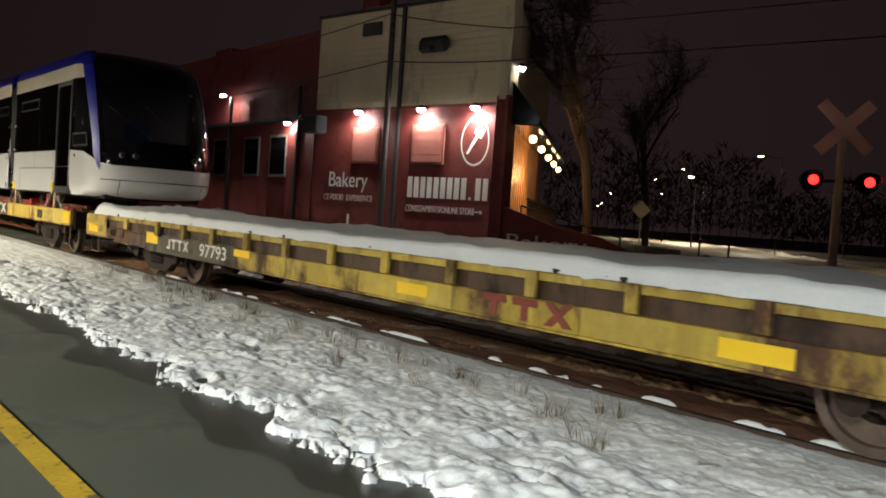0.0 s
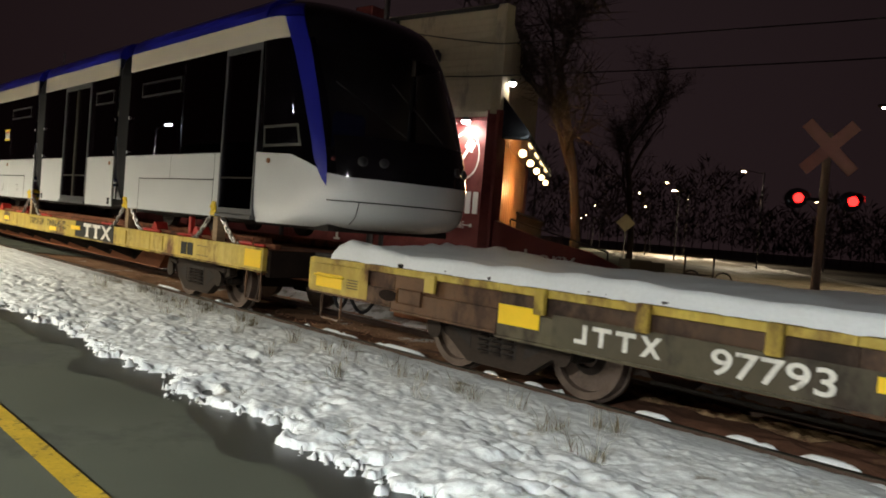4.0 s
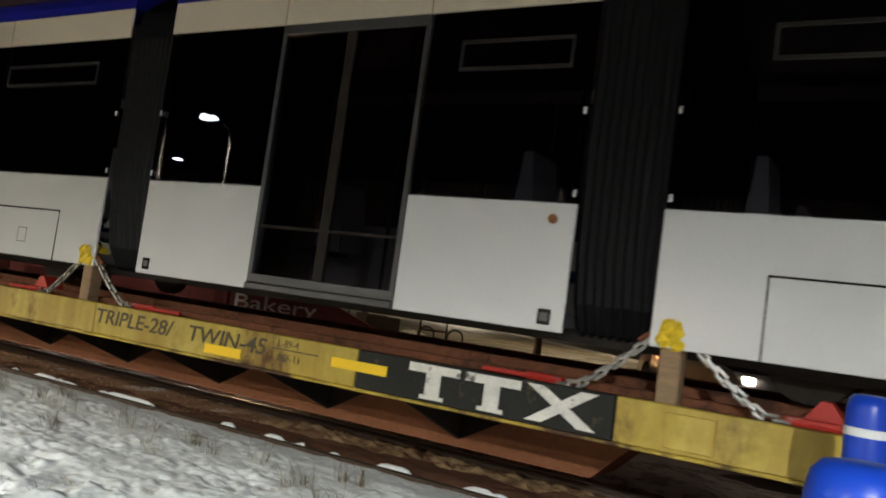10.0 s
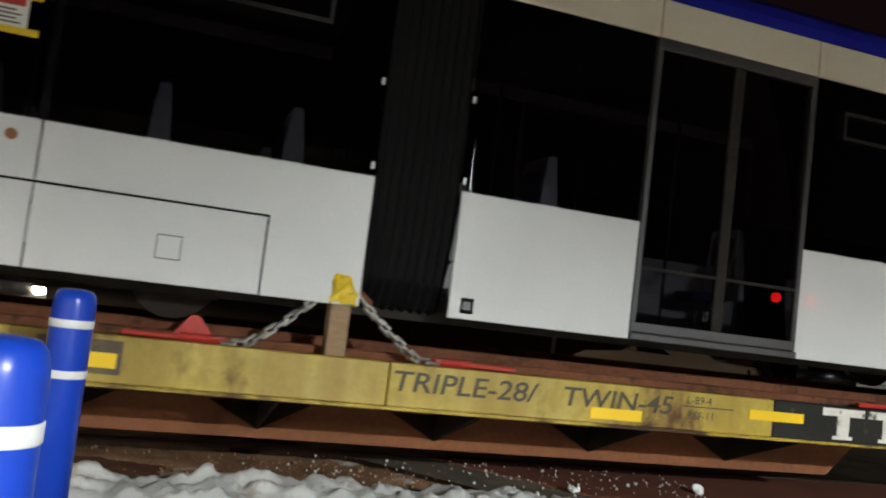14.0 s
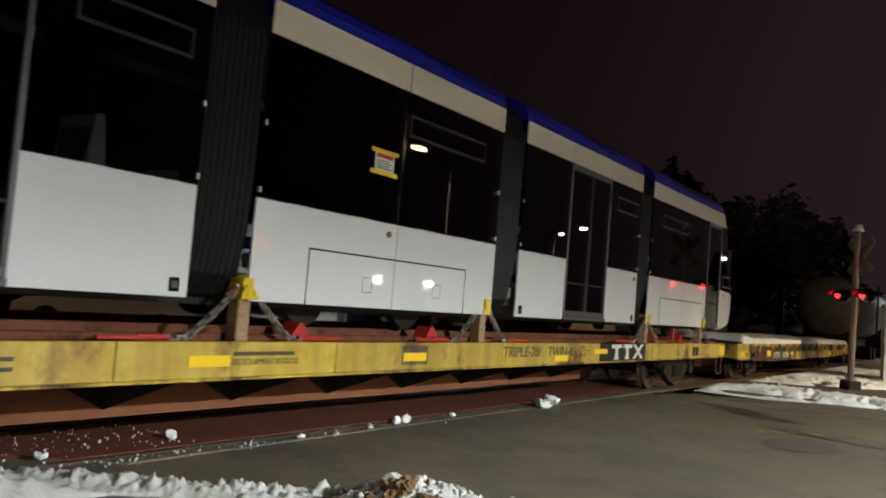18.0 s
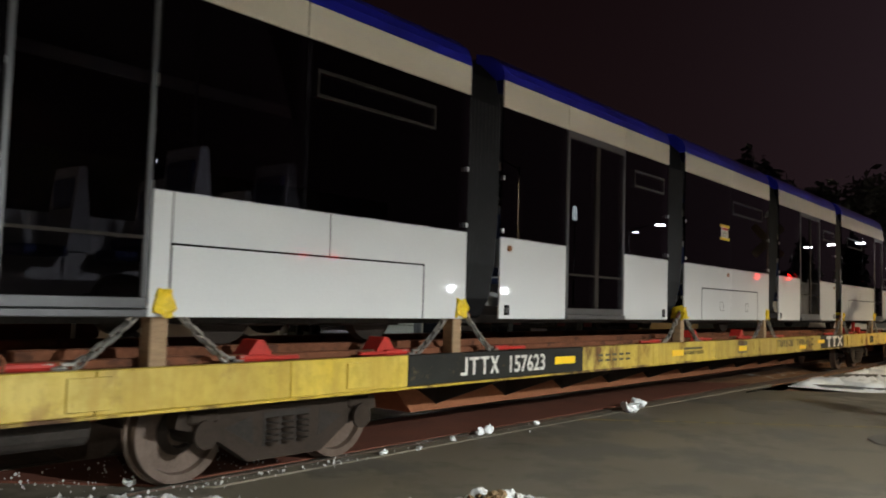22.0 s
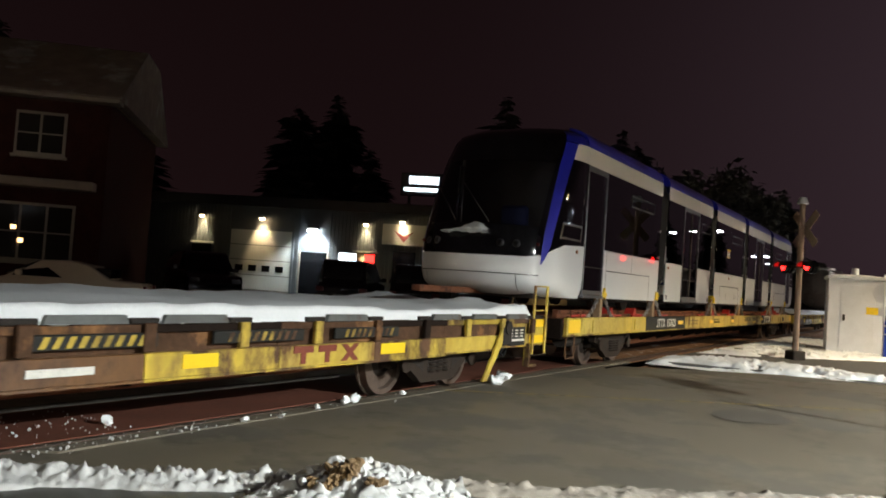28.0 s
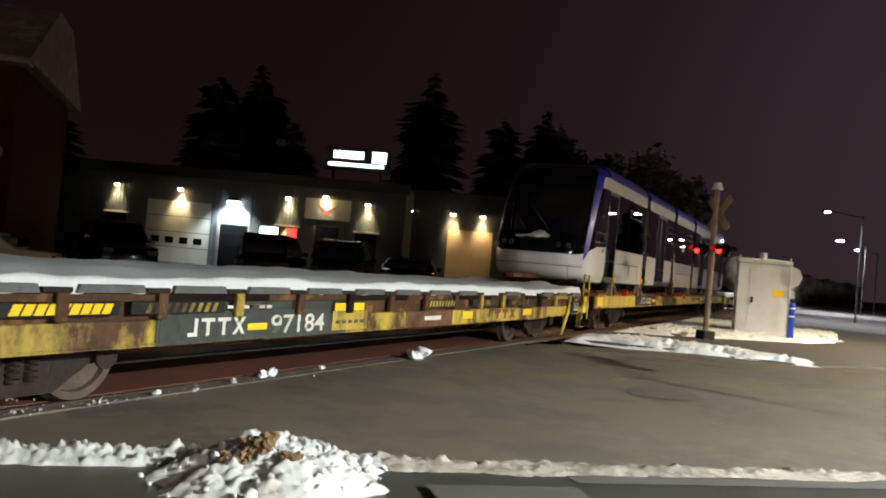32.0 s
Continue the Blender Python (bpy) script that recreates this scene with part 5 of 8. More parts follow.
    part("lever_hub", rodded((-44.85, -Y - 0.09, 0.98), (-44.85, -Y, 0.98), 0.10, seg=12), M_DARKSTEEL, car)
    part("brake_lever", boxed(-45.0, -44.7, -Y - 0.07, -Y - 0.03, 0.72, 1.0, 0.02), M_DARKSTEEL, car)
    part("number_plate_field", boxed(-57.6, -54.84, y, -Y, 0.655, 0.93), M_GREENGREY, car, "dark plate with the reporting mark")
    reporting_strokes(car, -57.3, 0.70, 0.87, 0.19, 0.23, y)
    part("patch", boxed(-56.38, -56.06, y - 0.004, -Y, 0.73, 0.80), M_REFLECT, car)
    sf = part("stencil_field", boxed(-54.80, -53.98, y - 0.004, -Y, 0.67, 0.90), M_YELLOW, car, "yellow field with small worn stencils")
    for k in range(5):
        part("stencil_bar", boxed(-54.72 + k * 0.14, -54.63 + k * 0.14, y - 0.007, y - 0.004, 0.75, 0.79), M_STENCIL_B, sf)
    part("stencil_bar", boxed(-52.3, -51.75, y - 0.004, -Y, 0.73, 0.79), M_STENCIL, car)
    lettering("stencil_number", "97184", 0.28, on_side(-56.0, y - 0.001, 0.685), M_STENCIL, car, "white stencilled number", 1.48, 0.002, 0.0, 0.003)
    for a, b in ((-48.0, -47.5), (-50.9, -50.5), (-60.6, -59.6)):
        part("patch", boxed(a, b, y - 0.001, -Y, 0.72, 0.84), M_REFLECT, car)
    part("patch", boxed(-54.76, -54.08, y - 0.005, -Y, 0.905, 1.0), M_REFLECT, car)
    faded_marks(car, -49.5, 0.68, 0.86, y, Y)
    for a, bold in ((-59.3, True), (-57.98, False), (-52.4, False), (-50.6, False), (-48.9, False)):
        pn = part("ratchet_rack", boxed(a, a + 1.2, y - 0.03, -Y, 0.92, 1.035, 0.008), M_PLACARD, car, "dark tie-down rack with yellow teeth")
        g, m = (0.085, M_REFLECT) if bold else (0.05, M_YELLOW2)
        for k in range(9):
            c = a + 0.16 + k * 0.105
            part("tooth", prism([(c, 0.935), (c + g, 0.935), (c + g + 0.04, 1.02), (c + 0.04, 1.02)], y - 0.034, y - 0.03), m, pn)
    for k in range(6):
        part("stencil_bar", boxed(-56.72 + k * 0.125, -56.63 + k * 0.125, y - 0.002, -Y + 0.05, 0.955, 0.985), M_STENCIL_B if k == 3 else M_STENCIL, car)
    RIDERS.append(car)
    deck_snow(-62.2, -43.9, 9.0)


def tank_cars():
    """Far ahead in the train; they run on where the track bends."""
    made = []
    first = None
    for i in range(6):
        if first is None:
            c = thing("tank_car", "dusty grey-brown railway tank car with dark streaks", "tank car", "tank cars ahead in the train")
            body = bmesh.new()
            rod(body, (-6.6, 0, 2.75), (6.6, 0, 2.75), 1.45, seg=32)
            for s in (-1, 1):
                bmesh.ops.create_uvsphere(body, u_segments=32, v_segments=12, radius=1.45, matrix=Matrix.Translation((s * 6.6, 0, 2.75)) @ Matrix.Diagonal((0.4, 1, 1, 1)))
            part("tank_shell", body, M_TANK, c, "", True)
            part("top_housing", rodded((0, 0, 4.1), (0, 0, 4.5), 0.5, seg=18), M_TANK, c)
            part("platform", boxed(-1.2, 1.2, -0.9, 0.9, 4.22, 4.27), M_DARKSTEEL, c)
            part("underframe", boxed(-7.8, 7.8, -0.4, 0.4, 0.8, 1.25), M_DARKSTEEL, c)
            for s in (-1, 1):
                part("end_platform", boxed(s * 7.3 - 0.5, s * 7.3 + 0.5, -1.4, 1.4, 1.1, 1.2), M_DARKSTEEL, c)
                part("bolster_saddle", boxed(s * 5.4 - 0.25, s * 5.4 + 0.25, -1.2, 1.2, 0.75, 2.0), M_DARKSTEEL, c)
                for dx in (-0.87, 0.87):
                    part("wheelset", rodded((s * 5.4 + dx, -0.8, 0.43), (s * 5.4 + dx, 0.8, 0.43), 0.42, seg=20), M_WHEEL, c)
            part("side_ladder", box(boxed(-0.3, -0.26, -1.52, -1.48, 1.2, 4.2), 0.26, 0.3, -1.52, -1.48, 1.2, 4.2), M_DARKSTEEL, c)
            first = c
        else:
            c = copy_thing(first, pose(0, 0, 0))
        made.append((c, 14.6 + i * 17.4))
    return made


def far_track():
    """The track beyond the crossing, where it bends away."""
    t = thing("far_track", "rails and dark bed where the track bends away", "track", kind="structure")

    def at(d, off, z):
        a = max(0.0, d - BEND_X) / BEND_R
        return (min(d, BEND_X) + (BEND_R + off) * math.sin(a), off - (BEND_R + off) * (1 - math.cos(a)), z)
    for off in (-0.755, 0.755):
        part("rail", sheet(lambda d, k: at(d, off + (-0.035, -0.035, 0.035, 0.035)[k], RAIL_Z + (-0.16, 0.0, 0.0, -0.16)[k]), steps(BEND_X, 260, 80), range(4)), M_RAIL, t)
    part("bed", sheet(lambda d, o: at(d, o, RAIL_Z - 0.12), steps(BEND_X, 260, 80), (-2.4, 0, 2.4)), M_BALLAST, t)


def motions():
    """All that moves: the train along its track, its wheels, and the cars far ahead round the bend."""
    ts = [r[0] for r in TRAIN]
    rows = [(t, pose(way(t), 0, 0)) for t in ts]
    for ob in RIDERS:
        walk(ob, rows)
    n = 136
    for ws, x in WHEELS:
        z = R_WHEEL + 0.005
        walk(ws, [(32 * i / n, pose(x, 0, z, 0, (math.degrees(way(32 * i / n) / R_WHEEL) + 180) % 360 - 180, 0)) for i in range(n + 1)])

    def bend(d):
        if d < BEND_X:
            return d, 0.0, 0.0
        a = (d - BEND_X) / BEND_R
        return BEND_X + BEND_R * math.sin(a), -BEND_R * (1 - math.cos(a)), -a
    for c, x in TANKS:
        rw = []
        for t in ts:
            px, py, a = bend(way(t) + x)
            rw.append((t, pose(px, py, RAIL_Z, 0, 0, math.degrees(a))))
        walk(c, rw)


BEND_X, BEND_R = 78.0, 420.0


# ---- ground, track, path and road ----
RD = Vector((-0.64, 0.768, 0))      # along the road, away from the camera
RN = Vector((0.768, 0.64, 0))       # across the road, away from the camera
NEAR_EDGE, FAR_EDGE, MIDDLE = 4.4, 14.4, 9.3


def road_point(n, s, z=0.0):
    """n metres across the road's line, s along it (0 near the crossing)."""
    p = RN * n + RD * s
    return Vector((p.x, p.y, z))


def fbm(x, y, k=0.0):
    return noise.fractal(Vector((x, y, k)), 1.0, 2.0, 4)


def setting():
    far = 1500.0
    b = bmesh.new()
    vs = [b.verts.new(p) for p in ((-far, -far, -0.22), (far, -far, -0.22), (far, far, -0.22), (-far, far, -0.22))]
    b.faces.new(vs)
    tagged(part("ground", b, M_EARTH), "dark winter ground reaching to the horizon", "ground", kind="structure")
    # paved path
    b = sheet(lambda x, y: (x, y, -0.02 + 0.006 * fbm(x * 0.5, y * 0.5)), steps(-90, 7.0, 120), steps(-3.6, -9.8, 16))
    tagged(part("pavement", b, M_ASPHALT, None, "", True), "grey asphalt path beside the track", "path", kind="structure")
    ln = part("path_line", sheet(lambda x, y: (x, y, -0.008), steps(-90, 1.9, 40), (-5.26, -5.40)), M_YLINE)
    tagged(ln, "worn yellow line down the middle of the path", "road marking", kind="structure")
    # road: one strip that runs over the track
    b = sheet(lambda s, n: road_point(n, s, -0.015 - 0.0008 * (n - MIDDLE) ** 2 * 0.4), steps(-70, 130, 100), steps(NEAR_EDGE - 0.4, FAR_EDGE, 12))
    tagged(part("road", b, M_ROAD, None, "", True), "worn grey asphalt road crossing the track at a slant", "road", kind="structure")
    for s0, s1 in ((-70, -6.6), (11.0, 120)):
        tagged(part("centre_line", sheet(lambda s, n: road_point(n, s, -0.008), steps(s0, s1, 30), (MIDDLE - 0.05, MIDDLE + 0.05)), M_YLINE2), "faint yellow centre line", "road marking", kind="structure")
    b = bmesh.new()
    c0 = b.verts.new((14.5, -4.8, -0.006))
    rim = [b.verts.new((14.5 + 0.62 * math.cos(t) * (1 + 0.12 * math.sin(3 * t)), -4.8 + 0.5 * math.sin(t), -0.006)) for t in steps(0, 2 * math.pi, 28)[:-1]]
    for i in range(28):
        b.faces.new((c0, rim[i], rim[(i + 1) % 28]))
    tagged(part("road_patch", b, M_PATCH), "dark round patch in the road surface", "road patch", kind="structure")
    # parking yard and side ground beyond the road
    b = sheet(lambda x, y: (x, y, -0.10 if y < 3 else 0.14), (17, 60), (1.8, 4.8, 40))
    tagged(part("yard", b, M_ASPHALT), "dark paved yard in front of the workshops", "yard", kind="structure")
    b = sheet(lambda s, n: road_point(n, s, -0.06), (13, 140), (-22, NEAR_EDGE - 0.35))
    tagged(part("side_lot", b, M_ASPHALT), "grey paved lot beside the road", "yard", kind="structure")
    # track bed
    b = sheet(lambda x, y: (x, y, -0.165 + 0.075 * math.exp(-(y / 1.6) ** 4) + 0.035 * fbm(x * 2.2, y * 2.2) + 0.02 * abs(noise.noise(Vector((x * 5.0, y * 9.0, 1))))), steps(-90, -14, 200)[:-1] + steps(-14, 8, 330)[:-1] + steps(8, 78, 260), steps(-2.3, 2.4, 58))
    tagged(part("track_bed", b, M_BED, None, "", True), "rust-stained gravel track bed", "ballast", kind="structure")
    # loose earth thrown up inside the near rail, and sandy clumps towards the far one
    def mound(x, y):
        along = float(np.interp(x, [-16, -9, -4, -1.5, 0.6, 2.6, 3.6], [0.2, 0.35, 0.45, 0.75, 1.0, 0.7, 0.0]))
        e = max(0.0, min(1.0, (y + 0.60) / 0.22, (0.22 + 0.1 * fbm(x * 1.3, 5) - y) / 0.25))
        return (x, y, -0.13 + e ** 0.7 * along * (0.12 + 0.05 * fbm(x * 2.4, y * 3) + 0.05 * abs(noise.noise(Vector((x * 7, y * 8, 2))))))
    tagged(part("earth_mound", sheet(mound, steps(-16, 3.7, 260), steps(-0.62, 0.36, 34)), M_REDEARTH, None, "", True), "loose red-brown earth heaped between the rails", "earth", kind="stuff")

    def clumps(x, y):
        e = max(0.0, min(1.0, (y - 0.05) / 0.15, (1.5 - y) / 0.2, (x + 4.5) / 1.2, (1.4 - x) / 0.8))
        v = abs(noise.noise(Vector((x * 6, y * 6, 2)))) + 0.6 * abs(noise.noise(Vector((x * 14, y * 14, 5))))
        return (x, y, -0.15 + e * (0.05 + 0.09 * v * (1 if abs(y - 0.755) > 0.12 else 0.2)))
    def streak(x, y):
        k = max(0.0, min(1.0, 0.75 + 1.8 * fbm(x * 0.9, 3, 6) + 0.6 * fbm(x * 4, y * 6, 2)))
        e = max(0.0, min(1.0, (y + 0.718) / 0.03, (-0.50 + 0.08 * fbm(x * 2, 1) - y) / 0.10, (2.0 - x) / 0.5)) * k
        return (x, y, -0.14 + e * (0.10 + 0.05 * max(0.0, min(1.0, (y + 0.66) / 0.05))))
    tagged(part("snow_streak", sheet(streak, steps(-12, 2.2, 240), steps(-0.72, -0.42, 16)), M_SNOW, None, "", True), "thin broken snow along the inside of the near rail", "snow", kind="stuff")
    tagged(part("sandy_clumps", sheet(clumps, steps(-4.6, 1.5, 190), steps(0.05, 1.52, 46)), M_SANDY, None, "", True), "broken sandy clumps beside the far rail", "earth", kind="stuff")
    st = bmesh.new()
    rnd = random.Random(4)
    for i in range(5200):
        x, y = rnd.uniform(-9, 13.5), rnd.choice((rnd.uniform(-1.7, -0.9), rnd.uniform(-0.6, 0.6), rnd.uniform(-1.5, -0.8)))
        if x * 0.768 + y * 0.64 > 4.4:
            continue
        r = rnd.uniform(0.010, 0.024)
        m = Matrix.Translation((x, y, -0.085 + r * 0.3)) @ Euler((rnd.random() * 6, rnd.random() * 6, rnd.random() * 6)).to_matrix().to_4x4() @ Matrix.Diagonal((r, r * rnd.uniform(0.6, 1), r * rnd.uniform(0.5, 0.9), 1))
        pebble(st, m)
    tagged(part("ballast_stones", st, M_BALLAST), "loose rust-brown ballast stones", "gravel", kind="stuff")
    for y in (-0.755, 0.755):
        r = thing("rail", "worn steel rail with a bright running face", "rail", kind="structure")
        part("rail_web", prism([(y - 0.07, -0.17), (y + 0.07, -0.17), (y + 0.02, -0.13), (y + 0.02, -0.05), (y + 0.036, -0.035), (y + 0.036, -0.008), (y - 0.036, -0.008), (y - 0.036, -0.035), (y - 0.02, -0.05), (y - 0.02, -0.13)], -90, 78, "x"), M_RAIL, r)
        part("rail_head", boxed(-90, 78, y - 0.03, y + 0.03, -0.008, 0.0), M_RAILTOP, r)
    tie = None
    for i in range(60):
        x = -16.0 + i * 0.53
        if x * 0.768 > 4.0:
            break
        if tie is None:
            tie = thing("railway_tie", "dark weathered wooden railway tie", "tie", "ties under the rails")
            part("tie_beam", boxed(-0.11, 0.11, -1.28, 1.28, -0.24, -0.105, 0.01), M_TIE, tie)
            tie.matrix_basis = pose(x, 0, 0)
        else:
            copy_thing(tie, pose(x, 0, 0, 0, 0, random.uniform(-1.5, 1.5)))
    # crossing panels between and beside the rails
    for i, (a, c) in enumerate(((-1.02, -0.84), (-0.66, 0.66), (0.84, 1.6))):
        x_at = lambda n, y: (n - 0.64 * y) / 0.768
        q = [(x_at(NEAR_EDGE + 0.3, a), a), (x_at(FAR_EDGE + 1.2, a), a), (x_at(FAR_EDGE + 1.2, c), c), (x_at(NEAR_EDGE + 0.3, c), c)]
        tagged(part("crossing_panel", prism(q, -0.15, -0.004, "z"), (M_ROAD, M_RUSTPANEL, M_ROAD)[i]), "worn crossing panel beside the rail", "crossing panel", kind="structure")


def snow_sheet(name, fn_h, us, vs, place, mat, label, thick=0.0):
    b = sheet(lambda u, v: place(u, v, fn_h(u, v)), us, vs)
    return tagged(part(name, b, mat, None, "", True), label, "snow", kind="stuff")


def snow_cover():
    # strip between the path and the near rail: frozen clods, each with its own height
    def clod(x, y, f, k=0.0):
        """Rounded clump of a cell, 0 in the creases, and the cell's own chance."""
        q = Vector((x * f, y * f, k))
        q += Vector(noise.noise_vector(q * 1.7)) * 0.35
        d, c = noise.voronoi(q)
        return max(0.0, min(1.0, (d[1] - d[0]) * 1.7)) ** 0.6, noise.noise(c[0] * 3.7), c[0] / f

    def h(x, y):
        a, ra, ca = clod(x, y, 9.0)
        b, rb, cb = clod(x, y, 21.0, 5.0)
        cy = ca.y * 0.6 + y * 0.4
        edge = cy + 3.92 + 0.20 * fbm(x * 1.1, 3.0) + 0.20 * ra + 0.12 * rb
        e = min(edge / 0.10, (-0.855 - y + 0.03 * fbm(x * 3, 9)) / 0.12, (1.25 + 0.3 * fbm(x * 2, y * 2, 4) - (x + 0.9 * (y + 1.2)) + 0.2 * ra) / 0.3)
        e = max(0.0, min(1.0, e)) ** 0.7
        near = max(0.0, min(1.0, (-2.0 - y) / 0.9))
        inner = max(0.0, min(1.0, (y + 3.9) / 0.8))
        trod = max(0.0, min(1.0, 0.5 + 2.2 * fbm(x * 0.9, y * 1.3, 8)))
        crust = max(0.0, min(1.0, 0.45 + 3.0 * noise.noise(Vector((x * 1.7, y * 2.6, 12)))))
        amp = (0.55 + 0.45 * near * (0.4 + 0.6 * trod)) * (0.55 + 0.45 * crust)
        n1, n2 = noise.noise(Vector((x * 4.0, y * 5.0, 1))), noise.noise(Vector((x * 9.5, y * 11.0, 2)))
        lump = (0.050 * fbm(x * 1.8, y * 2.2) + 0.055 * abs(n1) + 0.034 * abs(n2) + 0.016 * a * (1 + ra) + 0.012 * b * (1 + rb) - 0.02) * amp + 0.006 * noise.noise(Vector((x * 26, y * 26, 4)))
        pit = 0.11 * max(0.0, noise.noise(Vector((x * 5.5 + 9, y * 7.0, 6))) - 0.38) * near
        hole = 0.20 * max(0, fbm(x * 1.1 + 4, y * 1.6, 3) - 0.44) * near
        fall = max(0.0, min(1.0, (-0.80 - y) / 0.75))
        return -0.06 * (1 - e) - 0.03 + e * (0.006 + 0.046 * fall + (0.05 * inner + lump) * (0.35 + 0.65 * fall) - pit - hole)
    us = steps(-70, -14, 220)[:-1] + steps(-14, -7, 180)[:-1] + steps(-7, 2.7, 470)
    vs = steps(-4.45, -2.0, 130)[:-1] + steps(-2.0, -0.80, 64)
    snow_sheet("snow_strip", h, us, vs, lambda u, v, z: (u, v, z), M_SNOW, "lumpy trodden snow strip between path and track")
    # the wet strip where the snow melts
    wet = sheet(lambda x, v: (x, -3.5 - v * (0.75 + 0.30 * fbm(x * 0.8, 6.0) + 0.06 * fbm(x * 4, 2.0)), -0.011), steps(-40, 2.2, 260), (0, 0.5, 1.0))
    tagged(part("wet_strip", wet, M_WET, None, "", True), "wet dark strip of asphalt along the snow", "path", kind="structure")
    # far verge
    def h2(x, y):
        e = max(0.0, min(1.0, min((y - 1.6) / 0.3, (5.2 - y) / 0.4, (1.5 - 0.8 * (y - 2) - x) / 0.5)))
        return -0.15 + e * (0.12 + 0.04 * fbm(x * 1.6, y * 1.6) + 0.04 * fbm(x * 0.3, y * 0.5)) - 0.12 * max(0, fbm(x * 0.5, y * 0.6, 5))
    snow_sheet("snow_verge", h2, steps(-60, 2, 200), steps(1.5, 5.3, 24), lambda u, v, z: (u, v, z), M_DIRTY_SNOW, "patchy snow along the far side of the track")

    # ploughed bank along the near edge of the road
    def bank(s, w):
        n = NEAR_EDGE - 0.42 + w
        p = road_point(n, s)
        sh = max(0, 1 - abs(w + 0.08 * fbm(s * 0.9, 7)) / (0.22 + 0.10 * fbm(s * 1.2, 2) + 0.05 * max(0.0, min(1.0, (s + 5.6) / 1.0))))
        a, ra, ca = clod(p.x, p.y, 10.0, 2.0)
        d, rd, cd = clod(p.x, p.y, 22.0, 4.0)
        z = -0.05 + sh ** 0.5 * (0.05 + 0.02 * fbm(s * 1.6, w) + 0.06 * a * (0.9 + 1.5 * ra) + 0.06 * abs(noise.noise(Vector((s * 9, w * 9, 3)))) + 0.028 * d * (1 + rd))
        if p.y > -0.86 + 0.08 * fbm(s * 3, 1):
            z = -0.2
        flat = 0.35 + 0.65 * float(np.interp(s, [-12.5, -10.5, -8.6, -7.4, 2], [0.05, 0.15, 0.35, 1.0, 1.0]))
        return (p.x, p.y, -0.05 + (z + 0.05) * flat - (0.06 if sh <= 0 else 0.0))
    b = sheet(bank, steps(-20, -8.3, 420), steps(-0.42, 0.42, 44))
    tagged(part("snow_bank_trodden", b, M_SLUSH, None, "", True), "flattened grey snow along the road edge", "snow", kind="stuff")
    b = sheet(bank, steps(-8.3, -4.0, 260), steps(-0.42, 0.42, 46))
    tagged(part("snow_bank", b, M_PLOUGHED, None, "", True), "low ploughed snow bank along the road edge", "snow", kind="stuff")
    def patch(x, y):
        e = min((x - 2.1) / 0.4, (6.1 - x - 0.4 * (y + 1)) / 0.5, (-0.90 - y + 0.06 * fbm(x * 3, 2)) / 0.15, (y + 1.62 + 0.04 * (x - 2.2) + 0.2 * fbm(x * 1.7, 4)) / 0.3)
        e = max(0.0, min(1.0, e)) ** 0.6
        return -0.06 * (1 - e) - 0.03 + e * (0.10 + 0.06 * fbm(x * 1.5, y * 2, 4) + 0.10 * abs(noise.noise(Vector((x * 4, y * 5, 3)))) + 0.06 * abs(noise.noise(Vector((x * 11, y * 12, 3)))))
    snow_sheet("snow_patch", patch, steps(2.0, 7.4, 180), steps(-3.2, -0.9, 80), lambda u, v, z: (u, v, z), M_PLOUGHED, "broken snow beside the rail at the road")
    b = sheet(lambda s, n: Vector((0, 0, -0.032)) + Vector((road_point(n, s).x, min(-1.02, road_point(n, s).y), 0)), steps(-24, -4.6, 60), steps(0.6, NEAR_EDGE - 0.2, 12))
    pb = sheet(lambda x, y: (x, y, -0.045), steps(0.4, 7.2, 10), steps(-3.65, -1.0, 6))
    tagged(part("path_end", pb, M_WET, None, "", True), "dark asphalt at the end of the path", "path", kind="structure")
    tagged(part("road_shoulder", b, M_WET, None, "", True), "dark asphalt where the path meets the road", "path", kind="structure")
    # heap with earth in it
    c = Vector((7.56, -3.46, 0))
    hp = thing("snow_heap", "heap of ploughed snow with brown earth in it", "snow heap")

    def heap(u, v):
        r = v * (0.74 + 0.16 * fbm(math.cos(u) * 2, math.sin(u) * 2, 2))
        x, y = c.x + r * math.cos(u) * 1.1, c.y + r * math.sin(u)
        z = -0.05 + 0.25 * (1 - v ** 1.5) * (1 + 0.22 * fbm(x * 3, y * 3, 1)) + (0.05 * clod(x, y, 8.0, 1.0)[0] * (1 + clod(x, y, 8.0, 1.0)[1]) + 0.025 * clod(x, y, 19.0, 6.0)[0] - 0.02) * (1 - v ** 4) + 0.03 * noise.noise(Vector((x * 7, y * 7, 0)))
        return (x, y, z)
    part("snow_body", sheet(heap, steps(0, 2 * math.pi, 150), steps(0.001, 1, 60)), M_PLOUGHED, hp, "", True)
    rc = random.Random(8)
    for i in range(120):
        a, q = rc.uniform(0, 6.28), rc.uniform(0.2, 1.25)
        r = 0.010 + abs(rc.gauss(0, 0.012))
        b = bmesh.new()
        bmesh.ops.create_icosphere(b, subdivisions=3, radius=r, matrix=Matrix.Translation((c.x + 0.74 * q * math.cos(a), c.y + 0.66 * q * math.sin(a), max(-0.02, -0.03 + 0.25 * (1 - min(1.0, q * 0.88) ** 1.5)))))
        noise_shift(b, r * 0.7, 0.3 / r, i)
        noise_shift(b, r * 0.3, 0.9 / r, i)
        part("snow_chunk", b, M_PLOUGHED, hp, "", True)
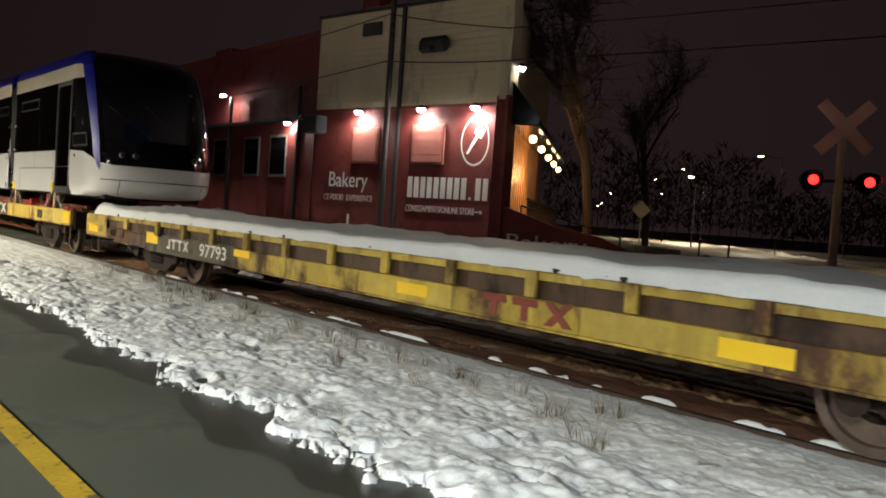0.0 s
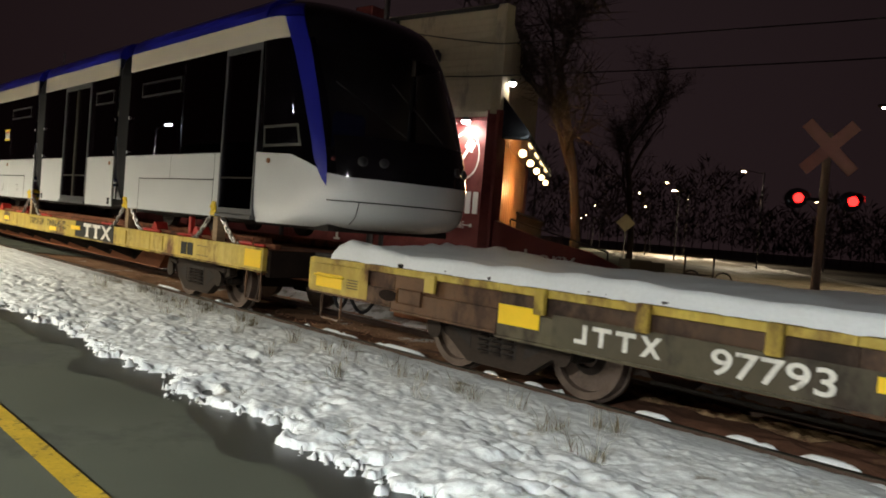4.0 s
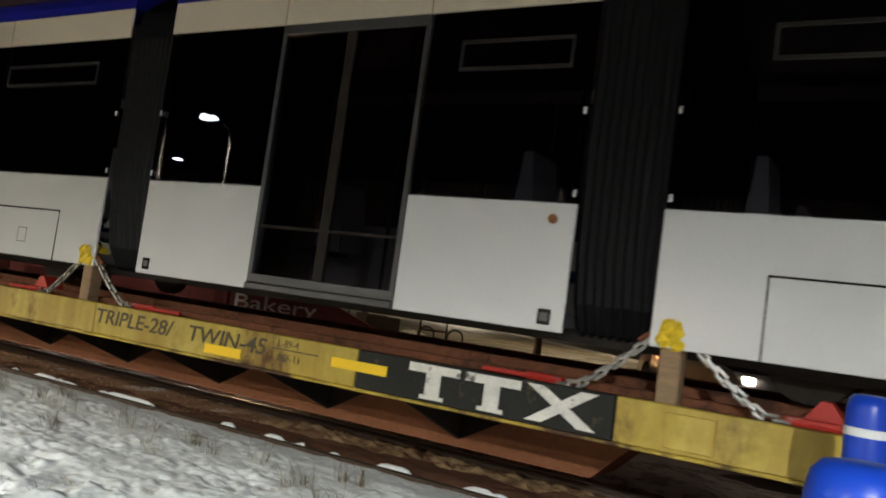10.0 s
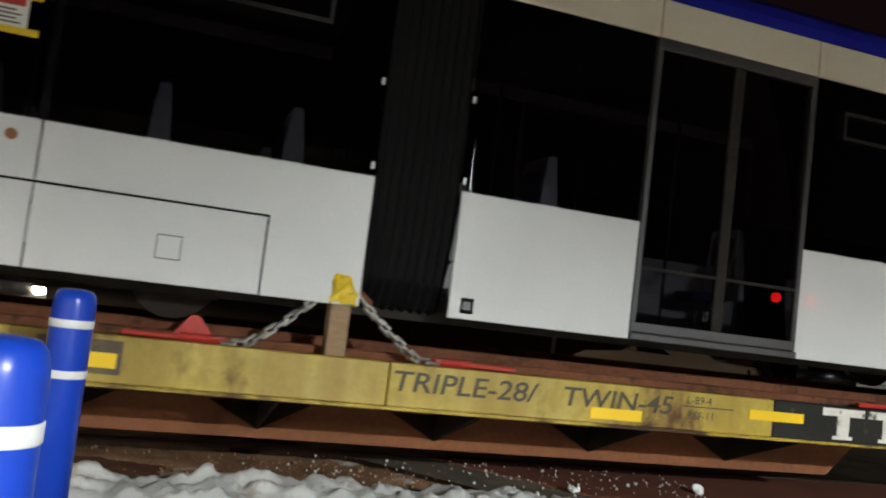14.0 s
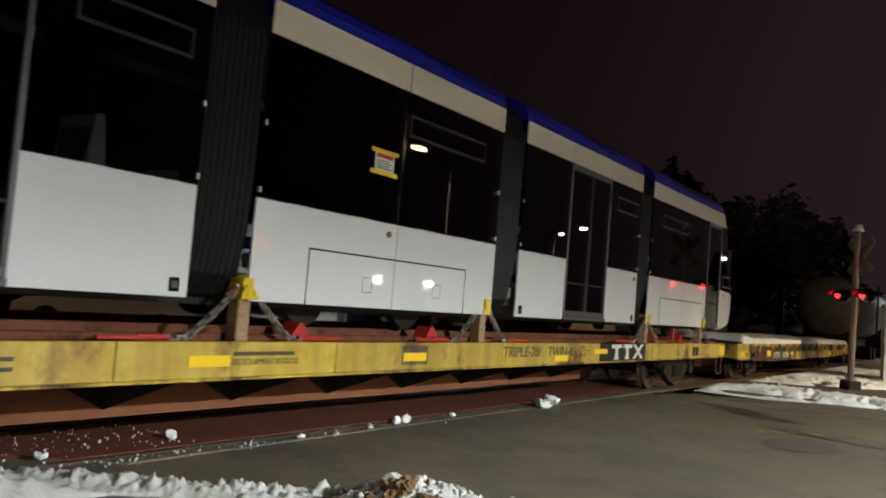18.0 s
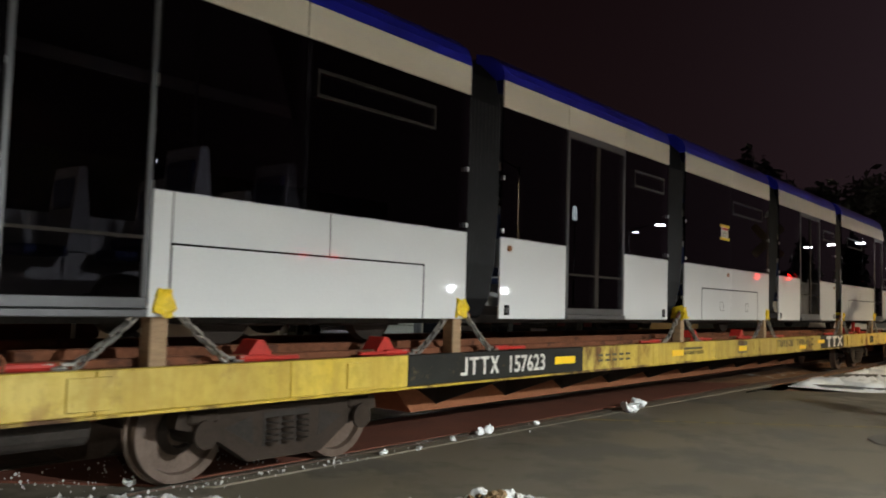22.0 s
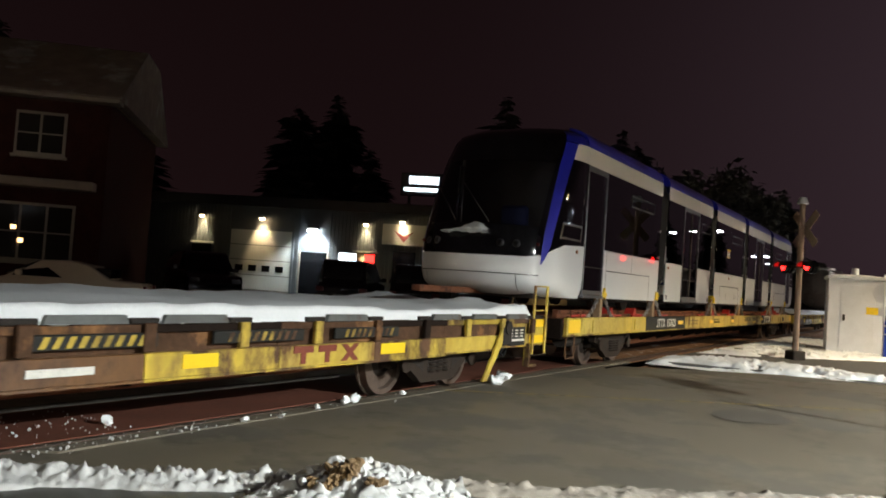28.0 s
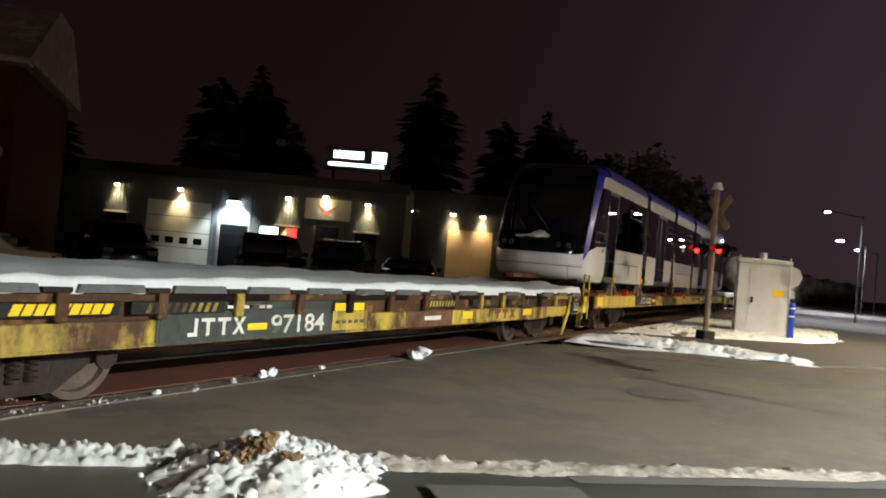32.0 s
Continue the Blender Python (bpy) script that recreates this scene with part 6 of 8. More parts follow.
    for i in range(120):
        u = rc.random()
        if i < 95:
            dx, dy, dz = -0.34 + 0.20 * u + rc.gauss(0, 0.035), 0.06 - 0.10 * u + rc.gauss(0, 0.05), 0.12 + 0.14 * u
        else:
            dx, dy, dz = -0.18 + rc.gauss(0, 0.025), -0.26 + rc.gauss(0, 0.03), 0.18
        r = rc.uniform(0.012, 0.030)
        b = bmesh.new()
        bmesh.ops.create_icosphere(b, subdivisions=2, radius=r, matrix=Matrix.Translation((c.x + dx, c.y + dy, dz)))
        noise_shift(b, r * 0.8, 0.5 / r, i)
        noise_shift(b, r * 0.5, 1.6 / r, i)
        part("earth_clod", b, M_CLOD, hp, "brown clod of earth and grass")
    # loose lumps on the road
    rnd = random.Random(11)
    spots = [(14.35, -1.05, 0.11), (14.75, -1.0, 0.09), (10.95, -0.9, 0.06), (10.75, -0.9, 0.045), (10.2, -0.95, 0.035), (9.0, -1.0, 0.03), (7.9, -0.35, 0.045), (6.5, -0.55, 0.04), (12.0, -0.9, 0.03), (9.5, -1.05, 0.028), (5.35, -1.5, 0.09), (4.75, -1.35, 0.05)]
    for x, y, r in spots:
        lump = thing("snow_lump", "small broken lump of snow on the road", "snow lump", "snow lumps on the crossing")
        b = bmesh.new()
        bmesh.ops.create_icosphere(b, subdivisions=3, radius=r, matrix=Matrix.Translation((x, y, r * 0.55)) @ Matrix.Diagonal((1.3, 1, 0.75, 1)))
        noise_shift(b, r * 1.0, 0.7 / r, x)
        noise_shift(b, r * 0.4, 2.2 / r, y)
        part("lump_body", b, M_SNOW, lump, "", True)
    b = bmesh.new()
    for i in range(650):
        x = rnd.uniform(4.2, 8.6) if i % 4 else rnd.uniform(3.5, 12.0)
        y = rnd.gauss(-0.95, 0.10) if rnd.random() < 0.45 else rnd.uniform(-0.62, 0.5)
        if y > -0.7 and x > 8.0:
            continue
        r = abs(rnd.gauss(0.0, 0.006)) + 0.003
        zr = -0.03 + r if x * 0.768 + y * 0.64 < 4.3 else r * 0.5
        pebble(b, Matrix.Translation((x, y, zr)) @ Matrix.Diagonal((r, r, r, 1)))
    tagged(part("snow_crumbs", b, M_PLOUGHED), "scattered crumbs of snow beside the rail", "snow", kind="stuff")

    # far corner of the road: paved corner with two belts of snow
    def corner(x, y):
        wob = 0.35 * fbm(x * 1.1, y * 1.1, 5)
        a, ra, ca = clod(x, y, 4.0)
        b, rb, cb = clod(x, y, 9.0, 3.0)
        lo, hi = float(np.interp(y, [-6.6, -3, -1.2], [22.5, 22.2, 21.9])), float(np.interp(y, [-6.6, -5, -2.8, -1.4], [23.4, 24.4, 25.0, 23.0]))
        e1 = min((x - lo + wob) / 0.35, (hi - x + wob) / 0.4, (-1.25 - y) / 0.3, (y + 6.6 + wob) / 0.4)
        e2 = min((x - float(np.interp(y, [-7, -6.2, -3, -1.2], [33, 31.0, 27.3, 25.8])) + wob) / 0.5, (42 - x) / 1.0, (-1.25 - y) / 0.4, (y + 7.2 + wob) / 0.4)
        e = max(0.0, min(1.0, max(e1, e2)))
        bare = max(0.0, fbm(x * 0.9, y * 1.6, 9) - 0.12)
        return (x, y, -0.05 + e ** 0.6 * (0.09 + 0.075 * a * (0.7 + ra) + 0.06 * b * (0.8 + rb)) - 0.25 * bare * e)
    b = sheet(corner, steps(21.4, 43, 330), steps(-8.0, -1.2, 130))
    tagged(part("snow_corner", b, M_SNOW, None, "", True), "trodden snow at the corner beyond the road", "snow", kind="stuff")
    q = [(18.9, -1.25), (21.8, -1.25), (22.2, -3.0), (22.5, -6.6), (24.6, -8.0), (33.0, -18.0), (46.0, -18.0), (46.0, -1.25)]
    tagged(part("pavement_far", prism(q, -0.14, 0.004, "z"), M_CONCRETE), "grey concrete pavement beyond the road", "pavement", kind="structure")
    # near pavement: concrete apron at the end of the path
    b = sheet(lambda s, n: road_point(n, s, 0.0), steps(-9.6, -8.5, 4), steps(NEAR_EDGE - 3.0, NEAR_EDGE - 1.05, 3))
    tagged(part("pavement_near", b, M_CONCRETE), "pale concrete apron at the road edge", "pavement", kind="structure")
    b = sheet(lambda s, n: road_point(n, s, -0.024), steps(-60, -9.7, 20), steps(NEAR_EDGE - 0.85, NEAR_EDGE - 0.65, 1))
    tagged(part("kerb_near", b, M_CONCRETE), "low concrete edging of the road", "kerb", kind="structure")
    for s0 in steps(-70, 0, 28)[:-1]:
        p0, p1 = road_point(FAR_EDGE + 0.02, s0 + 0.01), road_point(FAR_EDGE + 0.02, s0 + 2.49)
        d = RN * 0.16
        q = [(p0.x, p0.y), (p1.x, p1.y), (p1.x + d.x, p1.y + d.y), (p0.x + d.x, p0.y + d.y)]
        if max(p0.y, p1.y) < -8.2:
            tagged(part("kerb", prism(q, -0.1, 0.075, "z"), M_CONCRETE), "worn concrete kerb stone", "kerb", kind="structure")
    # snowy banks along the road on the far side of the track
    for n0, n1, seedv in ((FAR_EDGE, FAR_EDGE + 3.2, 1.0), (NEAR_EDGE - 2.6, NEAR_EDGE - 0.3, 6.0)):
        def bank2(s, n, n0=n0, n1=n1, seedv=seedv):
            p = road_point(n, s)
            e = max(0, min(1, min(n - n0, n1 - n) / 0.5)) * max(0, min(1, (s - 14) / 2.0)) * max(0, min(1, -0.35 + 2.5 * fbm(s * 0.22, n * 0.5, seedv + 3)))
            return (p.x, p.y, -0.12 + e * (0.16 + 0.3 * fbm(s * 0.35, n * 0.6, seedv)))
        b = sheet(bank2, steps(14, 110, 160), steps(n0, n1, 14))
        tagged(part("snow_roadside", b, M_DIRTY_SNOW, None, "", True), "grey roadside snow banks", "snow", kind="stuff")


def weeds():
    rnd = random.Random(3)
    b = bmesh.new()
    for i in range(64):
        x = rnd.uniform(-12, 0.0)
        y = -1.95 + rnd.gauss(0, 0.16) - 0.05 * (x + 4) if rnd.random() < 0.8 else rnd.uniform(-3.2, -1.3)
        for k in range(rnd.randint(9, 26)):
            a = rnd.uniform(0, 6.28)
            l = rnd.uniform(0.10, 0.30)
            lean = rnd.uniform(0.2, 0.8)
            p = Vector((x + rnd.gauss(0, 0.035), y + rnd.gauss(0, 0.035), 0.02))
            q = p + Vector((math.cos(a) * l * lean * 0.5, math.sin(a) * l * lean * 0.5, l * 0.6))
            r = q + Vector((math.cos(a) * l * lean, math.sin(a) * l * lean, l * 0.25))
            w = Vector((-math.sin(a), math.cos(a), 0)) * 0.0026
            v = [b.verts.new(c) for c in (p - w, p + w, q + w, q - w, r)]
            b.faces.new(v[:4])
            b.faces.new((v[3], v[2], v[4]))
    # short stubble that pokes through the trodden snow
    for i in range(900):
        x, y = rnd.uniform(-12, 1.2), rnd.uniform(-3.75, -1.5)
        if fbm(x * 0.9, y * 1.4, 11) < 0.0:
            continue
        for k in range(rnd.randint(3, 7)):
            a = rnd.uniform(0, 6.28)
            l = rnd.uniform(0.02, 0.08)
            p = Vector((x + rnd.gauss(0, 0.03), y + rnd.gauss(0, 0.03), 0.035))
            q = p + Vector((math.cos(a) * l, math.sin(a) * l, rnd.uniform(0.01, 0.05)))
            w = Vector((-math.sin(a), math.cos(a), 0)) * 0.005
            b.faces.new([b.verts.new(c) for c in (p - w, p + w, q)])
    tagged(part("dead_weeds", b, M_GRASS), "tufts of dead weeds standing in the snow", "weeds", kind="stuff")


def bollard(x, y, h, r, label):
    t = thing("bollard", label, "bollard", "blue bollards at the end of the path", at=(x, y, -0.03))
    prof = [(r, 0.0), (r, h - 0.10), (r * 0.98, h - 0.06), (r * 0.90, h - 0.025), (r * 0.72, h - 0.006), (r * 0.4, h)]
    part("sleeve", lathe(prof, 32), M_BOLLARD, t, "blue plastic sleeve", True)
    for z in (h - 0.20, h - 0.46):
        part("reflective_band", lathe([(r + 0.001, z), (r + 0.003, z + 0.002), (r + 0.003, z + 0.040), (r + 0.001, z + 0.042)], 32), M_BAND, t, "white reflective band", True)
    return t


# ---- buildings ----
def wall_frame(a, b):
    """Matrix whose x runs from a to b on the ground, y is up the wall's outward normal to the right of the run, z up."""
    a, b = Vector((*a, 0)), Vector((*b, 0))
    d = (b - a).normalized()
    n = Vector((d.y, -d.x, 0))
    m = Matrix(((d.x, n.x, 0, a.x), (d.y, n.y, 0, a.y), (0, 0, 1, 0), (0, 0, 0, 1)))
    return m, (b - a).length


def wall_lamp(m, x, z, power, col=(1.0, 0.92, 0.8), cone=False):
    """A small wall lamp; its light comes from a lamp just under its face."""
    t = thing("wall_lamp", "small bright wall lamp" if not cone else "cone-shaped wall lamp lighting the wall below", "wall lamp", "wall lamps")
    t.matrix_basis = m @ Matrix.Translation((x, 0, z))
    part("bracket", boxed(-0.03, 0.03, 0.0, 0.16, 0.0, 0.04), M_PIPE, t)
    part("shade", rodded((0, 0.20, 0.02), (0, 0.20, 0.12), 0.13, 0.05, 14), M_PIPE, t)
    part("lamp_face", rodded((0, 0.20, -0.05), (0, 0.20, 0.018), 0.07, 0.10, 14), G_WALL if not cone else G_WARM, t)
    li = bpy.data.lights.new("wall_light", "SPOT")
    li.energy, li.color, li.shadow_soft_size = power, col, 0.05
    li.spot_size, li.spot_blend = radians(75 if cone else 172), 0.5
    lo = new("wall_light", li)
    lo.matrix_basis = m @ Matrix.Translation((x, 0.19, z - 0.09)) @ Matrix.Rotation(radians(-24 if cone else -12), 4, "X")
    return t


def bakery():
    A, B, C = (-18.1, 6.0), (-11.35, 7.2), (-18.9, 16.6)
    house = thing("brick_shop_building", "dark red brick shop with cream siding above and painted signs", "building")
    m, L = wall_frame(A, B)
    mi = m.copy()

    def put(name, bm, mat, label="", mm=None, parent=house, smooth=False):
        bm.transform(mm if mm is not None else m)
        return part(name, bm, mat, parent, label, smooth)
    H = 6.85
    put("side_wall", boxed(0, L, -0.25, 0, -0.2, 4.22), M_BRICK, "dark red painted brick wall")
    # cream siding in boards
    z = 4.22
    while z < H:
        put("siding_board", box(bmesh.new(), 0.02, L - 0.34, -0.2, 0.02 + 0.004 * random.random(), z + 0.004, z + 0.158), M_SIDING)
        z += 0.162
    put("parapet_cap", boxed(-0.05, L - 0.25, -0.3, 0.06, H, H + 0.10), M_PIPE)
    put("ledge", boxed(0, L - 0.3, 0, 0.05, 4.16, 4.24), M_BRICK)
    put("corner_pier", boxed(L - 0.34, L + 0.02, -0.3, 0.04, -0.2, 4.4), M_BRICK)
    put("corner_board", boxed(L - 0.34, L, -0.3, 0.03, 4.4, H + 0.1), M_SIDING)
    put("core_fill", prism([(A[0] + 0.3, A[1] + 0.4), (B[0] - 0.9, B[1] + 0.25), (C[0] - 0.5, C[1] + 0.3), (A[0] - 2.0, C[1] + 1.0)], 0, H - 0.1, "z"), M_BRICK, "", Matrix.Identity(4))
    for x0, x1, zb, zt in ((1.62, 2.62, 2.72, 3.72), (3.85, 4.95, 2.72, 3.76)):
        w = put("boarded_window", boxed(x0, x1, -0.04, 0.035, zb, zt), M_WINRED, "boarded window in a red surround")
        for i in range(5):
            a = zb + 0.06 + i * (zt - zb - 0.12) / 5
            put("board", boxed(x0 + 0.07, x1 - 0.07, 0.035, 0.06, a + 0.012, a + (zt - zb - 0.12) / 5 - 0.012), M_WINRED, parent=w)
    # signs painted on the wall
    face = m @ Matrix(((1, 0, 0, 0), (0, 0, 1, 0.012), (0, 1, 0, 0), (0, 0, 0, 1)))
    # plain bars and a round mark stand for the shop's name and logo
    x = 3.78
    for i in range(12):
        if i != 9:
            put("name_bar", boxed(x, x + 0.155, 0, 0.012, 1.86, 2.40), M_SIGNWHITE)
        else:
            put("name_bar", boxed(x + 0.03, x + 0.09, 0, 0.012, 1.86, 1.93), M_SIGNWHITE)
        x += 0.225
    lettering("painted_line", "CONSIGNMENTS/ONLINE STORE", 0.235, face @ Matrix.Translation((3.75, 1.50, 0)), M_SIGNWHITE, house, "white painted words", 0.66, 0.004)
    put("arrow", box(boxed(6.02, 6.28, 0, 0.012, 1.56, 1.585), 6.2, 6.27, 0, 0.012, 1.53, 1.615), M_SIGNWHITE)
    lettering("painted_word", "Bakery", 0.60, face @ Matrix.Translation((0.70, 2.06, 0)), M_SIGNWHITE, house, "white painted word", 0.95, 0.004)
    lettering("painted_line", "CE FOOD  EXPERIENCE", 0.235, face @ Matrix.Translation((0.55, 1.68, 0)), M_SIGNWHITE, house, "white painted words", 0.80, 0.004)
    put("whisk_mark", box(boxed(1.55, 1.63, 0, 0.012, 0.95, 1.3), 1.47, 1.71, 0, 0.012, 0.9, 0.96), M_SIGNWHITE)
    ring = bmesh.new()
    for i in range(36):
        a0, a1 = 2 * math.pi * i / 36, 2 * math.pi * (i + 1) / 36
        v = [ring.verts.new((5.92 + r * 0.44 * math.cos(a), 0.012, 3.30 + r * 0.60 * math.sin(a))) for a, r in ((a0, 1.0), (a1, 1.0), (a1, 0.92), (a0, 0.92))]
        ring.faces.new(v)
    put("round_mark", ring, M_SIGNWHITE, "white oval painted mark")
    put("round_mark_stroke", prism([(5.66, 3.02), (5.72, 2.98), (6.02, 3.42), (6.10, 3.36), (6.22, 3.58), (6.02, 3.72), (5.88, 3.52), (5.95, 3.46)], 0, 0.012), M_SIGNWHITE)
    # pipes, ducts and vents on the wall
    put("downpipe", box(boxed(3.28, 3.38, 0.01, 0.10, 0, 4.7), 3.28, 3.38, 0.01, 0.10, 4.7, H), M_PIPE, "dark downpipe")
    put("vent_hood", box(boxed(4.0, 5.0, 0.02, 0.3, 5.55, 5.95, 0.12), 4.2, 4.6, 0.25, 0.42, 5.55, 5.7, 0.03), M_PIPE, "dark round vent hood")
    put("window_unit", boxed(-0.15, 0.5, 0.0, 0.4, 3.55, 4.05, 0.03), M_DARKMETAL, "window air unit")
    put("small_vent", boxed(1.8, 2.5, 0.0, 0.08, 6.2, 6.55), M_PIPE)
    put("chimney", boxed(0.2, 0.9, -2.0, -1.4, 6.8, 7.9, 0.02), M_BRICK)
    for x in (1.95, 4.25, 6.0):
        wall_lamp(mi, x, 4.10, 170)
    # longer brick block to the left, with a lower painted storey
    m2, L2 = wall_frame((-33.0, 6.15), A)
    put("brick_block", boxed(0, L2, -7, -0.35, -0.2, 6.7), M_BRICK, "dark red brick block", m2)
    put("low_front", boxed(0, L2 - 0.05, -0.35, 0.0, -0.2, 4.0), M_BRICK, "", m2)
    put("low_roof", boxed(0, L2, -0.35, 0.12, 4.0, 4.10), M_PIPE, "", m2)
    for x in (6.2, 8.0, 10.4, 12.2):
        w = put("window_frame", boxed(x, x + 1.1, -0.05, 0.03, 2.3, 3.6), M_WINFRAME, "", m2)
        put("window_pane", boxed(x + 0.08, x + 1.02, 0.0, 0.035, 2.38, 3.52), M_BLACK, "", m2, w)
    for x in (9.2, 13.9):
        put("downpipe", boxed(x, x + 0.1, 0.0, 0.1, 0, 5.0), M_PIPE, "", m2)
    put("rooftop_tank", boxed(3, 4.5, -4, -2, 6.7, 7.6, 0.05), M_BRICK, "", m2)
    wall_lamp(m2, 8.9, 5.05, 70)
    wall_lamp(m2, 13.55, 3.9, 80)
    # street front
    m3, L3 = wall_frame(B, C)
    put("front_wall", boxed(0, L3, -0.25, 0, 4.3, H), M_SIDING, "", m3)
    put("front_low", boxed(0, 0.5, -0.3, 0.0, -0.2, 4.3), M_BRICK, "", m3)
    put("front_glazing", boxed(0.5, L3, -0.3, -0.25, 0.6, 4.3), M_FRONTWOOD, "warm lit timber shopfront", m3)
    put("awning", boxed(0.1, L3, 0.0, 0.75, 3.72, 3.86, 0.03), M_BLACK, "black awning", m3)
    put("awning_slope", prism([(0.0, 4.75), (0.05, 4.75), (0.78, 3.86), (0.0, 3.86)], 0.1, L3, "x"), M_BLACK, "", m3)
    for i in range(38):
        put("timber_slat", boxed(0.55 + i * 0.29, 0.75 + i * 0.29, -0.25, -0.22 + 0.02 * (i % 2), 0.6, 4.28), M_FRONTWOOD, "", m3)
    for i in range(42):
        put("baluster", boxed(0.6 + i * 0.26, 0.63 + i * 0.26, 0.55, 0.58, 1.0, 1.95), M_PIPE, "", m3)
    put("patio_rail", boxed(0.5, L3, 0.53, 0.6, 1.95, 2.0), M_PIPE, "", m3)
    put("patio_deck", boxed(0.1, L3, 0.0, 1.2, 0.6, 0.95), M_BRICK, "", m3)
    for i in range(5):
        g = thing("string_lantern", "warm glowing paper lantern under the awning", "lantern", "lanterns under the awning")
        g.matrix_basis = m3 @ Matrix.Translation((0.75 + i * 2.75, 0.56, 3.46))
        b = bmesh.new()
        bmesh.ops.create_uvsphere(b, u_segments=14, v_segments=8, radius=0.10)
        part("globe", b, G_STRING, g, "", True)
        part("cord", rodded((0, 0, 0.1), (0, 0, 0.24), 0.006), M_PIPE, g)
    for x in (1.6, 6.0):
        li = bpy.data.lights.new("lantern_light", "POINT")
        li.energy, li.color, li.shadow_soft_size = 170, (1.0, 0.6, 0.25), 0.15
        lo = new("lantern_light", li)
        lo.matrix_basis = m3 @ Matrix.Translation((x, 0.45, 2.85))
    wall_lamp(m3, 0.35, 5.1, 60, (1.0, 0.8, 0.5))
    # ramp wall with the low sign
    m4, L4 = wall_frame((-11.3, 7.22), (-7.9, 8.9))
    r = thing("ramp_wall", "low dark red ramp wall with a painted sign", "wall")
    bm = prism([(0, -0.2), (L4, -0.2), (L4, 0.62), (L4 * 0.62, 1.18), (L4 * 0.3, 1.40), (0, 1.75)], -0.2, 0.0)
    bm.transform(m4)
    part("wall_body", bm, M_BRICK, r)
    lettering("painted_word", "Bakery", 0.48, m4 @ Matrix(((1, 0, 0, 0), (0, 0, 1, 0.006), (0, 1, 0, 0), (0, 0, 0, 1))) @ Matrix.Translation((0.08, 0.79, 0)), M_SIGNWHITE, r, "white painted word", 1.5, 0.004)
    bm = bmesh.new()
    for x in (0.4, 1.6, 2.8):
        rod(bm, (x, -0.1, 0.9), (x, -0.1, 1.9 - x * 0.25), 0.02)
    rod(bm, (0.4, -0.1, 1.8), (2.8, -0.1, 1.2), 0.02)
    bm.transform(m4)
    part("hand_rail", bm, M_PIPE, r)


def framed_window(put, x0, x1, z0, z1, parts=2, lit=False, y=0.0):
    w = put("window_frame", boxed(x0, x1, y - 0.02, y + 0.05, z0, z1), M_WINFRAME, "white framed window")
    n = parts
    for i in range(n):
        a, b = x0 + 0.07 + (x1 - x0 - 0.07) * i / n, x0 + (x1 - x0 - 0.07) * (i + 1) / n
        put("pane", boxed(a, b, y + 0.05, y + 0.056, z0 + 0.08, (z0 + z1) / 2 - 0.02), M_NIGHTPANE, parent=w)
        put("pane", boxed(a, b, y + 0.05, y + 0.056, (z0 + z1) / 2 + 0.02, z1 - 0.08), M_NIGHTPANE, parent=w)
    put("sill", boxed(x0 - 0.06, x1 + 0.06, y, y + 0.12, z0 - 0.08, z0), M_WINFRAME, parent=w)
    return w


def brick_house():
    house = thing("brick_house", "dark two-storey brick house with white windows and a snowy roof", "house")
    u = Vector((-0.66, 0.75, 0)).normalized()
    R = Vector((18.0, 12.6, 0)) + u * 0.5
    Lp = R + u * 13.0
    m, L = wall_frame((Lp.x, Lp.y), (R.x, R.y))

    def put(name, bm, mat, label="", parent=house):
        bm.transform(m)
        return part(name, bm, mat, parent, label)
    put("wall", boxed(0, L, -8, 0, -0.2, 5.75), M_HBRICK, "dark brown brick wall")
    put("porch_roof", boxed(0.0, L - 0.2, 0.0, 0.55, 3.25, 3.5, 0.03), M_WINFRAME, "pale porch eaves")
    put("eave", boxed(-0.3, L + 0.3, -0.1, 0.55, 5.70, 5.85), M_WINFRAME)
    # roof with its ridge along the street
    put("roof", prism([(0.6, 5.8), (-3.0, 8.0), (-5.5, 8.0), (-8.6, 5.8)], -0.35, L + 0.35, "x"), M_ROOFSNOW, "snow-dusted shingle roof")
    put("front_gable", prism([(4.6, 5.8), (10.6 - 2.0, 5.8), (6.6, 7.7)], 0.5, -3.0), M_GABLE, "pale front gable")
    put("gable_roof", prism([(4.3, 5.7), (6.6, 7.85), (8.9, 5.7), (8.75, 5.62), (6.6, 7.62), (4.45, 5.62)], 0.7, -3.0), M_ROOFSNOW)
    put("end_gable", prism([(0.4, 5.8), (-3.1, 7.85), (-5.4, 7.85), (-8.4, 5.8)], L + 0.005, L + 0.05, "x"), M_GABLE)
    framed_window(put, L - 6.3 + 0.3, L - 4.6 + 0.3, 4.15, 5.35)
    framed_window(put, L - 2.70 + 0.3, L - 1.40 + 0.3, 4.15, 5.35)
    framed_window(put, L - 6.5 + 0.3, L - 4.2 + 0.3, 1.25, 2.85, 2)
    framed_window(put, L - 3.10 + 0.3, L - 1.0 + 0.3, 1.25, 2.85, 3)
    framed_window(put, L - 11.8, L - 9.8, 1.25, 2.85, 2)
    framed_window(put, L - 11.8, L - 10.2, 4.15, 5.35, 2)
    put("downpipe", boxed(L - 4.6, L - 4.5, 0, 0.1, 0, 5.7), M_WINFRAME)
    # lamp glow seen in the front room
    for x, z in ((L - 2.1, 1.75), (L - 2.3, 2.1)):
        g = put("room_lamp", boxed(x, x + 0.14, 0.056, 0.062, z, z + 0.12), G_WINDOW2, "small warm light in the window")


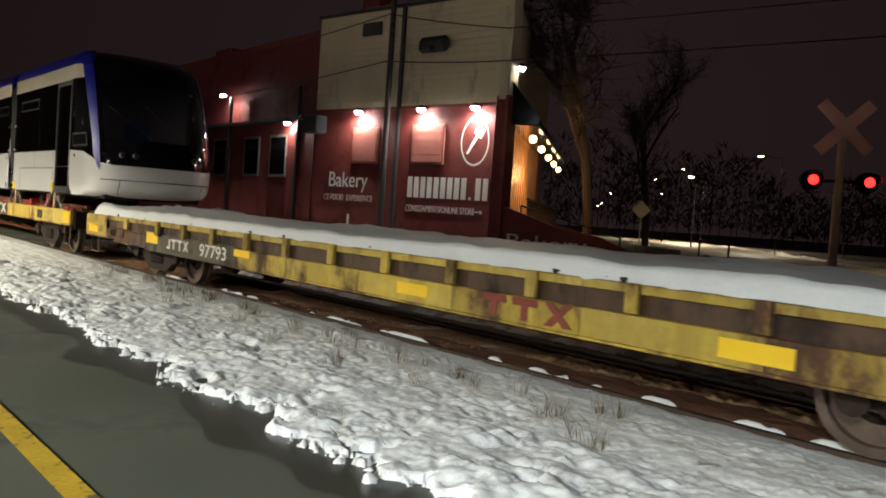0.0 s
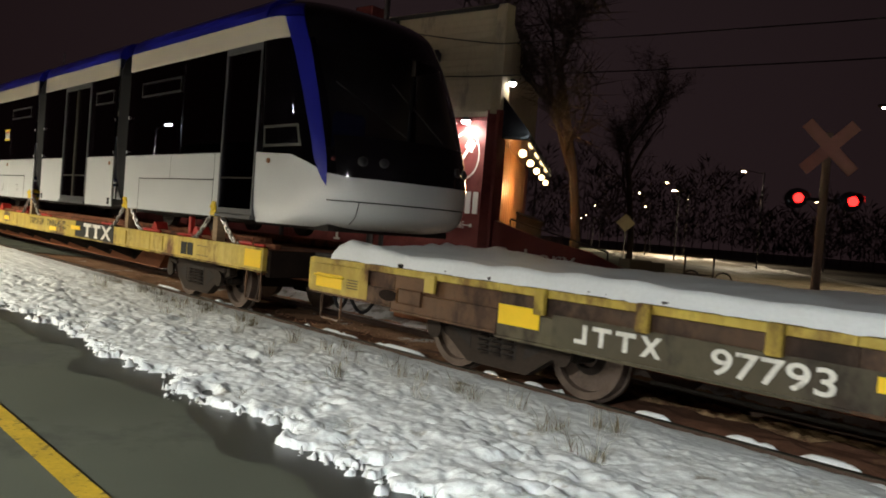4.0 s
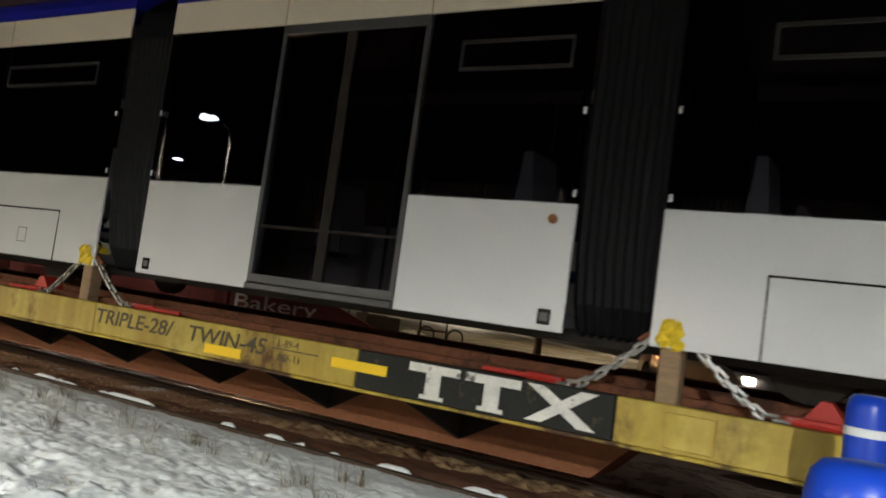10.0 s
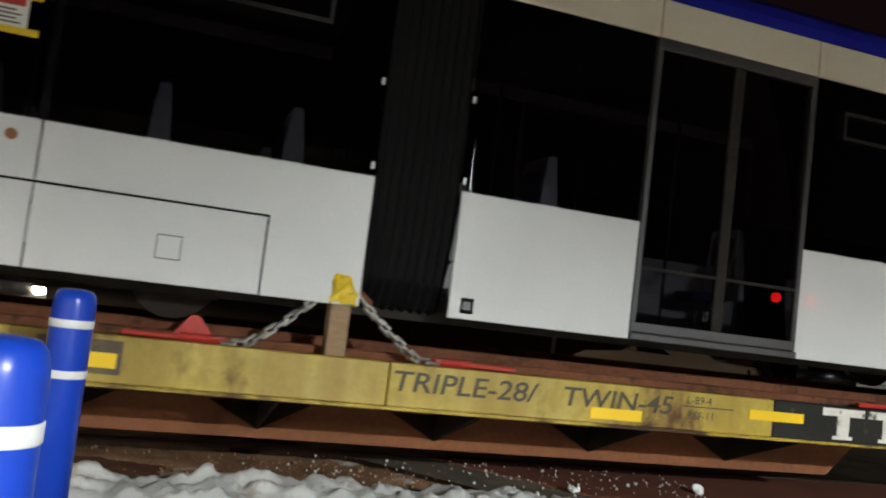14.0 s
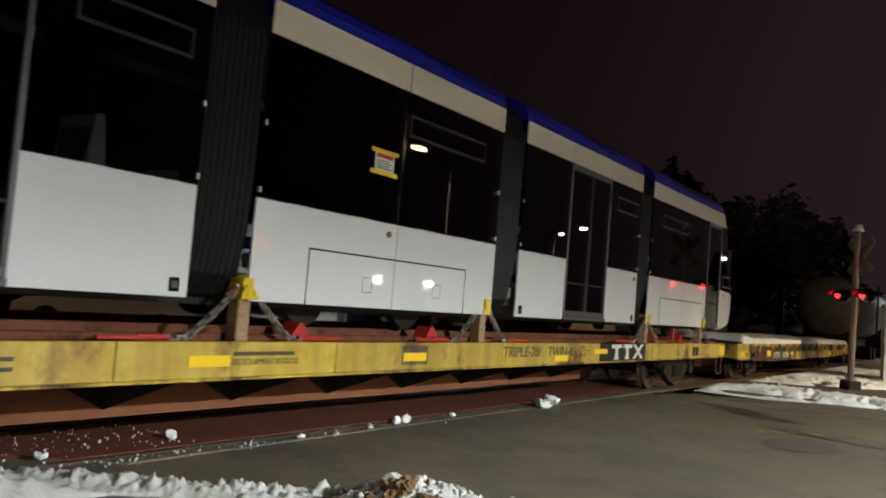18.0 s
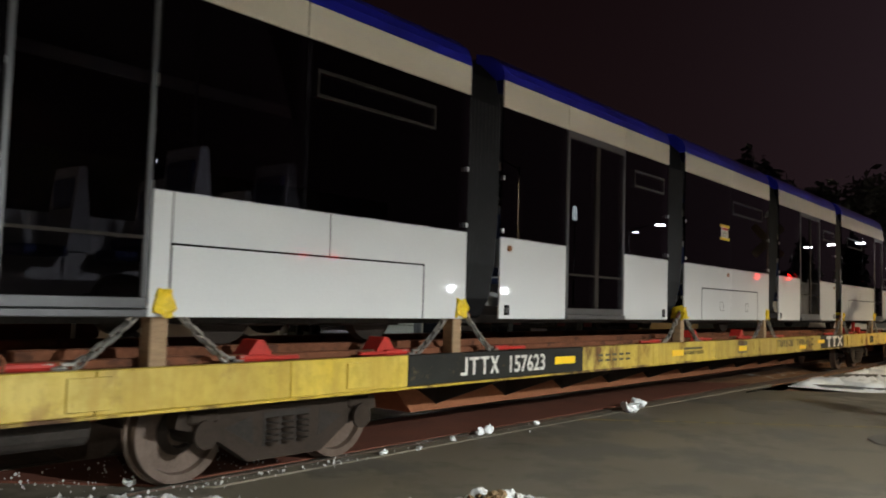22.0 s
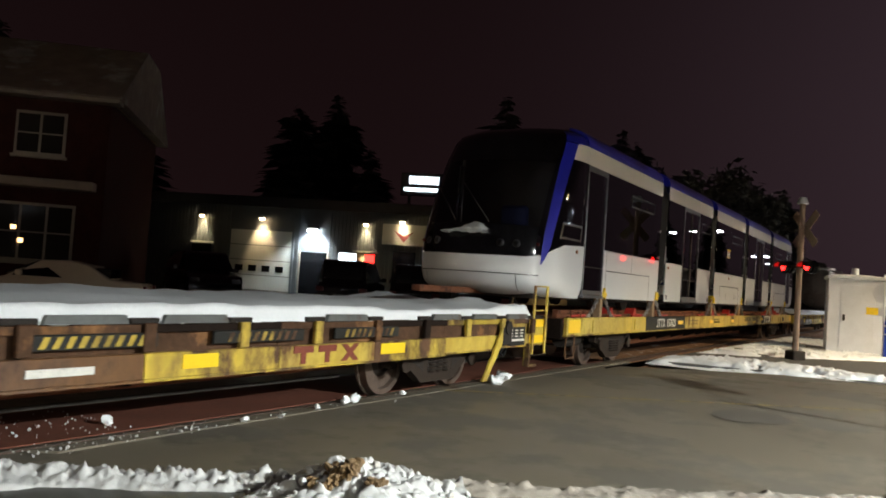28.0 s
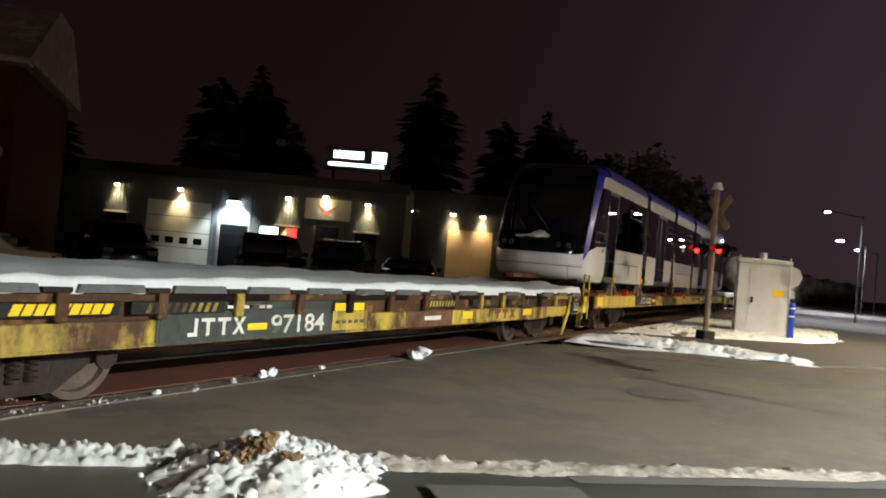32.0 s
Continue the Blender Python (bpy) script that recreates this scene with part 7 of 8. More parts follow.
def workshops():
    sh = thing("metal_workshop", "low corrugated metal workshop with a lit entrance and garage doors", "building")
    m, L = wall_frame((26.0, 20.6), (30.7, 8.05))
    cx, cy = 2.89, -6.72

    def along(az, mm):
        """Where a line of sight at that bearing from the corner of the path meets the wall."""
        d = Vector((math.sin(radians(az)), math.cos(radians(az)), 0))
        inv = mm.inverted()
        p, q = inv @ Vector((cx, cy, 0)), inv.to_3x3() @ d
        return p.x + q.x * (-p.y / q.y)

    def put(name, bm, mat, label="", mm=m, parent=sh):
        bm.transform(mm)
        return part(name, bm, mat, parent, label)

    def clad(mm, x0, x1, z0, z1):
        b = bmesh.new()
        n = int((x1 - x0) / 0.15)
        for i in range(n):
            a = x0 + (x1 - x0) * i / n
            box(b, a, a + 0.09, 0.0, 0.035, z0, z1)
        return b
    put("wall", boxed(-3, L, -9, 0, -0.2, 4.25), M_DARKMETAL, "dark grey corrugated wall")
    put("fascia", boxed(-3, L + 0.1, -0.1, 0.12, 3.95, 4.35), M_PIPE)
    az_g0, az_g1 = along(45.0, m), along(49.05, m)
    az_d0, az_d1 = along(49.7, m), along(51.5, m)
    put("cladding", clad(m, -3, az_g0, 0, 3.9), M_DARKMETAL)
    put("cladding", clad(m, az_g1, az_d0, 0, 3.9), M_DARKMETAL)
    put("cladding", clad(m, az_d1, L, 0, 3.9), M_DARKMETAL)
    g = put("garage_door", boxed(az_g0, az_g1, -0.02, 0.02, 0, 3.0), M_GARAGE, "pale sectional garage door with small windows")
    for i in range(1, 5):
        put("door_section_joint", boxed(az_g0, az_g1, 0.02, 0.026, i * 0.6 - 0.012, i * 0.6 + 0.012), M_PIPE, parent=g)
    for k in range(4):
        a = az_g0 + (az_g1 - az_g0) * (0.1 + k * 0.22)
        put("door_pane", boxed(a, a + 0.34, 0.02, 0.03, 1.35, 1.6), M_BLACK, parent=g)
    d = put("entrance_door", boxed(az_d0, az_d1, 0.0, 0.04, 0, 2.25), M_BLACK, "dark glass entrance door")
    put("door_frame", box(boxed(az_d0 - 0.06, az_d0, 0, 0.06, 0, 2.3), az_d1, az_d1 + 0.06, 0, 0.06, 0, 2.3), M_WINFRAME, parent=d)
    for az in (43.17, 47.07, 54.09, 59.48):
        wall_lamp(m, along(az, m), 3.45, 230, (1.0, 0.75, 0.42), True)
    wall_lamp(m, along(56.6, m), 3.62, 90, (1.0, 0.78, 0.5), True)
    for az in (43.17, 54.09, 59.48):
        xd = along(az, m)
        sd = put("side_door", boxed(xd - 0.42, xd + 0.42, 0.035, 0.048, 0, 2.36), M_NIGHTPANE, "dark narrow door")
        put("door_head", boxed(xd - 0.5, xd + 0.5, 0.036, 0.09, 2.364, 2.44), M_GARAGE, "pale door head", parent=sd)
    # bright flood over the entrance
    xl = along(50.5, m)
    fl = thing("flood_lamp", "very bright white flood lamp over the entrance", "lamp")
    fl.matrix_basis = m @ Matrix.Translation((xl, 0.12, 3.15))
    part("housing", boxed(-0.22, 0.22, -0.1, 0.1, 0.0, 0.16, 0.02), M_PIPE, fl)
    part("flood_face", boxed(-0.2, 0.2, -0.02, 0.12, -0.08, 0.0), G_LED, fl)
    li = bpy.data.lights.new("flood_light", "SPOT")
    li.spot_size, li.spot_blend = radians(125), 0.4
    li.energy, li.color, li.shadow_soft_size = 800, (0.85, 0.95, 1.0), 0.12
    lo = new("flood_light", li)
    lo.matrix_basis = m @ Matrix.Translation((xl, 0.34, 3.02)) @ Matrix.Rotation(radians(-25), 4, "X")
    put("small_plate", boxed(along(53.0, m) - 0.4, along(53.0, m) + 0.3, 0.035, 0.05, 2.0, 2.3), G_SIGN, "small lit plate")
    op = put("open_sign", boxed(along(54.1, m), along(54.75, m), 0.035, 0.06, 1.95, 2.3), G_TAIL, "glowing red window sign")
    sg = put("name_board", boxed(along(55.2, m), along(58.3, m), 0.035, 0.07, 2.75, 3.55), M_GARAGE, "pale name board with a crest")
    put("crest", prism([(along(56.7, m) - 0.4, 3.3), (along(56.7, m), 2.85), (along(56.7, m) + 0.4, 3.3), (along(56.7, m), 3.1)], 0.07, 0.08), M_BRICK, parent=sg)
    put("shop_window", boxed(along(56.0, m), along(57.6, m), 0.035, 0.05, 0.9, 2.5), M_BLACK)
    # roof sign; its words cannot be read, so bars stand for them
    rs = thing("roof_sign", "brightly lit white roof sign", "sign")
    x0, x1 = along(56.2, m), along(60.4, m)
    for name, bm, mat in (("sign_box", boxed(x0 - 0.1, x1 + 0.1, -0.6, -0.45, 4.75, 5.65), M_PIPE),
                          ("sign_post", boxed(x0 + 0.2, x0 + 0.3, -0.6, -0.5, 4.2, 4.75), M_PIPE),
                          ("sign_post", boxed(x1 - 0.3, x1 - 0.2, -0.6, -0.5, 4.2, 4.75), M_PIPE)):
        bm.transform(m)
        part(name, bm, mat, rs)
    w = (x1 - x0)
    bars = [(0.10 + 0.065 * i, 0.138 + 0.065 * i, 5.22, 5.52) for i in range(8)] + [(0.02 + 0.032 * i, 0.038 + 0.032 * i, 4.92, 5.06) for i in range(29)] + [(0.74, 0.97, 5.12, 5.55)]
    for a, b, c, d2 in bars:
        bm = boxed(x0 + a * w, x0 + b * w, -0.45, -0.43, c, d2)
        bm.transform(m)
        part("lit_bar", bm, G_SIGN, rs)
    # second block, set back
    m2, L2 = wall_frame((32.6, 9.6), (36.0, 1.9))
    put("wall", boxed(0, L2, -9, 0, -0.2, 4.4), M_DARKMETAL, "", m2)
    put("cladding", clad(m2, 0, along(65.0, m2), 0, 4.3), M_DARKMETAL, "", m2)
    put("cladding", clad(m2, along(68.3, m2), L2, 0, 4.3), M_DARKMETAL, "", m2)
    put("garage_door", boxed(along(65.1, m2), along(68.2, m2), 0.0, 0.04, 0, 2.9), M_FRONTTAN, "tan garage door", m2)
    put("side_step", boxed(-0.6, 0.0, -3.0, 0.0, -0.2, 4.25), M_DARKMETAL, "", m2)
    for az in (62.4, 65.35, 67.45):
        wall_lamp(m2, along(az, m2), 3.5, 230, (1.0, 0.72, 0.40), True)


# ---- vehicles that stand beyond the track ----
def car(label, paint, at, rz, suv=False, lit=False, tail=False, z=-0.08):
    c = thing("car", label, "car", at=(at[0], at[1], z), rz=rz)
    L = 4.6
    if suv:
        side = [(-2.3, 0.45), (-2.3, 0.95), (-2.22, 1.10), (-2.05, 1.65), (-1.8, 1.78), (0.3, 1.76), (0.55, 1.68), (1.05, 1.15), (2.05, 1.02), (2.28, 0.85), (2.32, 0.45), (2.1, 0.28), (-2.1, 0.28)]
    else:
        side = [(-2.3, 0.42), (-2.32, 0.85), (-2.2, 0.98), (-1.5, 1.02), (-0.95, 1.36), (-0.5, 1.45), (0.15, 1.42), (0.95, 0.98), (1.95, 0.86), (2.25, 0.72), (2.32, 0.42), (2.1, 0.24), (-2.1, 0.24)]
    bm = prism(side, -0.88, 0.88)
    for v in bm.verts:
        if v.co.z > 1.05:
            v.co.y *= 0.80
        if abs(v.co.x) > 2.2:
            v.co.y *= 0.92
    bmesh.ops.bevel(bm, geom=bm.edges[:], offset=0.05, segments=2, affect="EDGES", profile=0.6)
    body = part("body", bm, paint, c, "", True)
    zt = 1.66 if suv else 1.36
    zb = 1.14 if suv else 1.02
    gx = (-2.0, 0.95) if suv else (-1.35, 0.85)
    for sg in (-1, 1):
        pts = [(gx[0] + 0.12, zb), (gx[1] - 0.1, zb), (gx[1] - 0.55, zt), (gx[0] + (0.2 if suv else 0.55), zt)]
        g = prism(pts, sg * 0.80, sg * 0.84)
        for v in g.verts:
            v.co.y = sg * (0.875 - 0.165 * (v.co.z - zb) / (zt - zb) + 0.005 * (abs(v.co.y) > 0.82))
        part("side_glass", g, M_BLACK, c)
        part("mirror", boxed(gx[1] - 0.35, gx[1] - 0.2, *sorted((sg * 0.88, sg * 1.05)), zb, zb + 0.14, 0.03), paint, c)
    ws = bmesh.new()
    for xa, xb in (((0.58, 1.02) if suv else (0.2, 0.92)),):
        v = [ws.verts.new(p) for p in ((xb + 0.02, -0.72, zb + 0.03), (xb + 0.02, 0.72, zb + 0.03), (xa + 0.02, 0.60, zt), (xa + 0.02, -0.60, zt))]
        ws.faces.new(v)
        ext = bmesh.ops.extrude_face_region(ws, geom=ws.faces[:])
        bmesh.ops.translate(ws, vec=(0.03, 0, 0.03), verts=[e for e in ext["geom"] if isinstance(e, bmesh.types.BMVert)])
    part("windscreen", ws, M_BLACK, c)
    part("rear_glass", boxed(-2.2 if suv else -1.45, -2.1 if suv else -1.05, -0.6, 0.6, zb + 0.02, zt - 0.06, 0.02), M_BLACK, c)
    for x in (-1.4, 1.4):
        for sg in (-1, 1):
            w = part("wheel", rodded((x, sg * 0.70, 0.34), (x, sg * 0.90, 0.34), 0.34, seg=24), M_TYRE, c)
            part("rim", rodded((x, sg * 0.88, 0.34), (x, sg * 0.91, 0.34), 0.21, seg=16), M_ALU, w)
    for sg in (-1, 1):
        part("headlight", boxed(2.2, 2.33, sg * 0.62 - 0.13, sg * 0.62 + 0.13, 0.60 + 0.2 * suv, 0.74 + 0.2 * suv, 0.03), G_HEAD if lit else M_ALU, c)
        part("tail_light", boxed(-2.34, -2.26, sg * 0.68 - 0.12, sg * 0.68 + 0.12, 0.78, 0.92, 0.02), G_TAIL if tail else G_REDDIM, c)
    part("bumper", boxed(2.22, 2.36, -0.8, 0.8, 0.32, 0.5, 0.04), paint, c)
    if lit:
        li = bpy.data.lights.new("beam", "SPOT")
        li.energy, li.color, li.shadow_soft_size = 300, (1.0, 0.84, 0.62), 0.15
        li.spot_size, li.spot_blend = radians(75), 0.8
        lo = new("beam", li)
        lo.matrix_basis = pose(at[0], at[1], 0, 0, 0, rz) @ Matrix.Translation((2.45, 0, 0.85)) @ Euler((0, radians(-86), 0)).to_matrix().to_4x4()
    part("plate_bar", boxed(-2.36, -2.33, -0.25, 0.25, 0.55, 0.68), M_BAND, c)
    return c


# ---- signals, poles, lamps ----
def crossing_signal(x, y, facing, lit, sign, lens=0.09):
    t = thing("crossing_signal", "railway crossing signal with a crossbuck and red lights", "crossing signal", at=(x, y, 0), rz=facing)
    top = 3.8 if sign else 4.3
    part("mast", rodded((0, 0, -0.1), (0, 0, top), 0.085, 0.075, 12), M_TIMBERPOLE, t)
    part("mast_foot", boxed(-0.2, 0.2, -0.2, 0.2, -0.1, 0.25, 0.03), M_DARKSTEEL, t)
    for a in (45, -45):
        b = boxed(-0.62, 0.62, -0.012, 0.012, -0.115, 0.115)
        b.transform(Matrix.Translation((0, -0.11 - (0.03 if a > 0 else 0), top - (0.28 if sign else 0.68))) @ Matrix.Rotation(radians(a), 4, "Y"))
        part("crossbuck_board", b, M_XBUCK if sign else M_TIMBERPOLE, t, "reddish crossbuck board" if sign else "dark back of a crossbuck board")
    arm = part("light_arm", boxed(-0.5, 0.5, -0.03, 0.03, 2.52, 2.58), M_DARKSTEEL, t)
    for k, on in ((-1, lit[0]), (1, lit[1])):
        for back in (-1, 1):
            hd = part("signal_head", rodded((k * 0.48, back * 0.02, 2.55), (k * 0.48, back * 0.16, 2.55), 0.15, seg=20), M_BLACK, t)
            part("target_disc", rodded((k * 0.48, back * 0.05, 2.55), (k * 0.48, back * 0.065, 2.55), 0.19, seg=24), M_BLACK, hd)
            part("lens", rodded((k * 0.48, back * 0.155, 2.55), (k * 0.48, back * 0.17, 2.55), lens, seg=20), on, hd, "glowing red lens")
            hood = bmesh.new()
            for i in range(10):
                a0, a1 = math.pi * i / 10, math.pi * (i + 1) / 10
                v = [hood.verts.new((k * 0.48 + 0.15 * math.cos(a), yy, 2.55 + 0.15 * math.sin(a))) for a, yy in ((a0, back * 0.16), (a1, back * 0.16), (a1, back * 0.36), (a0, back * 0.36))]
                hood.faces.new(v)
            part("hood", hood, M_BLACK, hd)
    if not sign:
        part("bell", rodded((0, 0, top), (0, 0, top + 0.18), 0.16, 0.10, 16), M_CABINET, t, "grey bell on top")
    return t


def arm_signal(n_mast, n_head, along):
    """A crossing signal whose pair of lights hangs on an arm over the road's edge."""
    t = thing("arm_signal", "railway crossing signal with red lights on a side arm", "crossing signal")
    p, q = road_point(n_mast, along), road_point(n_head, along)
    part("mast", rodded((p.x, p.y, -0.1), (p.x, p.y, 2.8), 0.04, 0.035, 12), M_TIMBERPOLE, t)
    part("arm", rodded((p.x, p.y, 2.62), (q.x + RN.x * 0.4, q.y + RN.y * 0.4, 2.62), 0.014), M_DARKSTEEL, t)
    for k in (-0.33, 0.33):
        c = Vector((q.x, q.y, 2.50)) + RN * k
        hd = part("signal_head", rodded(c - RD * 0.12, c + RD * 0.05, 0.15, seg=20), M_BLACK, t)
        part("lens", rodded(c + RD * 0.05, c + RD * 0.08, 0.105, seg=20), G_RED, hd, "glowing red lens")
        part("target_disc", rodded(c - RD * 0.02, c, 0.20, seg=24), M_BLACK, hd)
    return t


def lamp_post(x, y, h):
    t = thing("low_lamp_post", "low post standing in for a white light known only by reflection", "lamp post", "low lamp posts across the road", at=(x, y, 0))
    part("post", rodded((0, 0, -0.2), (0, 0, h - 0.15), 0.05), M_PIPE, t)
    part("lamp_head", lathe([(0.12, h - 0.17), (0.2, h - 0.1), (0.2, h + 0.1), (0.1, h + 0.17)], 16), G_LED, t, "glowing lamp head")


def street_lamp(x, y, h, aim, mat, power, col, arm=2.2, size=0.12, label="tall street lamp, lit", wide=0.0):
    """A pole with an arm; the lamp object sits just under its head."""
    t = thing("street_lamp", label, "street lamp", "street lamps", at=(x, y, 0), rz=aim)
    part("pole", rodded((0, 0, -0.2), (0, 0, h - 0.2), 0.075, 0.05, 10), M_PIPE, t)
    part("arm", rodded((0, 0, h - 0.35), (arm, 0, h + 0.05), 0.04, 0.03), M_DARKSTEEL, t)
    hd = part("lamp_head", boxed(arm - 0.1, arm + 0.6, -0.15, 0.15, h, h + 0.12, 0.03), M_DARKSTEEL, t)
    wide = wide or (1.4 if power > 10000 else 0.8)
    part("lens", boxed(arm, arm + 0.52 * wide, -0.14 * wide, 0.14 * wide, h - 0.11 * wide, h - 0.004, 0.03), mat, hd, "glowing lamp lens")
    if power:
        li = bpy.data.lights.new("street_light", "SPOT")
        li.energy, li.color, li.shadow_soft_size = power, col, size
        li.spot_size, li.spot_blend = radians(160), 0.6
        lo = new("street_light", li)
        lo.matrix_basis = pose(x, y, 0, 0, 0, aim) @ Matrix.Translation((arm + 0.26, 0, h - 0.30))
    return t


def cabinet():
    t = thing("signal_cabinet", "silver metal signal cabinet with snow on its roof", "equipment cabinet", at=(33.6, -4.6, 0), rz=8)
    part("body", boxed(-1.0, 1.0, -0.82, 0.82, 0.0, 2.45, 0.02), M_CABINET, t)
    part("roof", boxed(-1.06, 1.06, -0.88, 0.88, 2.45, 2.55, 0.02), M_CABINET, t)
    b = sheet(lambda x, y: (x, y, 2.55 + 0.07 * (1 - (x / 1.05) ** 4) * (1 - (y / 0.87) ** 4) + 0.015 * fbm(x * 3, y * 3)), steps(-1.04, 1.04, 16), steps(-0.87, 0.87, 16))
    part("roof_snow", b, M_SNOW, t, "", True)
    part("roof_vent", rodded((0, 0, 2.55), (0, 0, 2.85), 0.14, 0.11, 14), M_CABINET, t)
    for y in (-0.8, 0.8):
        part("lifting_eye", rodded((-0.98, y, 2.5), (-0.98, y, 2.68), 0.03), M_CABINET, t)
    part("door", boxed(-1.012, -1.0, -0.55, 0.45, 0.15, 2.25, 0.004), M_CABINET, t)
    part("door_lock", boxed(-1.04, -1.012, 0.3, 0.38, 1.1, 1.3), M_DARKSTEEL, t)
    part("warning_label", boxed(-1.016, -1.012, -0.76, -0.3, 1.35, 1.58), M_STRAP, t, "small yellow label")
    part("base", boxed(-1.1, 1.1, -1.15, 1.15, -0.2, 0.02), M_CONCRETE, t)
    b2 = bollard(32.0, -5.7, 1.25, 0.10, "blue bollard beside the signal cabinet")
    s = thing("road_sign", "grey back of a round road sign on a post", "road sign", at=(32.0, -5.7, 0))
    part("post", rodded((0.1, 0.12, -0.1), (0.1, 0.12, 2.4), 0.03), M_CABINET, s)
    part("disc", rodded((0.08, 0.12, 2.05), (0.105, 0.12, 2.05), 0.36, seg=8), M_CABINET, s)
    part("tab", boxed(0.08, 0.1, -0.05, 0.29, 1.35, 1.6), M_CABINET, s)


# ---- trees ----
def bare_tree(x, y, h, seedv, r0=0.22, lean=0.0, fine=2500):
    rnd = random.Random(seedv)
    t = thing("bare_tree", "tall bare deciduous tree", "tree", "bare trees", at=(x, y, -0.1))
    trunk, twigs = bmesh.new(), bmesh.new()

    def grow(bm, p, d, l, r, depth):
        n = 4
        for i in range(n):
            q = p + d * (l / n)
            r2 = r * (0.90 if depth == 0 else 0.86)
            rod(bm, p, q, r, r2, 8 if depth < 2 else 5, False)
            p, r = q, r2
            d = (d + Vector((rnd.gauss(0, 0.10), rnd.gauss(0, 0.10), 0.05))).normalized()
            if depth < 4 and (i >= 1 or depth > 0):
                for _ in range(2 if depth < 3 else 3):
                    a = rnd.uniform(0, 6.28)
                    side = Vector((math.cos(a), math.sin(a), rnd.uniform(0.2, 0.9))).normalized()
                    nd = (d * 0.75 + side * 0.8).normalized()
                    if rnd.random() < 0.72:
                        grow(twigs if depth >= 1 else trunk, p, nd, l * rnd.uniform(0.42, 0.62), r * 0.55, depth + 1)
    grow(trunk, Vector((0, 0, 0)), Vector((lean, 0, 1)).normalized(), h * 0.5, r0, 0)
    ends = [v.co.copy() for v in twigs.verts[:]]
    for k in range(fine):
        c = rnd.choice(ends)
        d = Vector((rnd.gauss(0, 1), rnd.gauss(0, 1), rnd.gauss(0.35, 0.8))).normalized()
        w = d.cross(Vector((rnd.gauss(0, 1), rnd.gauss(0, 1), rnd.gauss(0, 1)))).normalized() * rnd.uniform(0.010, 0.024)
        twigs.faces.new([twigs.verts.new(q) for q in (c - w, c + w, c + d * rnd.uniform(0.4, 1.3))])
    part("trunk", trunk, M_BARK, t)
    part("crown", twigs, M_BARK, t)
    return t


def conifer(h, seedv):
    rnd = random.Random(seedv)
    t = thing("conifer", "dark conifer against the night sky", "tree", "conifers behind the buildings")
    part("trunk", rodded((0, 0, -0.2), (0, 0, h * 0.95), 0.22, 0.03), M_BARK, t)
    b = bmesh.new()
    z = h * 0.12
    while z < h:
        f = 1 - z / h
        rad = ((0.36 * h) * f ** 0.75 + 0.35) * rnd.uniform(0.65, 1.2)
        n = 11 + int(16 * f)
        for i in range(n):
            a = rnd.uniform(0, 6.28)
            l = rad * rnd.uniform(0.65, 1.15)
            p = Vector((0, 0, z + rnd.uniform(-0.2, 0.2)))
            tip = p + Vector((math.cos(a) * l, math.sin(a) * l, -l * rnd.uniform(0.1, 0.4)))
            w = Vector((-math.sin(a), math.cos(a), 0)) * l * 0.42
            mid = p.lerp(tip, 0.55)
            for k in range(4):
                j = Vector((rnd.gauss(0, 0.10), rnd.gauss(0, 0.10), rnd.gauss(0, 0.14))) * (0.4 + l * 0.25)
                v = [b.verts.new(c + j) for c in (p, mid + w * rnd.uniform(0.5, 1.1), tip, mid - w * rnd.uniform(0.5, 1.1))]
                b.faces.new(v)
        z += h * 0.035
    part("crown", b, M_NEEDLE, t)
    return t


def round_tree(h, seedv):
    """A broad dark evergreen: an uneven crown of small sprays with gaps."""
    rnd = random.Random(seedv)
    t = thing("round_tree", "broad dark evergreen tree against the night sky", "tree", "evergreens beyond the track")
    part("trunk", rodded((0, 0, -0.2), (0, 0, h * 0.8), 0.25, 0.06), M_BARK, t)
    b = bmesh.new()
    lobes = [Vector((rnd.gauss(0, 0.17) * h, rnd.gauss(0, 0.17) * h, h * rnd.uniform(0.28, 0.85))) for _ in range(16)]
    for c in lobes:
        rad = h * rnd.uniform(0.09, 0.17) * (1.15 - 0.5 * c.z / h)
        for k in range(190):
            d = Vector((rnd.gauss(0, 1), rnd.gauss(0, 1), rnd.gauss(0, 0.8)))
            p = c + d.normalized() * rad * rnd.uniform(0.35, 1.2)
            e1 = Vector((rnd.gauss(0, 1), rnd.gauss(0, 1), rnd.gauss(0, 0.6))).normalized() * rnd.uniform(0.2, 0.5)
            e2 = e1.cross(Vector((rnd.gauss(0, 1), rnd.gauss(0, 1), rnd.gauss(0, 1)))).normalized() * rnd.uniform(0.08, 0.2)
            b.faces.new([b.verts.new(q) for q in (p - e1, p + e2, p + e1, p - e2)])
    part("crown", b, M_NEEDLE, t)
    return t


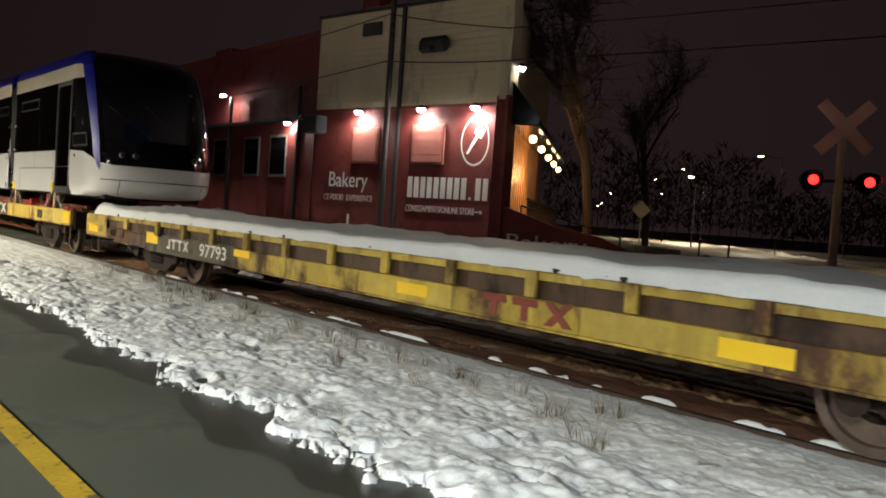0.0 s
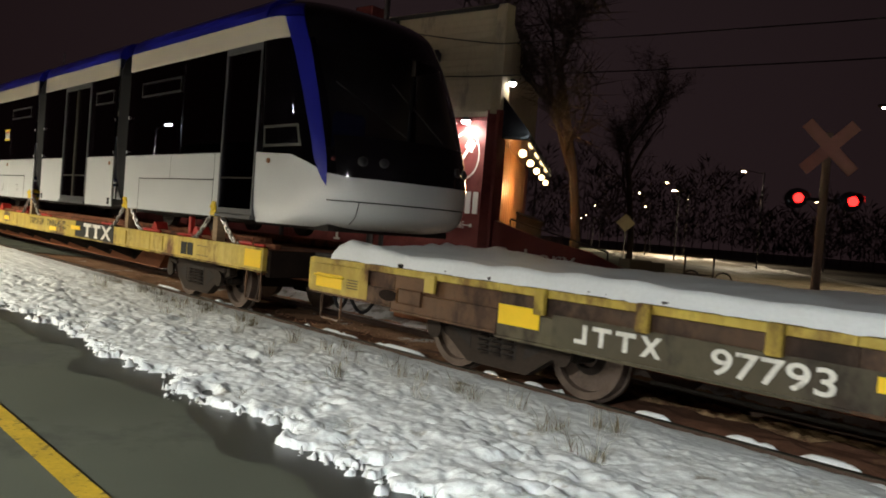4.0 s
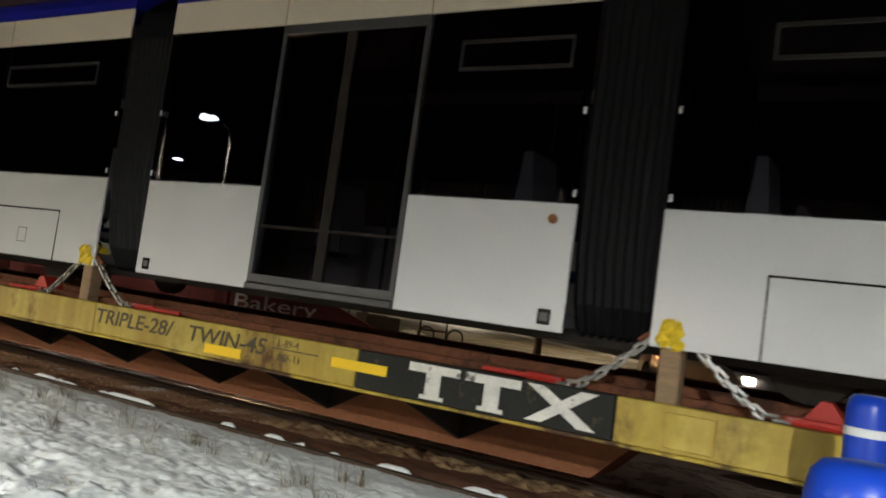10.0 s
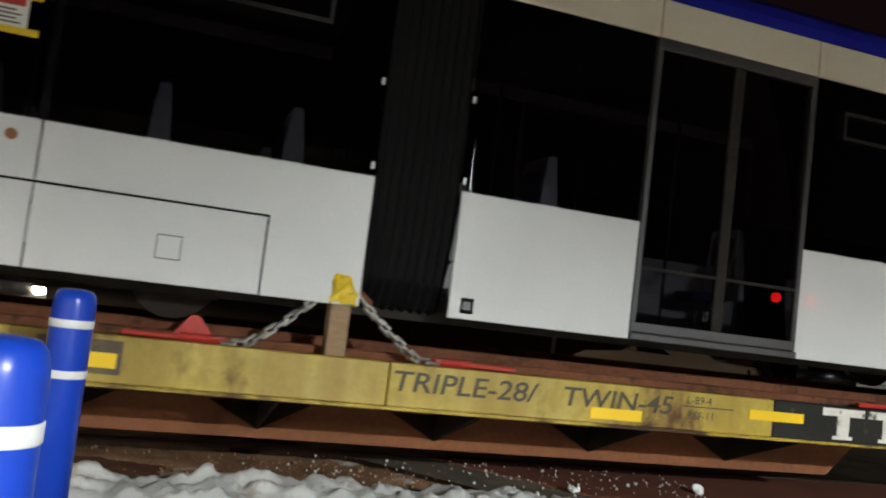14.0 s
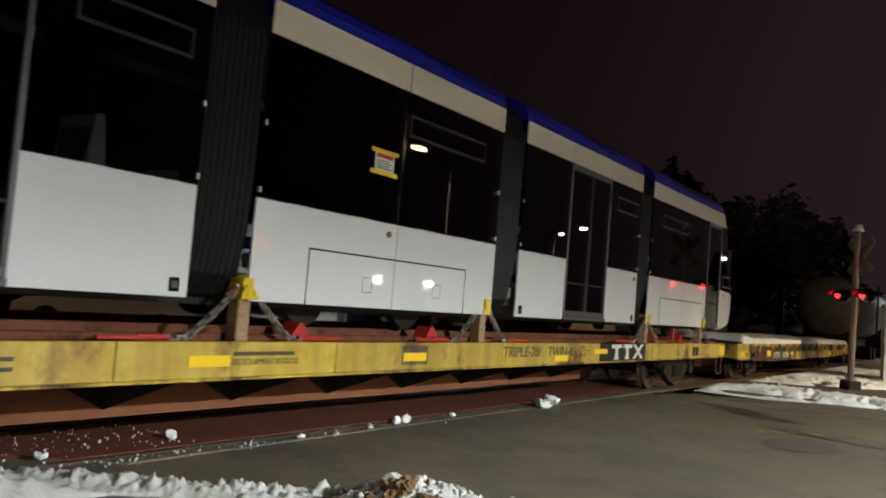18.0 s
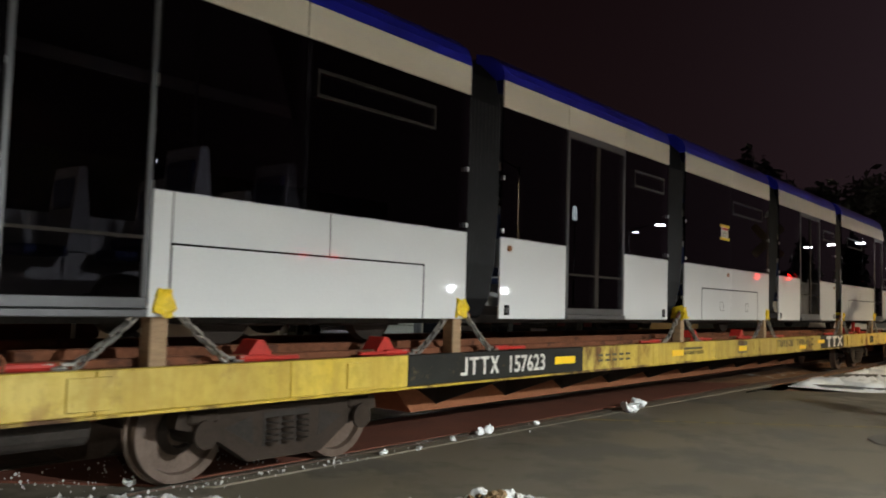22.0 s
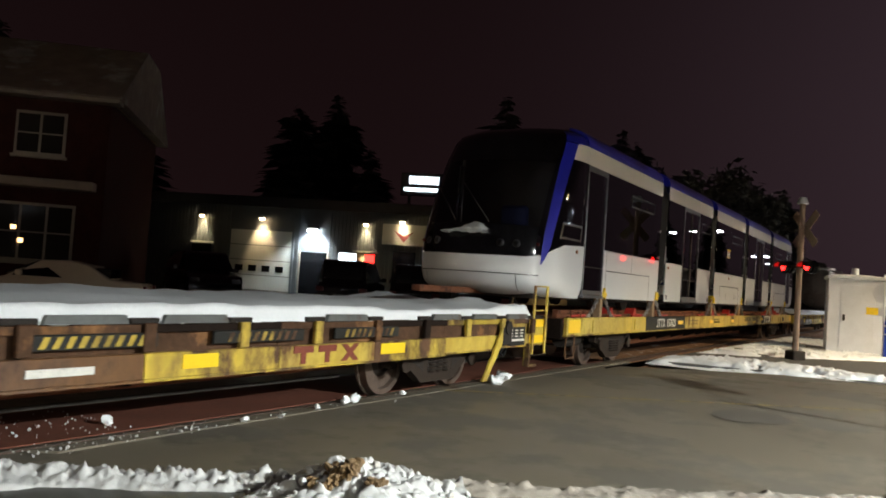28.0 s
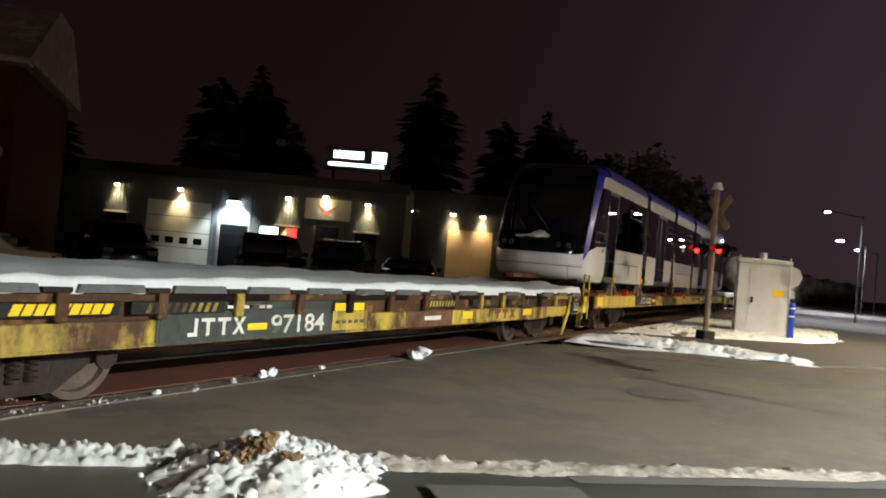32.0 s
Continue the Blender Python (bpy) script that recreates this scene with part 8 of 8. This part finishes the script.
def surroundings():
    for p, h, s, r, ln in (((-12.7, 11.9), 13, 5, 0.155, 0.06), ((-34.0, 44.0), 17, 34, 0.26, 0.0), ((-8.0, 62.0), 16, 61, 0.26, 0.0)):
        bare_tree(*p, h, s, r, ln)
    # far woods along the horizon
    rw = random.Random(77)
    b = bmesh.new()
    for i in range(250):
        az = radians(-84 + 164 * (i + rw.uniform(-0.4, 0.4)) / 250)
        d = rw.uniform(150, 190)
        tall = rw.uniform(8, 13) * (1.5 if 0.5 < -az < 0.85 else 1.0)
        o = Vector((2.9 + d * math.sin(az), -6.7 + d * math.cos(az), -0.2))
        rod(b, o, o + Vector((0, 0, tall * 0.7)), 0.11, 0.05, 5, False)
        wide = tall * rw.uniform(0.26, 0.40)
        for k in range(170):
            t, f, g = rw.uniform(0, 6.28), rw.uniform(0.15, 1.0), rw.uniform(0.0, 1.0) ** 0.6
            c = o + Vector((wide * g * math.cos(t) * math.sin(math.pi * min(1, f * 0.95) ** 0.8), wide * g * math.sin(t) * math.sin(math.pi * min(1, f * 0.95) ** 0.8), tall * f))
            d = Vector((math.cos(t) * rw.uniform(0.2, 1.0), math.sin(t) * rw.uniform(0.2, 1.0), rw.uniform(0.2, 1.1))).normalized()
            w = d.cross(Vector((rw.gauss(0, 1), rw.gauss(0, 1), rw.gauss(0, 1)))).normalized() * rw.uniform(0.06, 0.20)
            b.faces.new([b.verts.new(q) for q in (c - w, c + w, c + d * rw.uniform(1.0, 2.6))])
    tagged(part("far_woods", b, M_BARK), "bare dark woods along the horizon", "woods", kind="stuff")
    cs = [conifer(10.5, 1), conifer(8.5, 2), conifer(12.5, 3)]
    spots = [(29.0, 32.5, 0), (33.5, 31.0, 1), (38.0, 24.0, 0), (41.0, 21.0, 1), (47.0, 15.5, 2), (50.0, 12.0, 0), (30.5, 36.0, 1), (44.0, 26.0, 2), (56.0, 8.5, 1), (52.0, 9.0, 0), (80.0, 9.0, 0), (90.0, 6.0, 2), (26.0, 33.0, 2), (58.0, 12.0, 2), (105.0, -24.0, 0), (120.0, -22.0, 2), (98.0, 9.0, 2)]
    rt = round_tree(11.5, 21)
    rt.matrix_basis = pose(62.0, 5.2, 0)
    for x, y, a in ((68.0, 6.5, 120), (60.0, 10.0, 240), (75.0, 8.0, 40)):
        copy_thing(rt, pose(x, y, 0, 0, 0, a))
    used = set()
    for x, y, k in spots:
        if k not in used:
            used.add(k)
            cs[k].matrix_basis = pose(x, y, 0)
        else:
            copy_thing(cs[k], pose(x, y, 0, 0, 0, random.uniform(0, 360)))
    # utility pole and wires by the shop
    pl = thing("utility_pole", "wooden utility pole with wires and insulators", "utility pole", at=(-14.6, 6.0, 0))
    part("pole", rodded((0, 0, -0.2), (0, 0, 8.2), 0.09, 0.07, 10), M_PIPE, pl)
    for z in (5.9, 6.15, 6.4):
        part("insulator", rodded((0.1, -0.06, z), (0.1, -0.06, z + 0.12), 0.05), M_DARKSTEEL, pl)
    for z0, z1, z2 in ((6.2, 6.5, 5.9), (5.0, 5.3, 5.15)):
        w = thing("overhead_wire", "black overhead wire sagging along the shop", "wire")
        pts = []
        for a, c in (((-34, 5.4, z0), (-14.6, 5.9, z1)), ((-14.6, 5.9, z1), (-11.2, 6.9, z2)), ((-11.2, 6.9, z2), (16.0, 16.0, z2 + 1.5))):
            a, c = Vector(a), Vector(c)
            sg = (c - a).length * 0.012
            for i in range(8):
                p = a.lerp(c, i / 8)
                p.z -= sg * 4 * (i / 8) * (1 - i / 8)
                pts.append(p)
        b = sheet(lambda i, k: pts[i] + Vector((0.006 * math.cos(k * 1.2566), -0.016 * math.cos(k * 1.2566), 0.016 * math.sin(k * 1.2566))), range(len(pts)), range(6))
        part("wire_run", b, M_PIPE, w)
    # diamond warning sign far up the road
    s = thing("warning_sign", "pale diamond road warning sign", "road sign", at=(-31.3, 39.6, 0), rz=32)
    part("post", rodded((0, 0.03, -0.2), (0, 0.03, 2.6), 0.04), M_CABINET, s)
    b = boxed(-0.45, 0.45, -0.01, 0.01, -0.45, 0.45)
    b.transform(Matrix.Translation((0, 0, 2.75)) @ Matrix.Rotation(radians(45), 4, "Y"))
    part("diamond", b, M_XSIGN, s)
    # guard rail at the corner of the lot
    gr = thing("guard_rail", "black steel guard rail at the edge of the lot", "railing")
    for x, y in ((-9.51, 12.81), (-8.88, 13.2)):
        part("post", rodded((x, y, -0.15), (x, y, 1.28), 0.028), M_PIPE, gr)
    for z in (0.75, 1.26):
        part("rail_bar", rodded((-9.51, 12.81, z), (-8.88, 13.2, z), 0.022), M_PIPE, gr)
    # bicycle racks by the shop
    for k, (x, y) in enumerate(((-9.9, 13.8), (-9.15, 14.2))):
        r = thing("bicycle_rack", "black hoop bicycle rack", "bicycle rack", "bicycle racks", at=(x, y, -0.1), rz=55)
        b = bmesh.new()
        pts = [Vector((-0.25, 0, 0)), Vector((-0.25, 0, 0.7))] + [Vector((-0.25 * math.cos(math.pi * i / 8), 0, 0.7 + 0.22 * math.sin(math.pi * i / 8))) for i in range(1, 8)] + [Vector((0.25, 0, 0.7)), Vector((0.25, 0, 0))]
        for i in range(len(pts) - 1):
            rod(b, pts[i], pts[i + 1], 0.025)
        part("hoop", b, M_PIPE, r)
    for x, y in ((-20.0, 26.2), (-22.4, 28.6)):
        bk = thing("concrete_block", "pale concrete barrier block by the road", "barrier block", "barrier blocks", at=(x, y, -0.15), rz=-50)
        part("block", prism([(-0.3, 0), (0.3, 0), (0.16, 0.75), (-0.16, 0.75)], -0.8, 0.8), M_CONCRETE, bk)


M_RUSTPANEL = material("rust_stained_crossing_panel", (0.125, 0.046, 0.030), 0.85, spec=0.15, vary=0.3, scale=2, fine=25, bump=0.3)
M_CLOD = material("brown_earth_clod", (0.16, 0.10, 0.045), 0.9, vary=0.45, scale=8, fine=40, bump=0.9)
M_WINRED = material("red_window_boards", (0.36, 0.13, 0.105), 0.6, vary=0.15, scale=3, bump=0.1)
M_FRONTWOOD = material("warm_timber_front", (0.34, 0.16, 0.06), 0.5, vary=0.3, scale=3, fine=14, bump=0.2, stretch=(5, 5, 0.5))
M_FRONTTAN = material("tan_garage_paint", (0.44, 0.34, 0.20), 0.55, vary=0.1, scale=2, bump=0.05)
M_GARAGE = material("pale_garage_paint", (0.42, 0.42, 0.38), 0.5, vary=0.1, scale=2, bump=0.05)
M_HBRICK = material("brown_house_brick", (0.036, 0.013, 0.011), 0.9, spec=0.05, vary=0.3, scale=3, fine=26, bump=0.4)
M_GABLE = material("pale_gable_boards", (0.40, 0.28, 0.18), 0.8, spec=0.1, vary=0.15, scale=2, bump=0.1)
M_ROOFSNOW = material("snowy_shingles", (0.17, 0.125, 0.10), 0.85, spec=0.1, vary=0.3, scale=2, bump=0.4, second=(0.26, 0.24, 0.22), spots=0.3, spot_scale=0.8)
M_NIGHTPANE = material("night_window_pane", (0.02, 0.018, 0.016), 0.05, vary=0.2, scale=2, bump=0.0)
M_XSIGN = material("pale_yellow_sign", (0.85, 0.78, 0.52), 0.5, vary=0.1, bump=0.0)
G_WINDOW2 = glow("small_room_light", (1.0, 0.6, 0.25), 3)

before = set(bpy.data.objects)
setting()
snow_cover()
weeds()
bollard(2.65, -5.24, 1.31, 0.092, "blue bollard with white bands in the middle of the path")
bollard(2.5, -2.28, 1.33, 0.108, "blue bollard with white bands beside the track")
bakery()
brick_house()
workshops()
car("silver car waiting at the crossing with its headlights on", M_CARGREY, (-1.4, 13.2), -50, True, True)
car("pale car driving off with its tail lights on", M_CARTAN, (-3.6, 19.5), 130, False, False, True)
car("black parked sport utility vehicle", M_CARBLACK, (22.3, 13.9), 238, True, z=0.15)
car("dark parked car before the workshop", M_CARBLACK, (25.4, 10.0), 28, True, z=0.15)
car("dark parked car before the workshop", M_CARBLACK, (26.6, 8.0), 26, True, z=0.15)
car("dark parked car before the workshop", M_CARBLACK, (27.6, 6.0), 24, False, z=0.15)
car("tan sedan parked before the brick house", M_CARTAN, (15.9, 12.25), 131, False)
crossing_signal(-4.1, 8.7, 40, (G_RED, G_RED), True)
crossing_signal(27.5, -3.65, 46, (G_RED, G_RED), False, 0.10)
arm_signal(3.7, 5.6, -17.2)
# stand-in posts: only the reflection of these two white lights is known
lamp_post(38.2, -23.9, 2.35)
lamp_post(39.6, -21.4, 2.3)
cabinet()
surroundings()
for o in set(bpy.data.objects) - before:
    if o.parent is None:
        o.location.z += RAIL_Z
# street and yard lamps that light the scene; some show only as reflections
street_lamp(12.6, -22.7, 8.0, 180, G_LED, 95000, (0.92, 0.97, 0.95))
street_lamp(-11.5, -28.5, 8.0, 0, G_LED, 95000, (0.98, 0.95, 0.80))
street_lamp(-26.0, -19.3, 8.0, 0, G_LED, 78000, (0.98, 0.90, 0.70))
street_lamp(-64.0, -22.4, 8.0, 0, G_LED, 20000, (0.95, 0.95, 0.95))
street_lamp(33.2, -16.3, 8.0, 180, G_WARM, 14000, (1.0, 0.80, 0.52))
street_lamp(61.0, -24.7, 8.0, 90, G_LED, 24000, (0.95, 0.95, 0.95))
street_lamp(71.0, -8.6, 8.0, 90, G_LED, 7000, (0.9, 0.93, 1.0))
street_lamp(104.0, -10.0, 8.0, 90, G_LED, 20000, (0.9, 0.93, 1.0))
street_lamp(122.0, -12.0, 8.0, 90, G_LED, 0, (0.9, 0.93, 1.0))
street_lamp(-35.6, 66.0, 9.2, 170, G_WARM, 5000, (1.0, 0.85, 0.6))
street_lamp(-60.0, 92.0, 9.2, 170, G_WARM, 30000, (1.0, 0.8, 0.55))

street_lamp(-11.1, 35.9, 9.0, 201, G_WARM, 4000, (1.0, 0.80, 0.50))
# far lamps along the road, seen as points
for az, d, hh in ((33.15, 88, 8.0), (35.05, 109, 8.0), (38.9, 140, 5.0), (38.09, 140, 7.2), (42.73, 79, 8.0), (34.71, 140, 7.6), (23.98, 106, 8.0), (38.6, 130, 5.2)):
    street_lamp(2.88 - d * math.sin(radians(az)), -6.57 + d * math.cos(radians(az)), hh, 200, G_WARM, 0, (1, 1, 1), 1.2, wide=0.55)
for x, y in ((66.0, -28.0), (83.5, -17.2), (82.3, -14.5), (85.9, -19.8), (126.2, -19.1), (147.3, -20.5), (145.0, -18.4), (124.5, -17.1), (-23.4, -20.6), (-35.5, -29.7)):
    street_lamp(x, y, 8.0, 90, G_LED, 0, (1, 1, 1), 1.2, wide=1.25 if x > 80 else 0.9)
sgn = thing("lit_sign", "small lit white sign on a post across the street", "sign", at=(51.0, -23.7, 0), rz=160)
part("post", rodded((0, 0, -0.2), (0, 0, 7.4), 0.06), M_PIPE, sgn)
part("sign_face", boxed(-0.5, 0.5, -0.08, 0.08, 7.4, 8.3), G_SIGN, sgn)
part("sign_mark", box(boxed(-0.3, 0.3, 0.08, 0.1, 7.75, 7.95), -0.1, 0.1, 0.081, 0.101, 7.55, 8.15), G_TAIL, sgn)
# added wall, never in view: its lamplit face lifts reflections in the tram's windows
b = prism([(-95, -38.0), (48, -38.0), (48, -38.4), (-95, -38.4)], -0.3, 9.0, "z")
tagged(part("wall_back", b, M_BACK), "plain unseen wall added to brighten the window reflections", "wall", kind="structure")

light_rail_vehicle()
loaded_flatcar()
for n, x in enumerate((-40.38, -36.83, -30.87, -26.73, -20.61, -17.07)):
    tie_down(x, (1.05, -0.95, 0.9, -0.95, 0.95, -0.95)[n])
red_post()
idlers()
TANKS = tank_cars()
far_track()
motions()
